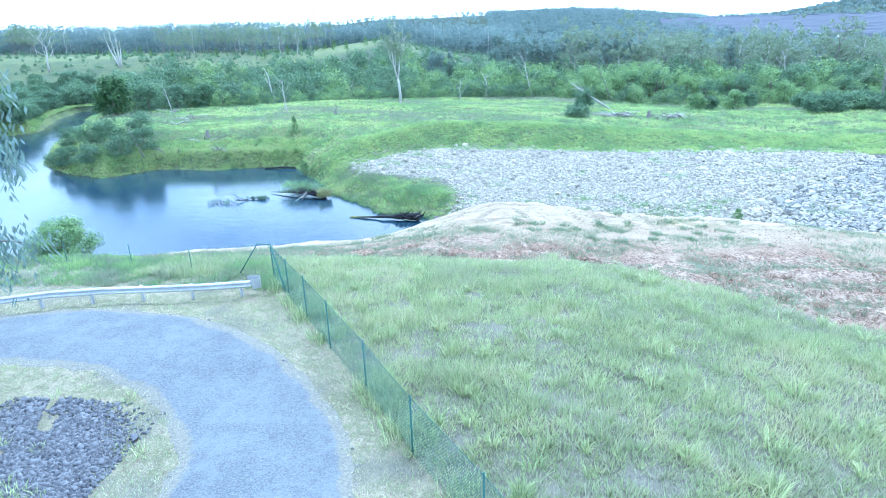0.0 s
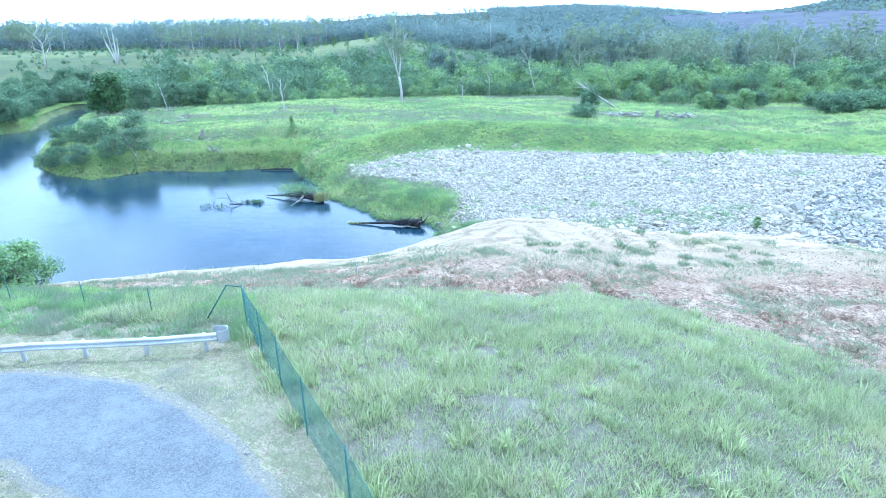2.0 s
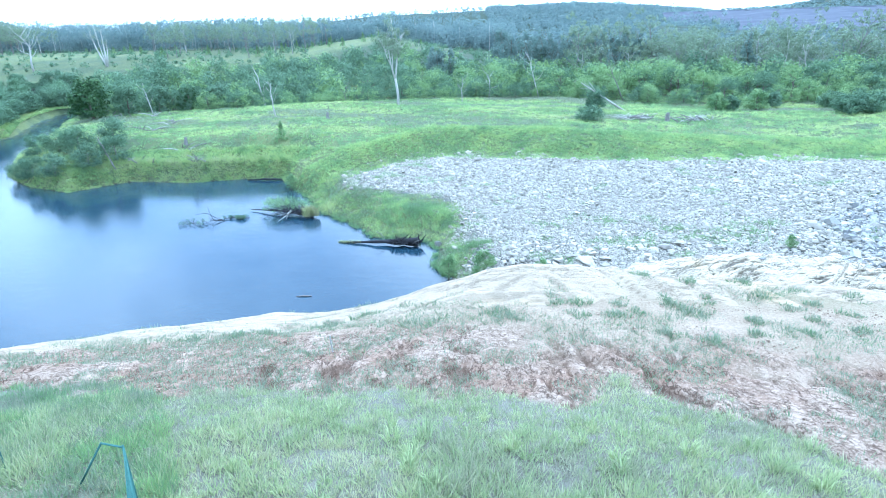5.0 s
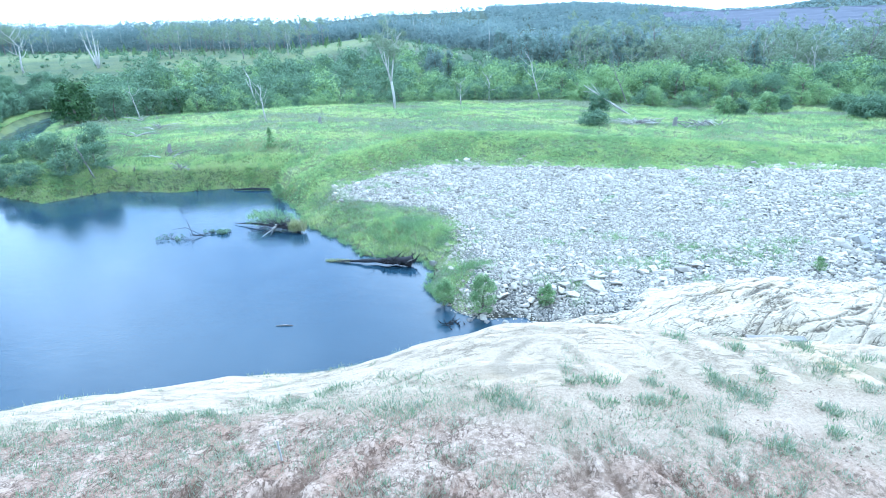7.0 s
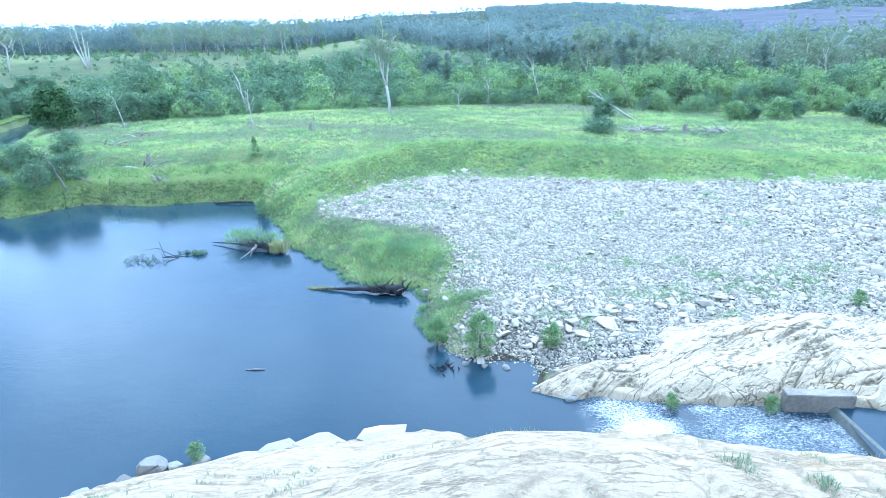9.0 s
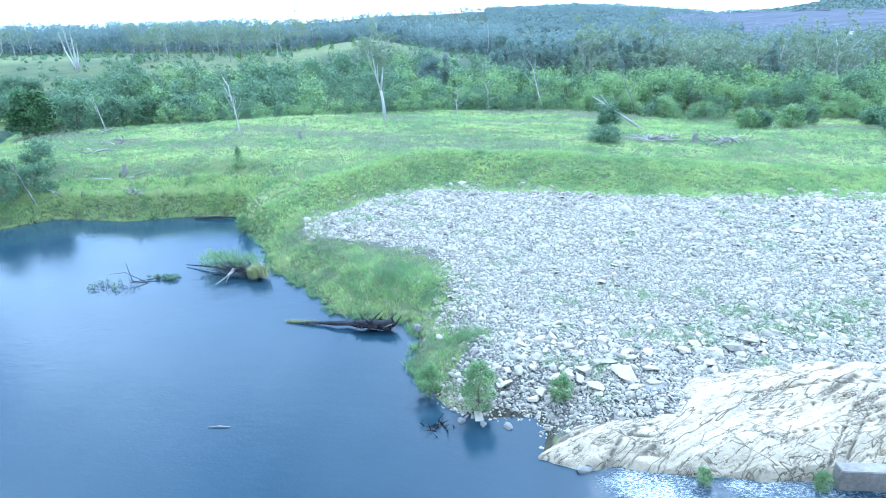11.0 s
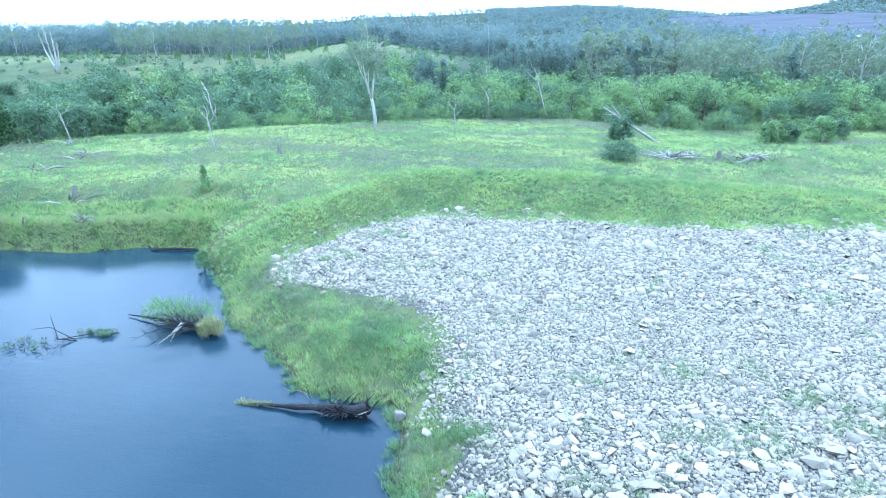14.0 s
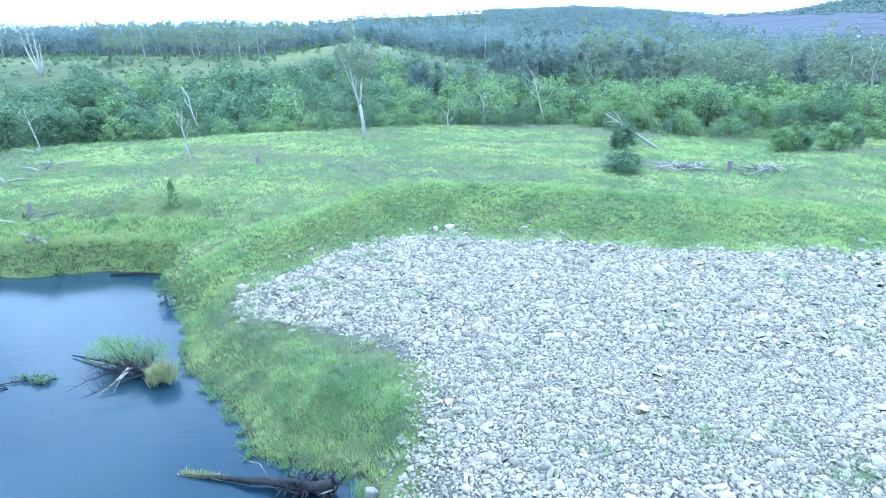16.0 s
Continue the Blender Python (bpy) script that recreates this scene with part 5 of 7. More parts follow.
swell = fbm(hx_ * 0.12, hy_ * 0.2, 584, 3)
keep = (hd_ > 0.4) & (hy_ > gravel_back(hx_) + 3 + 6 * (fbm(hx_ * 0.2, hy_ * 0.2, 585, 2) - 0.5)) & (np.abs(hx_) < hy_ * 0.75 + 8) & ((swell + hr_.normal(0, 0.08, 26000) > 0.44) | (hd_ < 9))
hx_, hy_, hz_, swell = hx_[keep], hy_[keep], hz_[keep], swell[keep]
hs_ = hr_.uniform(0.35, 0.8, len(hx_)) * np.interp(hy_ - gravel_back(hx_), [3, 25], [0.55, 1.0])
htone = 0.60 + 0.95 * (fbm(hx_ * 0.06, hy_ * 0.10, 85, 3) - 0.5) + 0.6 * (fbm(hx_ * 0.35, hy_ * 0.35, 185, 2) - 0.5) + 0.4 * (swell - 0.55) + hr_.normal(0, 0.05, len(hx_))
htone = np.where(smooth((fbm(hx_ * 0.035, hy_ * 0.12, 189, 3) - 0.57) / 0.06) * smooth((hy_ - 128) / 12) > 0.5, htone * 0.3, htone)
grass("meadow_grass", leaf_cloud("grass_clumps", np.stack([hx_, hy_, hz_ + 0.15 * hs_], -1), hs_, 22, 0.26, M_LUSH, 586, 0.2, 0.75, np.clip(htone, 0.08, 0.95)), "rounded yellow-green clumps of rank meadow grass")
# creeping green cover along the back of the stones
mx_, my_ = np.random.default_rng(283).uniform(-40, 105, 17000), np.random.default_rng(284).uniform(-2, 15, 17000)
my_ = gravel_back(mx_) + my_ + 3 * (fbm(mx_ * 0.2, my_ * 0.2, 285, 3) - 0.5)
mz_, md_ = land(mx_, my_)
keep = md_ > 0.3
mx_, my_, mz_ = mx_[keep], my_[keep], mz_[keep]
grass("creeping_grass", blades("creeping_grass", mx_, my_, np.random.default_rng(286).uniform(0.25, 0.6, len(mx_)), 9, 0.06, M_LUSH, 0.6, 1.0, 287, False, mz_, np.clip(0.64 + 0.7 * (fbm(mx_ * 0.25, my_ * 0.25, 288, 3) - 0.5) + np.random.default_rng(289).normal(0, 0.1, len(mx_)), 0.25, 0.85)), "low green creeping grass behind the stones")
# long grass on the banks, down to the water
bx_, by_ = np.random.default_rng(483).uniform(-200, -6, 190000), np.random.default_rng(484).uniform(56, 225, 190000)
bz_, bd_ = land(bx_, by_)
keep = (bd_ > 0.05) & (bd_ < 8) & ~inside(GRAVEL, bx_, by_) & (by_ > np.interp(bx_, [-50, -42], [60, 112]))
bx_, by_, bz_ = bx_[keep], by_[keep], bz_[keep]
hue = 0.74 + 0.7 * (fbm(bx_ * 0.15, by_ * 0.15, 485, 3) - 0.5) + 0.6 * (fbm(bx_ * 0.5, by_ * 0.5, 488, 2) - 0.5) + np.random.default_rng(490).normal(0, 0.08, len(bx_))
grass("bank_grass", blades("bank_grass", bx_, by_, (0.4 + 0.9 * fbm(bx_ * 0.5, by_ * 0.5, 486, 2) ** 1.4) * np.random.default_rng(489).uniform(0.6, 1.2, len(bx_)), 10, 0.055, M_LUSH, 0.5, 0.85, 487, False, bz_, np.clip(hue, 0.3, 0.95)), "rank green grass hanging over the bank")
fr_ = np.random.default_rng(491)
bx_, by_ = fr_.uniform(-114, -44, 60000), fr_.uniform(92, 126, 60000)
bz_, bd_ = land(bx_, by_)
keep = (bd_ > 0.0) & (bd_ < 4.5) & (fbm(bx_ * 0.6, by_ * 0.6, 492, 2) > 0.3)
bx_, by_, bz_ = bx_[keep], by_[keep], bz_[keep]
hue = 0.84 + 0.8 * (fbm(bx_ * 0.15, by_ * 0.15, 485, 3) - 0.5) + 1.1 * (fbm(bx_ * 0.7, by_ * 0.7, 488, 2) - 0.5) + fr_.normal(0, 0.12, len(bx_))
grass("bank_grass", blades("bank_face_grass", bx_, by_, fr_.uniform(0.2, 0.6, len(bx_)) * (0.6 + 0.9 * fbm(bx_ * 0.8, by_ * 0.8, 494, 2)), 9, 0.036, M_LUSH, 0.6, 0.8, 493, False, bz_, np.clip(hue, 0.2, 0.95)), "thick bright grass covering the steep bank")
# green strip between the river and the stones
nx_, ny_ = np.random.default_rng(89).uniform(-50, 6, 62000), np.random.default_rng(90).uniform(54, 122, 62000)
nz_, nd_ = land(nx_, ny_)
out_ = poly_distance(GRAVEL, nx_, ny_)
keep = (nd_ > 0.1) & (ny_ < gravel_back(nx_) + 3) & (out_ < 6 * (fbm(nx_ * 0.35, ny_ * 0.35, 191, 3) - 0.62) + np.random.default_rng(91).normal(0, 1.3, 62000)) & (fbm(nx_ * 0.9, ny_ * 0.9, 192, 2) > 0.33)
nx_, ny_, nz_, nd_ = nx_[keep], ny_[keep], nz_[keep], nd_[keep]
lush = fbm(nx_ * 0.15, ny_ * 0.15, 93)
edge_ = smooth((out_[keep] + 5) / 4) * smooth((ny_ - 80) / 6)
fresh = np.exp(-((nx_ + 13) / 5.5) ** 2 - ((ny_ - 79.5) / 3.2) ** 2)
tone = 0.49 + 0.9 * (lush - 0.5) + 0.9 * (fbm(nx_ * 0.5, ny_ * 0.5, 193, 2) - 0.5) + 0.2 * (nd_ < 2.5) * smooth((ny_ - 66) / 8) + np.random.default_rng(992).normal(0, 0.09, len(nx_))
tone = np.where(np.maximum(edge_, 0.34) * (1 - 0.9 * fresh) * (0.4 + 0.9 * fbm(nx_ * 0.4, ny_ * 0.4, 194, 2)) > np.random.default_rng(993).random(len(nx_)), np.random.default_rng(994).uniform(0.05, 0.24, len(nx_)), tone)
tone = tone + (0.56 - tone) * 0.6 * fresh
grass("shore_grass", blades("shore_grass", nx_, ny_, (0.15 + 0.6 * lush + 0.3 * fresh) * np.random.default_rng(990).uniform(0.4, 1.6, len(nx_)), 12, 0.024, M_LUSH, 0.42, 0.8, 94, False, nz_, np.clip(tone, 0.04, 0.92)), "lush weedy grass between water and stones")
# sedge hanging over the water's edge
er_ = np.random.default_rng(781)
q_ = np.array([(-45, 109.4), (-39.9, 102), (-34.9, 94.7), (-30.2, 86), (-25.8, 82.3), (-21.2, 77.4), (-19, 73.8), (-10.2, 72.1), (-8.8, 69), (-8.7, 63), (-6.6, 60)])
t_ = er_.uniform(0, len(q_) - 1.001, 520)
i_ = t_.astype(int)
ex, ey = (q_[i_] + (q_[i_ + 1] - q_[i_]) * (t_ - i_)[:, None] + er_.normal(0, 0.2, (520, 2))).T
keep = fbm(t_ * 9, t_ * 0 + 2.0, 782, 2) > 0.46
ex, ey = ex[keep], ey[keep]
grass("sedge", blades("sedge", ex, ey, er_.uniform(0.3, 0.75, len(ex)), 16, 0.026, M_LUSH, 0.5, 1.0, 783, False, np.full(len(ex), 0.1), er_.uniform(0.28, 0.5, len(ex))), "dark sedge tufts hanging over the water's edge")
# weeds among the stones
ex, ey = np.random.default_rng(95).uniform(-28, 60, 16000), np.random.default_rng(96).uniform(56, 116, 16000)
keep = inside(GRAVEL, ex, ey) & (fbm(ex * 0.12, ey * 0.24, 97, 3) + 0.35 * (fbm(ex * 0.9, ey * 0.9, 197, 2) - 0.5) > np.interp(ey, [56, 66, 72, 78, 84], [0.68, 0.66, 0.63, 0.68, 0.78]) - 0.12 * smooth((-10 - ex) / 6)) & (north_rise(ex, ey) < 0)
ex, ey = ex[keep], ey[keep]
for cx0, cy0, n0 in ((15.3, 75.5, 34), (6.4, 73.8, 20), (23.8, 72.4, 44), (26.4, 68.5, 36), (20.6, 76.1, 16), (-3.4, 66.8, 90), (29.5, 66.8, 20), (11.8, 77, 12), (33, 70.5, 24), (38, 74, 20)):
    q_ = np.random.default_rng(int(cx0 * 10 + 500)).normal(0, 1, (n0, 2)) * (1.3, 0.7) + (cx0, cy0)
    ex, ey = np.concatenate([ex, q_[:, 0]]), np.concatenate([ey, q_[:, 1]])
grass("weeds", blades("stone_weeds", ex, ey, np.random.default_rng(98).uniform(0.35, 0.85, len(ex)), 22, 0.017, M_LUSH, 0.7, 0.6, 99, False, None, np.random.default_rng(199).uniform(0.26, 0.55, len(ex))), "small green weeds between the stones")


# ---------------------------------------------------------------- trees
def trunk_pieces(rnd, tall, thick, forks, spread, first=0.35, wobble=0.05):
    """A tapered trunk with limbs: pieces of tube, and where the limbs end."""
    stem = [(0, 0, -0.4)]
    for k in range(1, 7):
        h = tall * k / 6
        stem.append((rnd.gauss(0, wobble) * h, rnd.gauss(0, wobble) * h, h))
    pieces, ends = [tube(stem, [thick * (1.15 - 0.95 * k / 6) for k in range(7)], 7, 0.2, rnd.randint(0, 999))], [stem[-1]]
    for k in range(forks):
        t = first + (0.95 - first) * (k + rnd.random() * 0.6) / max(forks, 1)
        i = min(5, int(t * 6))
        f = t * 6 - i
        b = [stem[i][j] * (1 - f) + stem[i + 1][j] * f for j in range(3)]
        a = k * 2.4 + rnd.uniform(-0.5, 0.5)
        reach, rise = spread * (1.15 - 0.6 * t) * rnd.uniform(0.7, 1.2), tall * 0.25 * rnd.uniform(0.6, 1.3)
        mid = (b[0] + math.cos(a) * reach * 0.5, b[1] + math.sin(a) * reach * 0.5, b[2] + rise * 0.35)
        end = (b[0] + math.cos(a) * reach, b[1] + math.sin(a) * reach, b[2] + rise)
        pieces.append(tube([b, mid, end], [thick * 0.45 * (1.1 - t * 0.6), thick * 0.28, thick * 0.08], 5, 0.2, k))
        ends.append(end)
    return pieces, ends


def timber(pieces, bark):
    """The trunk, and each limb that grows from it."""
    return [mesh_from("trunk" if k == 0 else "limb", *p, bark, True) for k, p in enumerate(pieces)]


def broad_tree(seed, tall, wide, material, bark, leaves=34, size=0.5, clumps=34):
    rnd = random.Random(seed)
    pieces, ends = trunk_pieces(rnd, tall * 0.6, 0.03 * tall, 4, wide * 0.35, 0.25)
    tr = timber(pieces, bark)
    cs, rs = [], []
    for k in range(clumps):
        a, u = rnd.uniform(0, 6.283), rnd.random()
        h = tall * (0.12 + 0.74 * rnd.random())
        prof = math.sin(min(1.0, (h / tall) ** 0.75) * math.pi * 0.93 + 0.12)
        rad = wide * 0.42 * max(0.25, prof) * u ** 0.3 * rnd.uniform(0.8, 1.1)
        cs.append((math.cos(a) * rad, math.sin(a) * rad, h))
        rs.append(wide * rnd.uniform(0.10, 0.19))
    return tr, leaf_cloud("crown", cs, rs, leaves, size, material, seed)


def gum_tree(seed, tall, wide, material, bark, forks=7, leaves=26, size=0.55, first=0.35):
    rnd = random.Random(seed)
    pieces, ends = trunk_pieces(rnd, tall * 0.8, 0.012 * tall + 0.05, forks, wide * 0.5, first, 0.04)
    tr = timber(pieces, bark)
    cs, rs = [], []
    for e in ends:
        for k in range(4):
            cs.append((e[0] + rnd.gauss(0, wide * 0.12), e[1] + rnd.gauss(0, wide * 0.12), e[2] + rnd.uniform(-0.04, 0.13) * tall))
            rs.append(wide * rnd.uniform(0.07, 0.14))
    return tr, leaf_cloud("crown", cs, rs, leaves, size, material, seed, 0.5)


def oak_tree(seed, tall, wide, material, bark):
    rnd = random.Random(seed)
    pieces, ends = trunk_pieces(rnd, tall * 0.9, 0.014 * tall + 0.06, 9, wide * 0.4, 0.2, 0.03)
    tr = timber(pieces, bark)
    cs, rs = [], []
    for k in range(30):
        t = rnd.uniform(0.15, 1.0)
        rad = wide * 0.5 * (1.05 - t) ** 0.6 * rnd.random()
        a = rnd.uniform(0, 6.283)
        cs.append((math.cos(a) * rad, math.sin(a) * rad, tall * t))
        rs.append(wide * rnd.uniform(0.09, 0.16))
    return tr, leaf_cloud("crown", cs, rs, 40, 0.042 * tall, material, seed, 0.7, 1.3)


def dead_tree(seed, tall, thick, forks, spread, lean=(0, 0)):
    rnd = random.Random(seed)
    pieces, ends = trunk_pieces(rnd, tall, thick, forks, spread, 0.35, 0.03)
    for e in ends[1:]:
        pieces.append(tube([e, (e[0] + rnd.gauss(0, 0.5), e[1] + rnd.gauss(0, 0.5), e[2] + rnd.uniform(0.2, 1.0))], [thick * 0.1, thick * 0.03], 4))
    v, f = merged(pieces)
    return [(p[0] + lean[0] * p[2] / tall, p[1] + lean[1] * p[2] / tall, p[2]) for p in v], f


def stand(name, meshes, x, y, turn, s, label, category, group="", z=None):
    """A tree as a thing with its trunk and crown."""
    ob = thing(name, 0, 0, 0, label, category, group)
    trunk = part("trunk", meshes[0][0], ob)
    for me in meshes[0][1:]:
        part("limb", me, trunk)
    part("crown", meshes[1], ob)
    ob.matrix_world = pose(x, y, (height(x, y) if z is None else z) - 0.1, 0, 0, turn) @ Matrix.Diagonal((s, s, s, 1))
    return ob


COARSE = {"broad": [broad_tree(k, 9.5 + (k % 3), 9.5 + (k % 2) * 2, M_LEAF, M_BARK, 16, 0.7) for k in (1, 2, 3, 4)],
          "bright": [broad_tree(k, 9 + (k % 2), 10.5, M_BRIGHT, M_BARK, 16, 0.7) for k in (11, 12, 13)]}
KINDS = {
    "broad": [broad_tree(k, 9.5 + (k % 3), 9.5 + (k % 2) * 2, M_LEAF, M_BARK, 44, 0.46, 34) for k in (1, 2, 3, 4)],
    "bright": [broad_tree(k, 9 + (k % 2), 10.5, M_BRIGHT, M_BARK, 44, 0.46, 34) for k in (11, 12, 13)],
    "gum": [gum_tree(k, 18 + (k % 3) * 2, 11, M_GUM, M_WHITE if k == 22 else M_DEAD, 9, 30, 0.6) for k in (21, 22, 23, 24)],
    "oak": [oak_tree(k, 14 + (k % 3), 9, M_OAK, M_BARK) for k in (31, 32, 33)],
}
LABELS = {"broad": ("bush_tree", "dense dark green riverside bush tree", "tree", "thicket trees"), "bright": ("bush_tree", "rounded light green riverside tree", "tree", "thicket trees"),
          "gum": ("gum_tree", "tall open grey-green gum with pale trunk", "tree", "gum trees"), "oak": ("she_oak", "tall dark feathery she-oak", "tree", "she-oaks")}


def crest_y(x):
    return float(np.interp(x, [-140, -110, -95, -80, -65, -50, -40, -31, -20, 0, 20, 35, 60, 90, 140], [161, 169, 173, 174, 178, 183, 190, 198, 202, 203, 203, 198, 194, 191, 183]))


rnd = random.Random(2024)
PLANT = []
for k in range(860):
    depth = (k % 13) / 12
    x = -165 + 350 * ((k * 0.61803) % 1.0) + rnd.uniform(-3, 3)
    y = crest_y(x) + 5 + depth * (66 if x > -25 else 104) + rnd.uniform(-3, 3)
    a = x / y
    if ((x + 122) / 19) ** 2 + ((y - 232) / 17) ** 2 < 1 or (x < -135 and y < 215):
        continue
    pool = ["broad"] * 6 + ["bright"] * (7 if a > -0.05 else 4)
    if depth > 0.6 and a > 0.12:
        pool += ["gum"] * 5 + ["oak"] * 2
    if a < -0.1:
        pool += ["broad"] * 4
    PLANT.append((rnd.choice(pool), x, y, rnd.choice((0.75, 0.9, 1.0, 1.15, 1.3)) * rnd.uniform(0.9, 1.1) * (0.66 if depth < 0.1 else 1.0)))
# dark she-oaks along the old channel, greyer gums towards the dam
for k in range(95):
    x, y = rnd.uniform(-2, 66), rnd.uniform(268, 312)
    PLANT.append(("oak", x, y, rnd.uniform(0.95, 1.3)))
for k in range(9):
    x, y = rnd.uniform(-30, -18), rnd.uniform(248, 262)
    PLANT.append(("oak", x, y, rnd.uniform(0.85, 1.0)))
for k in range(120):
    x, y = rnd.uniform(70, 240), rnd.uniform(255, 350)
    PLANT.append((rnd.choice(["oak", "gum", "gum", "broad"]), x, y, rnd.uniform(0.8, 1.15)))
for k in range(26):
    x, y = rnd.uniform(-190, -110), rnd.uniform(330, 440)
    PLANT.append(("gum", x, y, rnd.uniform(0.8, 1.05)))
for k in range(34):
    x, y = rnd.uniform(-420, -200), rnd.uniform(385, 440)
    PLANT.append(("gum", x, y, rnd.uniform(0.85, 1.1)))
single = {id(p) for p in sorted((p for p in PLANT if p[0] in ("broad", "bright")), key=lambda p: p[2] - crest_y(p[1]))[:210]}


def baked(meshes, places, material, name, label):
    """Copies of meshes at places, joined into one."""
    vs, fs, base = [], [], 0
    for me, m in zip(meshes, places):
        v = np.empty(len(me.vertices) * 3, np.float32)
        me.vertices.foreach_get("co", v)
        f = np.empty(len(me.loops), np.int32)
        me.loops.foreach_get("vertex_index", f)
        mat = np.array(m)
        vs.append(v.reshape(-1, 3) @ mat[:3, :3].T + mat[:3, 3])
        fs.append(f.reshape(-1, 4) + base)
        base += len(vs[-1])
    return tagged(part(name, mesh_from(name, np.concatenate(vs), np.concatenate(fs), material)), label, "thicket", kind="stuff")


back = {"broad": ([], []), "bright": ([], [])}
for p in PLANT:
    kind, x, y, s = p
    nm, lab, cat, grp = LABELS[kind]
    if kind in back and id(p) not in single:
        back[kind][0].append(rnd.choice(COARSE[kind])[1])
        back[kind][1].append(pose(x, y, height(x, y) - 0.1, 0, 0, rnd.uniform(0, 360)) @ Matrix.Diagonal((s, s, s, 1)))
        continue
    stand(nm, rnd.choice(KINDS[kind]), x, y, rnd.uniform(0, 360), s, lab, cat, grp)

for k in range(130):
    x = -105 + 245 * k / 130 + rnd.uniform(-1, 1)
    y, s = crest_y(x) + rnd.uniform(0, 7), rnd.uniform(0.32, 0.6)
    kind = rnd.choice(("broad", "bright", "bright"))
    back[kind][0].append(rnd.choice(COARSE[kind])[1])
    back[kind][1].append(pose(x, y, height(x, y) - 0.2, 0, 0, rnd.uniform(0, 360)) @ Matrix.Diagonal((s, s, s, 1)))
baked(*back["broad"], M_LEAF, "thicket", "dense dark green riverside thicket")
baked(*back["bright"], M_BRIGHT, "thicket", "light green crowns deep in the thicket")

# dark mango-like clump and the willowy shrubs on the point
MANGO = [broad_tree(k, 11.5, 11.5, M_DARK if k == 5 else M_LEAF, M_BARK, 50, 0.7, 70) for k in (5, 6)]
for x, y, s, kd in ((-119, 160, 1.12, 0), (-112, 167, 0.85, 1), (-105, 172, 0.8, 1), (-98, 178, 0.8, 0), (-91, 183, 0.85, 1), (-84, 186, 0.7, 1), (-124, 168, 0.9, 1)):
    stand("bush_tree", MANGO[kd % 2], x, y, x * 7 % 360, s, "dense very dark green leafy tree", "tree", "dark trees by the bend")
WILLOW = [broad_tree(k, 6.0, 9.0, M_LEAF, M_DEAD, 84, 0.34, 46) for k in (41, 42, 43)]
for k, (x, y, s) in enumerate(((-103, 110, 0.8), (-98, 107, 0.8), (-91, 104.5, 0.85), (-85, 107, 0.8), (-82, 112, 0.9), (-90, 112, 1.05), (-97, 115, 1.0), (-104, 117, 0.85), (-87, 120, 0.95))):
    stand("shrub", WILLOW[k % 3], x, y, k * 57, s, "spreading green shrub on the river point", "shrub", "shrubs on the point")
for k in range(80):
    x, y = rnd.uniform(-235, -152), rnd.uniform(150, 262)
    if river_distance(np.array([x]), np.array([y]))[0] > 1.5:
        stand("shrub", WILLOW[k % 3], x, y, k * 41, rnd.uniform(0.9, 1.65), "green shrub on the far river bank", "shrub", "far bank shrubs")

# a closed row of shrubs along the west bank
WEST = [(-200, 146), (-180, 151), (-162, 160), (-158, 167), (-172, 192), (-178, 214), (-166, 228), (-150, 226)]
for (ax, ay), (bx2, by2) in zip(WEST, WEST[1:]):
    n_ = int(math.hypot(bx2 - ax, by2 - ay) / 4.2)
    for k in range(n_):
        x, y = ax + (bx2 - ax) * k / n_ + rnd.uniform(-1.5, 0.5), ay + (by2 - ay) * k / n_ + rnd.uniform(-1.5, 1.5)
        if river_distance(np.array([x]), np.array([y]))[0] > 0.8:
            stand("shrub", WILLOW[k % 3], x, y, k * 73, rnd.uniform(0.8, 1.3), "dense green shrub at the west bank of the river", "shrub", "far bank shrubs")

# tall willowy shrubs across the bend
for k, (x, y) in enumerate([(-147.6, 154.1), (-149.7, 167.7), (-161.0, 196.1), (-130.5, 131.7), (-148.9, 173.9), (-159.8, 174.7), (-193.6, 246.8), (-215.2, 249.6)]):
    stand("shrub", WILLOW[k % 3], x, y, k * 67, 1.25 + 0.1 * (k % 3), "tall willowy shrub across the river bend", "shrub", "far bank shrubs") if river_distance(np.array([x]), np.array([y]))[0] > 3 else None

# far woods
wr = np.random.default_rng(301)


def woods(fx_, fy_, low, high, clumps, leaves, size, seed, label):
    """Many trees, each a few clumps of leaves over a pale stem."""
    fz_ = land(fx_, fy_)[0]
    ft = wr.uniform(low, high, len(fx_)) * np.interp(fx_ / fy_, [-0.42, -0.25, 0.1], [1.0, 0.68, 1.0])
    ca = wr.uniform(0, 6.283, (len(fx_), clumps))
    cr = wr.uniform(0.02, 0.34, (len(fx_), clumps)) * ft[:, None]
    centres = np.stack([fx_[:, None] + np.cos(ca) * cr, fy_[:, None] + np.sin(ca) * cr, fz_[:, None] + ft[:, None] * wr.uniform(0.12, 0.9, (len(fx_), clumps))], -1).reshape(-1, 3)
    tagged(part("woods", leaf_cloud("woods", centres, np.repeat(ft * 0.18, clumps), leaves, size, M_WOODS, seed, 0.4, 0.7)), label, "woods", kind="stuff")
    return fz_, ft


# the belt of gums behind the field
n_ = 1000
fy_ = wr.uniform(440, 600, n_)
fx_ = wr.uniform(-1.0, 0.02, n_) * fy_
fz_, ft = woods(fx_, fy_, 12, 29, 10, 13, 1.6, 307, "belt of tall grey-green gums behind a field")
stems = [tube([(x, y, z - 1), (x + 0.6, y, z + t * 0.45), (x, y, z + t * 0.8)], [0.26, 0.2, 0.08], 4) for x, y, z, t in zip(fx_[::5], fy_[::5], fz_[::5], ft[::5])]
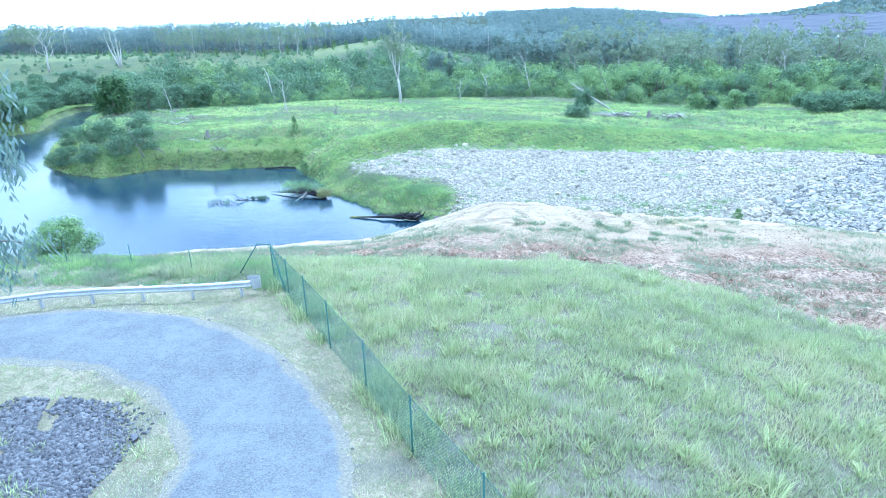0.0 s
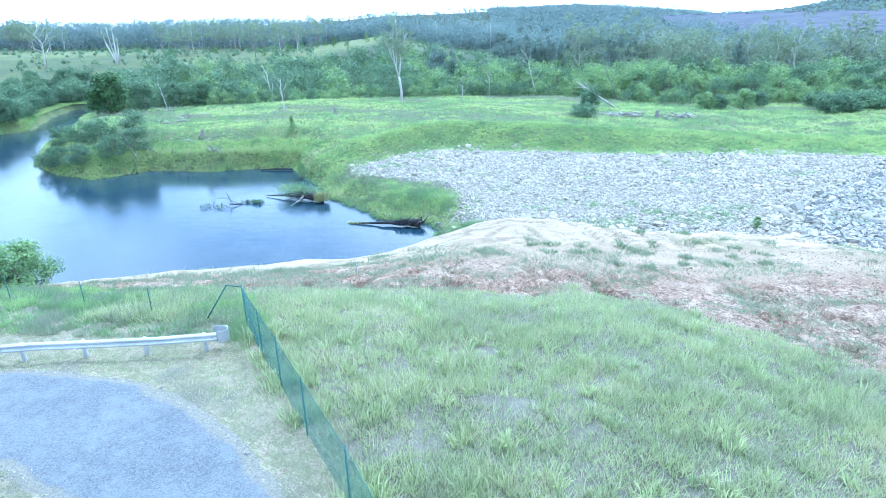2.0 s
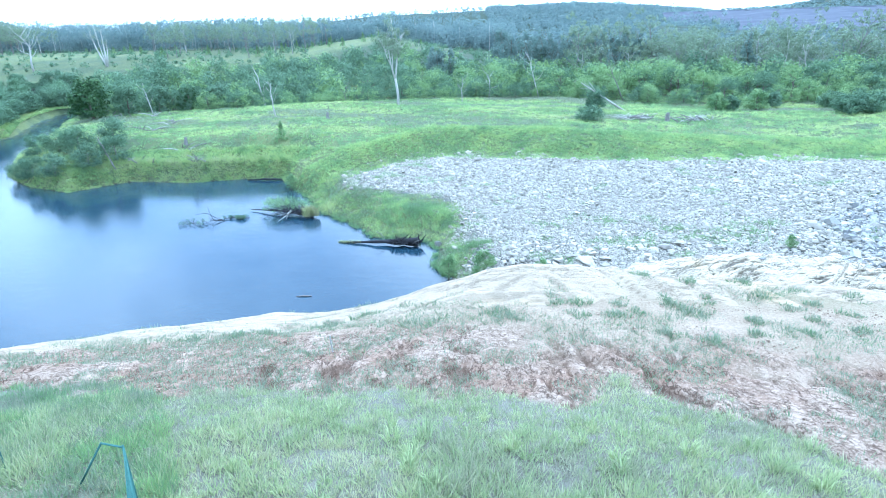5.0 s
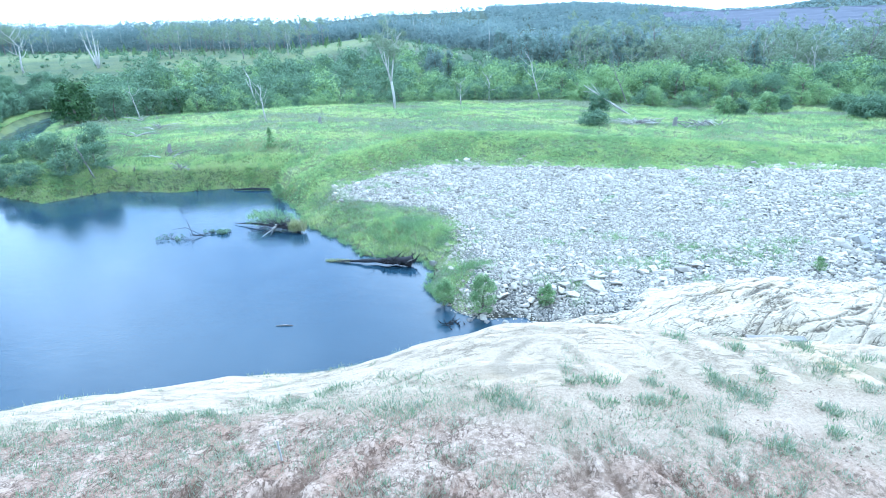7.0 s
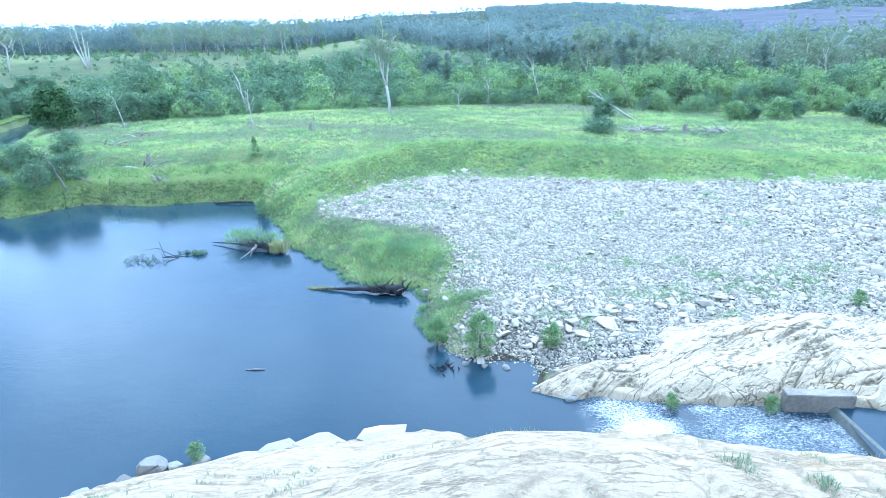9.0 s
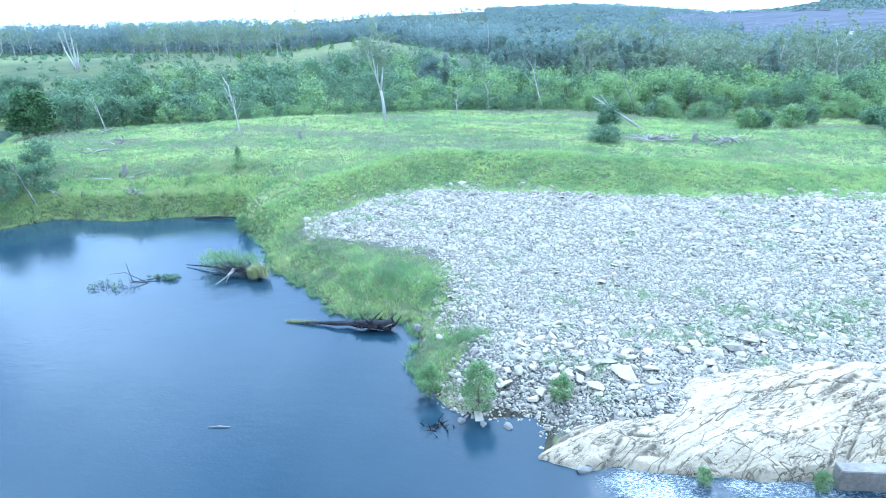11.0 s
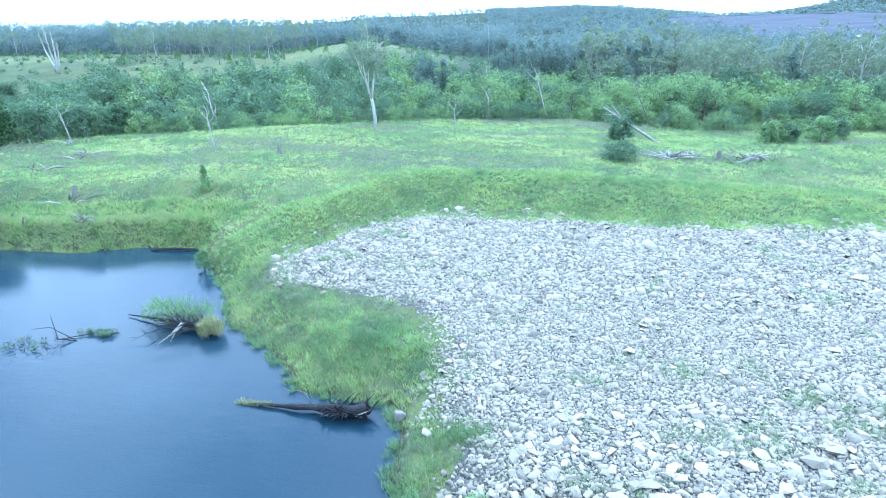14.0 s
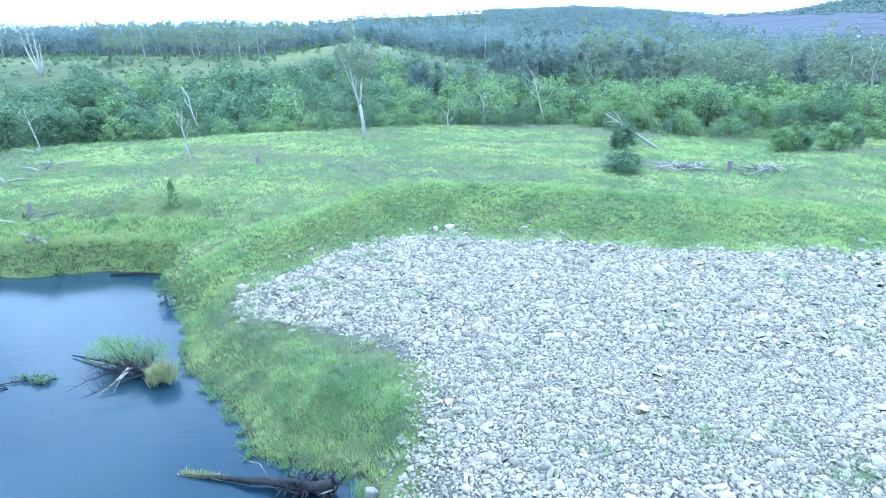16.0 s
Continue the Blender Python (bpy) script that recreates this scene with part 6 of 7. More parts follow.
tagged(part("woods_trunks", mesh_from("woods_trunks", *merged(stems), M_WHITE)), "pale trunks of the distant woods", "woods", kind="stuff")
# rolling country further off, with clearings
n_ = 4200
fy_ = 330 + 1450 * wr.random(n_) ** 1.5
fa_ = wr.uniform(-0.95, 0.8, n_)
fx_ = fa_ * fy_
open_field = ((fa_ < 0.0) & (fy_ < 600)) | ((np.abs(fx_ + 87) < 80) & (np.abs(fy_ - 395) < 80)) | ((fbm(fx_ * 0.008, fy_ * 0.008, 305, 3) < 0.44) & (fa_ > 0) & (fy_ < 900)) | ((fa_ > 0.36) & (fy_ > 700)) | ((np.abs(fx_ - 205) < 75) & (np.abs(fy_ - 670) < 80) & (wr.random(n_) < 0.85))
woods(fx_[~open_field], fy_[~open_field], 12, 20, 6, 7, 2.3, 308, "distant eucalypt woods over low hills")

hx, hy = wr.uniform(900, 2500, 2600), wr.uniform(1900, 2750, 2600)
hz = land(hx, hy)[0]
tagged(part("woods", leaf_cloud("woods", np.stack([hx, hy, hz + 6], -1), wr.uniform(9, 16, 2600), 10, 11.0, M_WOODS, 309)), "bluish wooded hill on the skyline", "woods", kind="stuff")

ux, uy = wr.uniform(-0.02, 0.36, 3600), wr.uniform(880, 1650, 3600)
ux = ux * uy
uz = land(ux, uy)[0]
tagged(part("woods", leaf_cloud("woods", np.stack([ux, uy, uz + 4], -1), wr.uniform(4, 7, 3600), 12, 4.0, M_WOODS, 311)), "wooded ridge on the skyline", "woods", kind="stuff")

# marked trees
def splayed_gum(seed):
    """Several thick white stems from one foot, thin leaf at their ends."""
    rnd = random.Random(seed)
    pieces, tips = [], []
    for dx, dy, h, r_ in ((0.4, 0, 19, 0.52), (-6.5, 1.0, 18, 0.48), (2.8, -0.5, 14, 0.42), (-3.4, 0.5, 22, 0.3)):
        pieces.append(tube([(0, 0, -0.4), (dx * 0.35, dy * 0.3, h * 0.25), (dx * 0.72, dy * 0.7, h * 0.55), (dx, dy, h)], [r_ * 1.2, r_, r_ * 0.7, r_ * 0.2], 7, 0.15, seed))
        for k in range(5):
            t = rnd.uniform(0.5, 1.0)
            b = Vector((dx * t, dy * t, h * t))
            e = b + Vector((rnd.gauss(0, 2.2), rnd.gauss(0, 2.2), rnd.uniform(1.0, 3.5)))
            pieces.append(tube([b, (b + e) / 2 + Vector((0, 0, 0.4)), e], [0.12, 0.08, 0.03], 5))
            tips += [e, e + Vector((rnd.gauss(0, 1), rnd.gauss(0, 1), rnd.uniform(-0.5, 1.5)))]
    return timber(pieces, M_WHITE), leaf_cloud("crown", [tuple(e) for e in tips], [1.1] * len(tips), 16, 0.45, M_GUM, seed, 0.6)


def forked_gum(seed):
    """The tall gum at the meadow's edge: a short thick bole, two rising limbs, an open crown."""
    rnd = random.Random(seed)
    pieces = [tube([(0, 0, -0.4), (0.1, 0, 3), (-0.2, 0, 6.2), (-0.5, 0.1, 8.0)], [0.5, 0.4, 0.36, 0.33], 9, 0.12, seed)]
    tips = []
    for pts, r_ in (([(-0.8, 0.1, 7.8), (0.2, 0.3, 11.5), (1.0, 0.4, 15.0), (0.7, 0.2, 21.5)], 0.34), ([(-0.9, 0, 7.9), (-2.2, -0.4, 11.5), (-3.0, -0.6, 15.5), (-3.8, -0.9, 20.5)], 0.30),
                    ([(-1.7, -0.2, 10.4), (-1.6, 0.8, 15.0), (-1.2, 1.2, 23.0)], 0.2), ([(0.5, 0.3, 12.5), (1.9, -0.5, 16.5), (3.2, -0.7, 20.0)], 0.18), ([(-2.2, -0.4, 11.5), (-4.2, -0.8, 14.5), (-5.4, -1.2, 17.6)], 0.15)):
        pts = [(x * 0.62, y, z) for x, y, z in pts]
        pieces.append(tube(pts, [r_ * (1.0 - 0.8 * k / (len(pts) - 1)) for k in range(len(pts))], 7, 0.12, seed))
        for k in range(9):
            t = rnd.uniform(0.45, 1.0) * (len(pts) - 1)
            i = min(int(t), len(pts) - 2)
            b = Vector(pts[i]).lerp(Vector(pts[i + 1]), t - i)
            e = b + Vector((rnd.gauss(0, 2.0), rnd.gauss(0, 2.0), rnd.uniform(0.4, 3.2)))
            pieces.append(tube([b, (b + e) / 2 + Vector((0, 0, 0.3)), e], [0.09, 0.06, 0.02], 5))
            tips += [e, e + Vector((rnd.gauss(0, 0.8), rnd.gauss(0, 0.8), rnd.uniform(-1.2, 0.8)))]
    return timber(pieces, M_WHITE), leaf_cloud("crown", [tuple(e) for e in tips], [rnd.uniform(0.7, 1.4) for e in tips], 70, 0.34, M_GUM, seed, 0.7)


BIG = forked_gum(401)
stand("gum_tree", BIG, -30.9, 175.5, 0, 1.0, "tall white-trunked gum with a sparse crown", "tree")
FORK = splayed_gum(402)
stand("gum_tree", FORK, -208.8, 308.2, 0, 1.0, "white gum forking from its base", "tree")
BARE = gum_tree(403, 25, 13, M_GUM, M_WHITE, 11, 9, 0.5, 0.25)
stand("gum_tree", BARE, -245, 300, 70, 1.3, "tall pale gum in the open field", "tree")
stand("gum_tree", KINDS["gum"][2], 118, 178, 20, 0.95, "leaning pale gum at the thicket edge", "tree")


def snag(x, y, tall, thick, forks, spread, lean, seed, label, mat=None):
    ob = part("dead_tree", mesh_from("dead_tree", *dead_tree(seed, tall, thick, forks, spread, lean), mat or M_WHITE, True))
    ob.matrix_world = pose(x, y, height(x, y) - 0.1)
    return tagged(ob, label, "dead tree")


snag(-59.8, 149.1, 9.3, 0.2, 8, 2.2, (-0.8, 0), 411, "thin white dead tree standing in meadow grass")
snag(-79.2, 193, 15.0, 0.36, 3, 1.8, (-2.6, 0), 412, "bare white leaning trunk with a forked top")
snag(13.4, 208, 15, 0.22, 7, 4.5, (-4.0, 0), 413, "pale dead tree with a bent crown")
snag(-3.8, 210, 9.5, 0.3, 5, 4.5, (0, 0), 414, "small white forked dead tree")
snag(-12.3, 190, 8, 0.16, 6, 3.4, (0, 0), 415, "thin grey dead tree at the thicket edge")
snag(-54, 200, 8, 0.14, 8, 3.5, (1.5, 0), 416, "twiggy grey dead shrub at the thicket edge", M_DEAD)
snag(-104, 166, 9, 0.16, 6, 3.0, (-1.5, 0), 417, "pale dead tree beside dark foliage")
snag(41, 200, 17, 0.2, 8, 4.0, (-8.0, 0), 418, "tall grey dead tree leaning in the thicket", M_DEAD)
snag(-80.5, 108.8, 7.5, 0.17, 4, 2.0, (-3.0, 0), 419, "grey dead stem over the shrubs on the point", M_DEAD)
fallen = part("dead_tree", mesh_from("dead_tree", *merged([tube([(0, 0, 0), (-6, 0, 3.9), (-12.8, 0.5, 8.3)], [0.34, 0.24, 0.1], 7, 0.2, 5),
                                                          tube([(-8, 0, 5.2), (-11, 0, 8.8)], [0.12, 0.04], 5), tube([(-10, 0, 6.5), (-13, 1, 6.6)], [0.1, 0.03], 5), tube([(-9, 0, 5.9), (-12.5, -1, 8.9)], [0.09, 0.03], 5)]), M_WHITE, True))
fallen.matrix_world = pose(35.6, 169.5, height(35.6, 169.5) - 0.1)
tagged(fallen, "bleached trunk fallen at an angle into bushes", "dead tree")

BUSH = [broad_tree(k, 3.8, 8.0, M_LEAF, M_BARK, 80, 0.34, 56) for k in (421, 422)]
TALLBUSH = [broad_tree(k, 5.2, 6.0, M_BRIGHT if k == 424 else M_LEAF, M_BARK, 80, 0.34, 50) for k in (423, 424)]
stand("bush", BUSH[0], 22.2, 144.5, 0, 1.0, "low dark green bush alone in the meadow", "bush")
stand("bush", TALLBUSH[0], 27, 170, 40, 1.2, "dark bush under the fallen trunk", "bush")
for x, y, s, k in ((62, 174, 1.1, 1), (67, 176, 0.9, 0), (74, 176, 1.25, 1), (81, 182, 1.0, 0)):
    stand("bush", TALLBUSH[k], x, y, x * 13 % 360, s, "rounded green bush at the meadow's edge", "bush", "bushes by the thicket")
SCRUB = [broad_tree(k, 3.8, 8.0, M_LEAF, M_BARK, 50, 0.42, 50) for k in (425, 426)]
for k in range(22):
    stand("bush", SCRUB[k % 2], rnd.uniform(88, 134), rnd.uniform(158, 190), k * 77, rnd.uniform(0.7, 1.4), "tangled grey-green scrub at the meadow's edge", "bush", "scrub")


def cone_tree(seed, tall, wide, material, bark):
    """A young tree, narrowing to its tip."""
    r = np.random.default_rng(seed)
    t, a = r.random(80) ** 0.8, r.uniform(0, 6.283, 80)
    rad = wide * 0.5 * (1.02 - t) * r.uniform(0.4, 1.0, 80)
    cs = np.stack([np.cos(a) * rad, np.sin(a) * rad, tall * (0.06 + 0.92 * t)], -1)
    return timber([tube([(0, 0, -0.3), (0, 0, tall * 0.5), (0, 0, tall)], [0.09, 0.06, 0.01], 6)], bark), leaf_cloud("crown", cs, 0.10 * tall * (1.1 - t), 14, 0.07 * tall, material, seed, 0.6)


CONIFER = cone_tree(431, 4.2, 3.0, M_BRIGHT, M_BARK)
stand("young_she_oak", CONIFER, -48.0, 120.1, 0, 1.0, "small dark conical tree in the meadow", "tree")
for k in range(44):
    stand("sapling", CONIFER, rnd.uniform(-300, -40), rnd.uniform(330, 425), k * 50, rnd.uniform(0.7, 1.5), "small dark sapling in a far field", "tree", "planted saplings")

# shrubs near the water
POOLBUSH = broad_tree(441, 4.3, 3.1, M_BRIGHT, M_BARK, 120, 0.115, 66)
for x, y, s, lab in ((-6.4, 58.9, 0.85, "feathery green shrub overhanging the water"), (-2.0, 57.0, 1.15, "upright feathery green shrub among stones"), (4.7, 57.6, 0.7, "small green shrub among stones"),
                     (13.7, 49.2, 0.42, "bright green shrub below the ledge"), (21.4, 49.1, 0.42, "bright green shrub beside the concrete"), (35.9, 64.8, 0.5, "small green shrub on bare stones"),
                     (-40.5, 101.5, 0.8, "green shrub on the grassy shore"), (-22.6, 41.2, 0.45, "yellow-green shrub on a wet boulder")):
    stand("shrub", POOLBUSH, x, y, x * 31 % 360, s, lab, "shrub", "", max(0.15, height(x, y)))
BANKBUSH = broad_tree(442, 5.6, 9.0, M_BRIGHT, M_BARK, 190, 0.26, 60)
stand("bush", BANKBUSH, -25.5, 10.5, 0, 0.52, "rounded bright green bush below the bank", "bush")

# gum beside the road, its branches hanging over the verge
road_gum = thing("gum_tree", -13.5, -15.5, height(-13.5, -15.5), "roadside gum with drooping grey-green leaves", "tree")
GZ = height(-13.5, -15.5)
limbs = [tube([(0, 0, -0.3), (0.2, 0.1, 3), (0.7, 0.4, 6), (0.9, 0.5, 9), (1.2, 0.6, 11)], [0.26, 0.21, 0.16, 0.1, 0.05], 8, 0.15, 3)]
tips = []
for k, (ex_, ey_, ez_) in enumerate(((-6.2, -13.9, 29.4), (-5.9, -14.0, 28.9), (-6.3, -13.6, 28.5), (-6.6, -13.4, 28.0), (-7.1, -13.3, 26.9), (-6.9, -13.2, 26.4), (-9.0, -13.5, 28.5), (-10.5, -13, 27.0), (-11, -17, 27.5), (-15, -16, 29.0), (-15.5, -14, 27.0))):
    ex_, ey_, ez_ = ex_ + 13.7, ey_ + 15.5, ez_ - GZ
    b = (0.5 + 0.04 * k, 0.35, 5.0 + 0.4 * (k % 7))
    m_ = ((b[0] + ex_) / 2, (b[1] + ey_) / 2, max(b[2], ez_) + 0.5)
    limbs.append(tube([b, m_, (ex_, ey_, ez_ + 0.15)], [0.08, 0.04, 0.012], 5))
    for j in range(14):
        t = rnd.uniform(0.55, 1.0)
        tips.append((m_[0] + (ex_ - m_[0]) * t + rnd.gauss(0, 0.22), m_[1] + (ey_ - m_[1]) * t + rnd.gauss(0, 0.22), m_[2] + (ez_ - m_[2]) * t + rnd.uniform(-0.45, 0.1)))
part("trunk", mesh_from("trunk", *merged(limbs), M_BARK, True), road_gum)


def hanging_leaves(name, centres, per, length, material, seed):
    """Slender leaves that hang from twigs."""
    r = np.random.default_rng(seed)
    c = np.repeat(np.asarray(centres), per, 0)
    n = len(c)
    p = c + r.normal(0, 0.11, (n, 3)) * (1, 1, 1.5)
    a = r.uniform(0, 6.283, n)
    d = np.stack([np.cos(a) * 0.7, np.sin(a) * 0.7, -np.ones(n)], -1) * (length * r.uniform(0.6, 1.3, n))[:, None]
    w = np.stack([-np.sin(a), np.cos(a), np.zeros(n)], -1) * 0.022
    v = np.stack([p, p + d * 0.45 + w, p + d, p + d * 0.45 - w], 1)
    return mesh_from(name, v.reshape(-1, 3), np.arange(4 * n).reshape(n, 4), material)


part("crown", hanging_leaves("crown", tips, 30, 0.15, M_OAK, 5), road_gum)

# low scrub on the far field
qx, qy = np.random.default_rng(611).uniform(-420, 20, 900), np.random.default_rng(612).uniform(262, 440, 900)
keep = (fbm(qx * 0.02, qy * 0.03, 613, 3) > 0.42) & (qx / qy > -1.0)
qx, qy = qx[keep], qy[keep]
qs = np.random.default_rng(614).uniform(0.7, 2.4, len(qx))
tagged(part("field_scrub", leaf_cloud("field_scrub", np.stack([qx, qy, land(qx, qy)[0] + qs * 0.6], -1), qs, 34, 0.9, M_LEAF, 615)), "scattered grey-green scrub on a far field", "scrub", kind="stuff")

# ---------------------------------------------------------------- timber in the water
log = thing("fallen_log", -12.0, 70.6, 0.2, "dark wet log with upturned roots in the water", "log")
way_l = Vector((-10.9, 1.2, 0))
trunk_pts = [(0.3, -0.1, 0.5), (-0.8, 0.0, 0.48), (-1.9, 0.2, 0.36), (-3.2, 0.22, 0.40), (-4.4, 0.5, 0.24), (-5.8, 0.55, 0.22), (-7.2, 0.85, 0.08), (-9.0, 1.0, 0.02), (-11.2, 1.35, -0.15)]
part("trunk", mesh_from("trunk", *tube(trunk_pts, [0.6, 0.52, 0.38, 0.36, 0.26, 0.25, 0.16, 0.12, 0.04], 10, 0.7, 9), M_WET, True), log)
roots = []
for k in range(130):
    a, b = rnd.uniform(0, 6.283), rnd.uniform(-0.9, 0.9)
    p0 = Vector((rnd.uniform(-3.4, 0.7), rnd.uniform(-0.5, 0.4), 0.4))
    d = Vector((rnd.uniform(-0.9, 0.9), math.cos(a), abs(math.sin(a)) * 0.9 - 0.2)) * rnd.uniform(0.35, 0.95)
    curl = Vector((rnd.gauss(0, 0.35), rnd.gauss(0, 0.3), rnd.gauss(0, 0.25)))
    roots.append(tube([p0, p0 + d * 0.4 + curl * 0.6, p0 + d * 0.75 + curl, p0 + d + curl * rnd.uniform(-0.6, 1.6)], [0.12, 0.085, 0.05, 0.015], 5, 0.4, k))
part("root_plate", mesh_from("root_plate", *merged(roots), M_WET, True), log, "tangled dark roots")
pale = [tube([(-4.6, 0.8, 0.4), (-5.2, 1.2, 1.2), (-5.9, 1.0, 1.6), (-6.2, 1.3, 1.3)], [0.07, 0.06, 0.04, 0.02], 5), tube([(-0.4, -0.7, 0.4), (0.2, -1.0, 0.9), (0.7, -0.8, 1.0)], [0.08, 0.06, 0.03], 5)]
for piece in pale:
    part("branch", mesh_from("branch", *piece, M_DEAD, True), log, "bleached bare branch")
mossx = -12.0 + np.linspace(-8.0, -11.4, 60)
grass("log_grass", blades("log_grass", mossx, 70.6 + np.linspace(1.0, 1.5, 60), np.full(60, 0.35), 10, 0.025, M_BLADE, 0.9, 0.7, 448, False, np.linspace(0.2, 0.05, 60)), "green grass rooted on the half-sunk log")

snag_w = thing("fallen_tree", -31.6, 83.8, 0.1, "half-sunk dead tree with some living twigs", "dead tree")
part("trunk", mesh_from("trunk", *tube([(0.6, 0, 0.2), (-3, 1.2, 0.5), (-7, 2.6, 0.4), (-11.5, 4.0, 0.1)], [0.4, 0.26, 0.16, 0.05], 7, 0.2, 2), M_WET, True), snag_w)
for k in range(40):
    a, reach = rnd.uniform(2.2, 4.0), rnd.uniform(1.5, 6.5) * (1.25 if k % 5 == 0 else 0.8)
    b = Vector((rnd.uniform(-3.5, 0.3), rnd.uniform(-0.4, 1.6), rnd.uniform(0.2, 0.7)))
    e = b + Vector((math.cos(a) * reach, math.sin(a) * reach, rnd.uniform(-0.6, 0.5)))
    bow = Vector((rnd.gauss(0, 0.5), rnd.gauss(0, 0.5), rnd.uniform(0.2, 0.8)))
    p1, p2 = b.lerp(e, 0.35) + bow, b.lerp(e, 0.7) + bow * 0.8
    limb = part("branch", mesh_from("branch", *tube([b, p1, p2, e], [0.07, 0.05, 0.03, 0.01], 5, 0.3, k), M_WET, True), snag_w)
    for q_ in (p1, p2, p2.lerp(e, 0.5)):
        tip = q_ + Vector((rnd.uniform(-1.1, 0.1), rnd.uniform(-0.8, 0.8), rnd.uniform(-0.3, 0.7)))
        part("twig", mesh_from("twig", *tube([q_, q_.lerp(tip, 0.5) + Vector((0, 0, 0.12)), tip], [0.025, 0.016, 0.006], 4), M_WET, True), limb)
for k in range(12):
    b = Vector((rnd.uniform(-5.0, -0.8), rnd.uniform(0.6, 2.0), 0.4))
    e = b + Vector((rnd.uniform(-3.4, -0.6), rnd.uniform(0.6, 2.6), rnd.uniform(1.0, 2.3)))
    part("branch", mesh_from("branch", *tube([b, b.lerp(e, 0.5) + Vector((0.2, 0.1, 0.35)), e], [0.06, 0.04, 0.01], 5, 0.2, k), M_DEAD if k % 3 == 0 else M_WET, True), snag_w)
for pts, rad in (([(-3.2, 0.6, 1.0), (-3.6, -1.0, 0.5), (-4.4, -2.6, 0.1)], [0.11, 0.09, 0.03]), ([(-3.0, 0.8, 0.9), (-3.3, -0.8, 0.6), (-3.3, -1.9, 0.1)], [0.08, 0.06, 0.03])):
    part("branch", mesh_from("branch", *tube(pts, rad, 6), M_WHITE, True), snag_w, "bleached bare branch")
lr_ = np.random.default_rng(456)
part("leaves", blades("leaves", lr_.uniform(-8.6, -1.0, 90), lr_.uniform(1.6, 4.8, 90), lr_.uniform(0.5, 1.2, 90), 20, 0.03, M_LUSH, 0.75, 0.9, 457, False, lr_.uniform(0.3, 1.9, 90), lr_.uniform(0.34, 0.56, 90)), snag_w, "feathery green twigs")
rx0 = -31.2 + np.random.default_rng(453).normal(0, 0.55, 60)
part("tussock", blades("tussock", rx0 + 31.6, np.random.default_rng(454).normal(0, 0.5, 60), np.full(60, 1.7), 16, 0.022, M_BLADE, 0.25, 0.45, 455, True, np.full(60, 0.35)), snag_w, "yellow-green grass on the root ball")

drift = thing("floating_branch", -44.2, 83.3, 0, "leafy green branch floating on the river", "branch")
part("stem", mesh_from("stem", *tube([(2.4, 0.6, 0.0), (0, 0, 0.25), (-3.6, -1.2, 0.0)], [0.04, 0.06, 0.03], 5), M_WET, True), drift)
part("leaves", leaf_cloud("leaves", [(rnd.uniform(-1.9, 1.9), rnd.uniform(-0.4, 0.5), 0.35) for k in range(16)], [0.45] * 16, 46, 0.2, M_LEAF, 461), drift)
twigs = thing("floating_branch", -48.6, 80.8, 0, "bare twiggy branch caught in the river", "branch")
tw = [tube([(3.2, 1.2, 0.0), (1.6, 0.6, 0.5), (0.6, 1.6, 1.9), (0.2, 2.0, 2.6)], [0.06, 0.06, 0.04, 0.015], 5), tube([(3.2, 1.2, 0), (0, 1.8, 1.2), (-2.4, 2.0, 0.8)], [0.05, 0.04, 0.015], 5)]
for k in range(30):
    b = Vector((rnd.uniform(-3.4, 2.8), rnd.uniform(-2.2, 1.2), 0.1))
    tw.append(tube([b, b + Vector((rnd.gauss(0, 0.7), rnd.gauss(0, 0.7), rnd.uniform(0.1, 0.9)))], [0.035, 0.012], 4))
part("stem", mesh_from("stem", *merged(tw), M_WET, True), twigs)
part("leaves", leaf_cloud("leaves", [(rnd.uniform(-3.6, 0.5), rnd.uniform(-2.0, 1.6), 0.35) for k in range(14)], [0.35] * 14, 14, 0.22, M_LEAF, 463), twigs)
stick = part("driftwood", mesh_from("driftwood", *tube([(-0.9, 0, 0.0), (0, 0.03, 0.06), (0.9, 0, 0.02)], [0.05, 0.1, 0.06], 7, 0.2), M_DEAD, True))
stick.matrix_world = pose(-23.1, 53.7, 0.02, 0, 0, 4)
tagged(stick, "short dark stick floating on the river", "driftwood")
tangle = []
for k in range(22):
    b = Vector((rnd.gauss(0, 0.5), rnd.gauss(0, 0.4), 0.0))
    tangle.append(tube([b, b + Vector((rnd.gauss(0, 0.5), rnd.gauss(0, 0.4), rnd.uniform(0.1, 0.7)))], [0.06, 0.02], 4))
tg = part("driftwood", mesh_from("driftwood", *merged(tangle), M_WET, True))
tg.matrix_world = pose(-5.4, 54.6, 0.0)
tagged(tg, "dark tangle of twigs snagged in the shallows", "driftwood")
slog = part("driftwood", mesh_from("driftwood", *tube([(-3.6, -0.1, 0.1), (0, 0.1, 0.3), (3.6, 0, 0.25)], [0.12, 0.22, 0.16], 7, 0.2), M_WET, True))
slog.matrix_world = pose(-48.5, 108.6, 0.05)
tagged(slog, "dark log lying along the muddy shore", "driftwood")

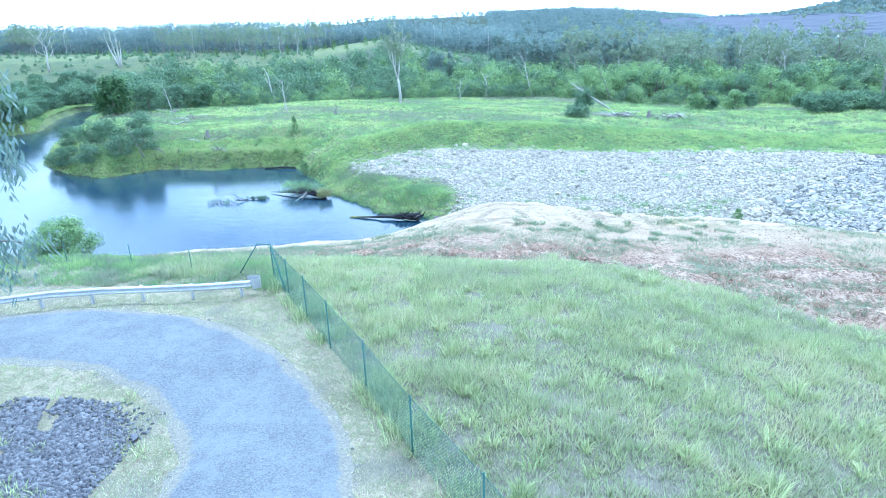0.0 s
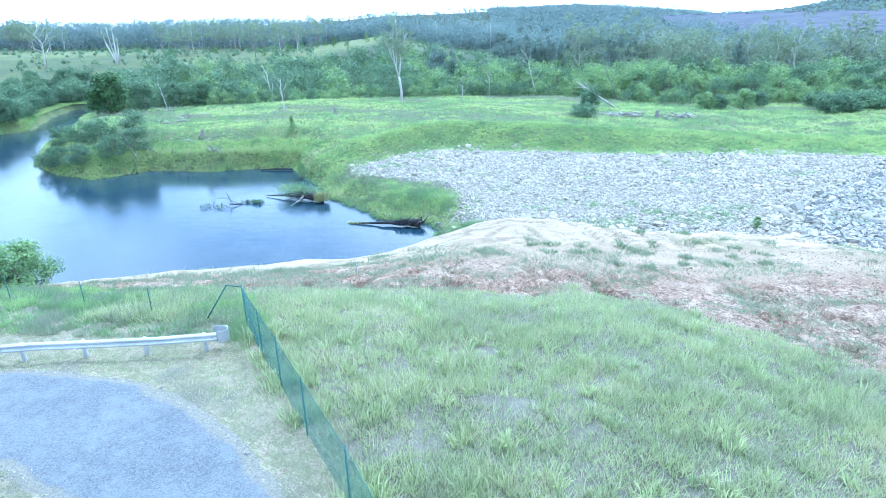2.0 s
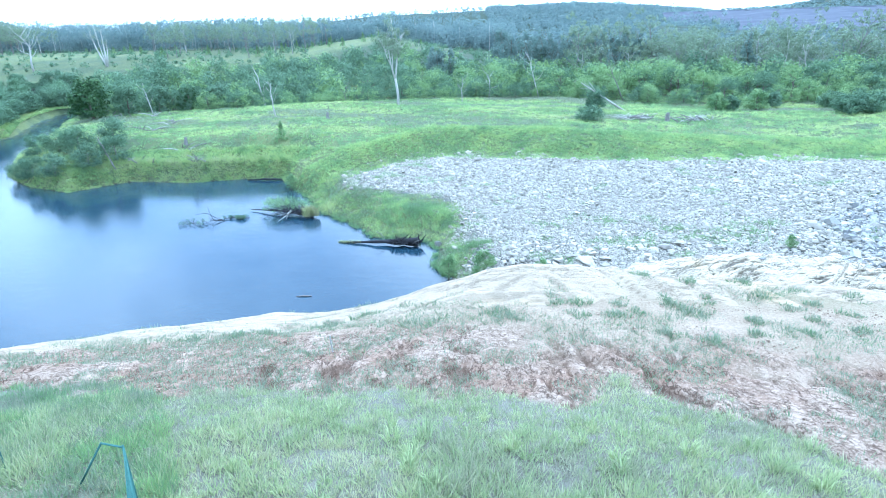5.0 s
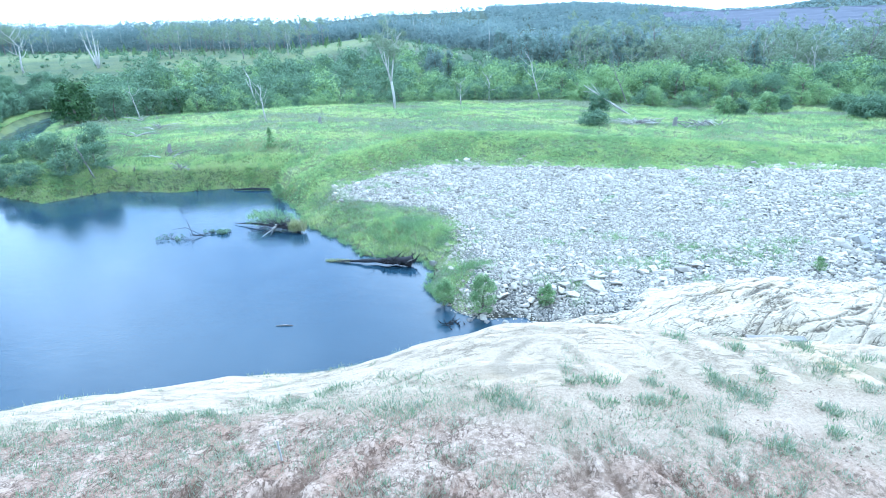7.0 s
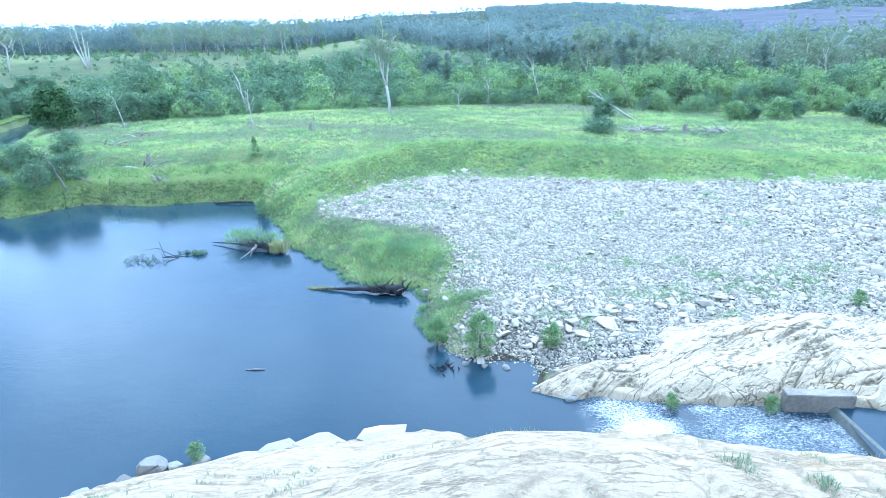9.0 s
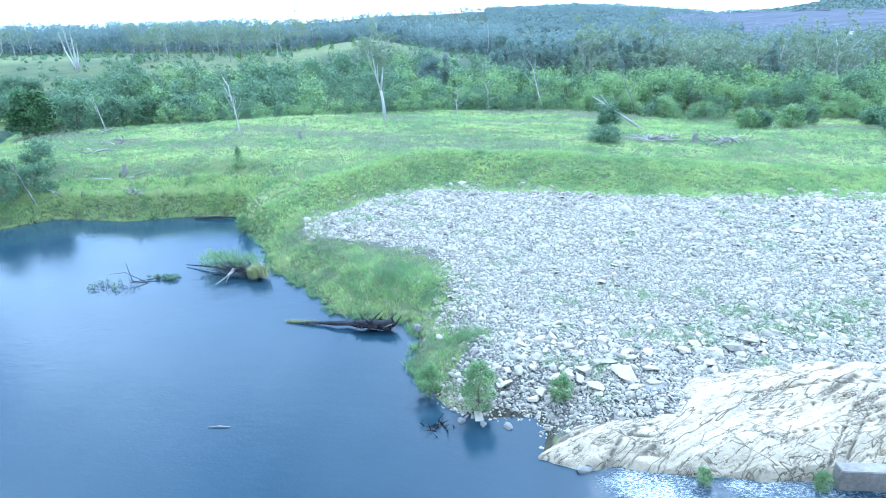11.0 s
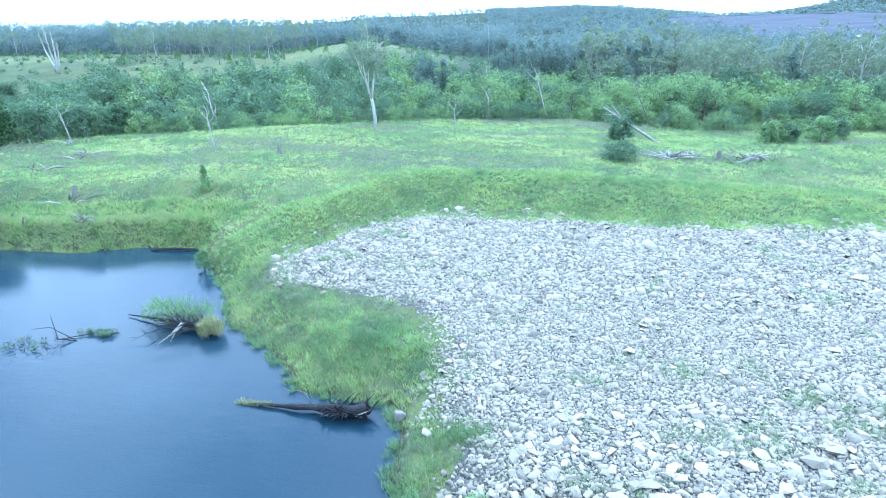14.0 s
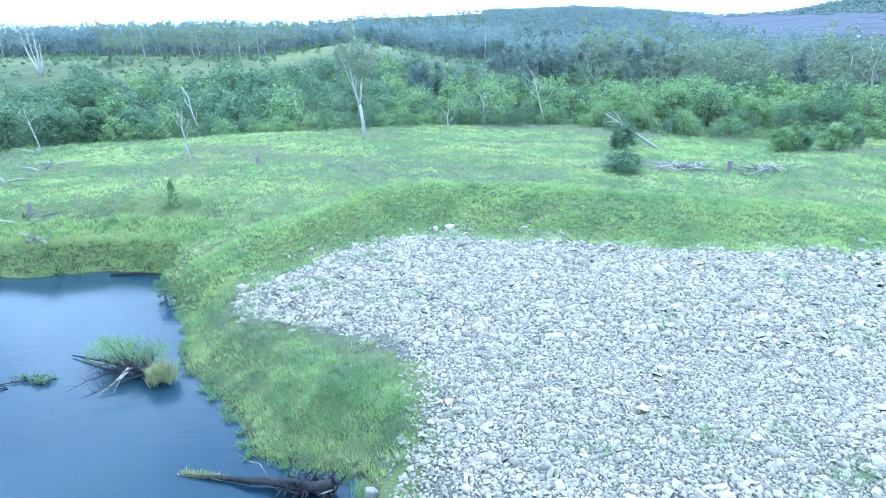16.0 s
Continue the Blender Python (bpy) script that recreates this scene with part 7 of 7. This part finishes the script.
# dead wood in the meadow


def wood_pile(x, y, n, reach, label, seed):
    r = random.Random(seed)
    ob = thing("brush_pile", 0, 0, 0, label, "dead wood")
    for k in range(n):
        b = Vector((r.gauss(0, reach * 0.4), r.gauss(0, reach * 0.2), 0.2))
        d = Vector((r.gauss(0, reach * 0.5), r.gauss(0, reach * 0.22), r.uniform(0.3, 1.6)))
        part("branch", mesh_from("branch", *tube([b, b + d * 0.5 + Vector((0, 0, 0.25)), b + d], [0.14, 0.10, 0.03], 5, 0.2, k), M_WHITE if k % 2 else M_DEAD, True), ob)
    ob.matrix_world = pose(x, y, height(x, y))
    return ob


wood_pile(33, 148.5, 40, 6.0, "heap of bleached branches in the meadow", 1)
wood_pile(49, 151, 34, 4.2, "tangle of grey dead branches in the meadow", 2)
wood_pile(44, 146.5, 5, 5.0, "long grey log lying in the meadow", 3)
wood_pile(-63.2, 110.6, 12, 2.4, "grey driftwood heap on the grassy bank", 4)
wood_pile(-100, 160, 8, 6.0, "bleached branches lying in long grass", 5)
wood_pile(-88, 148, 6, 3.0, "grey fallen branch in long grass", 6)
for k, (x, y) in enumerate([(-110.3, 162.0), (-87.0, 143.6), (-86.6, 131.2), (-77.1, 111.5), (-63.2, 102.5), (-66.6, 115.2)]):
    wood_pile(x, y, 5, 4.5, "bleached fallen branches in meadow grass", 20 + k)
for x, y, h, r_, seed in ((41.9, 148.9, 2.2, 0.75, 1), (-44.2, 144.2, 1.7, 0.55, 2), (-69, 117.7, 1.7, 0.5, 3)):
    st = part("stump", mesh_from("stump", *merged([tube([(0, 0, -0.2), (0.05, 0, h * 0.4), (0.1, 0.05, h * 0.75), (0.02, 0, h)], [r_, r_ * 0.75, r_ * 0.6, r_ * 0.3], 9, 0.45, seed),
                                                   tube([(r_ * 0.4, 0, h * 0.5), (r_ * 0.9, 0.1, h * 1.05)], [r_ * 0.3, r_ * 0.1], 5)]), M_DEAD, False))
    st.matrix_world = pose(x, y, height(x, y))
    tagged(st, "weathered grey tree stump in meadow grass", "stump")

# ---------------------------------------------------------------- dam in the distance
# dark rockfill with a bluish distance haze put into its colour
M_DAM = stone_material("hazed_rockfill", (0.042, 0.048, 0.066), (0.065, 0.072, 0.094), (0.10, 0.105, 0.125))
M_TRACK = plain("pale_track", (0.34, 0.32, 0.29), (0.50, 0.48, 0.44), 0.2)
dam = thing("dam_wall", 700, 950, -10, "dark rock-fill dam wall across the valley", "dam")


def slab(name, x0, x1, y0, z0, y1, z1, material, label=""):
    nx, ny = 60, 14
    u, v = np.meshgrid(np.linspace(0, 1, nx), np.linspace(0, 1, ny))
    x, y = x0 + (x1 - x0) * u, y0 + (y1 - y0) * v
    z = z0 + (z1 - z0) * v + (fbm(x * 0.05, y * 0.05 + v * 9, 501) - 0.5) * 3
    ob = part(name, mesh_from(name, np.stack([x, y, z], -1).reshape(-1, 3), grid_faces(nx, ny), material))
    ob.parent = dam
    ob.matrix_parent_inverse = dam.matrix_world.inverted()
    return tagged(ob, label) if label else ob


slab("lower_face", 330, 1300, 870, -40, 930, 2, M_DAM)
slab("berm", 330, 1300, 930, 2, 940, 3, M_DAM)
slab("upper_face", 250, 1300, 940, 3, 1010, 30, M_DAM)
slab("crest", 250, 1300, 1010, 30, 1022, 31, M_DAM)
ramp_v = [(448, 897.5, -19), (454, 897.5, -19), (484, 928, 2.8), (478, 928, 2.8), (448, 899.5, -21), (454, 899.5, -21), (484, 930, 1.5), (478, 930, 1.5)]
local(mesh_from("ramp", ramp_v, [(0, 1, 2, 3), (7, 6, 5, 4), (0, 4, 5, 1), (1, 5, 6, 2), (2, 6, 7, 3), (3, 7, 4, 0)], M_TRACK), dam, "ramp", "pale sloping track up the wall")
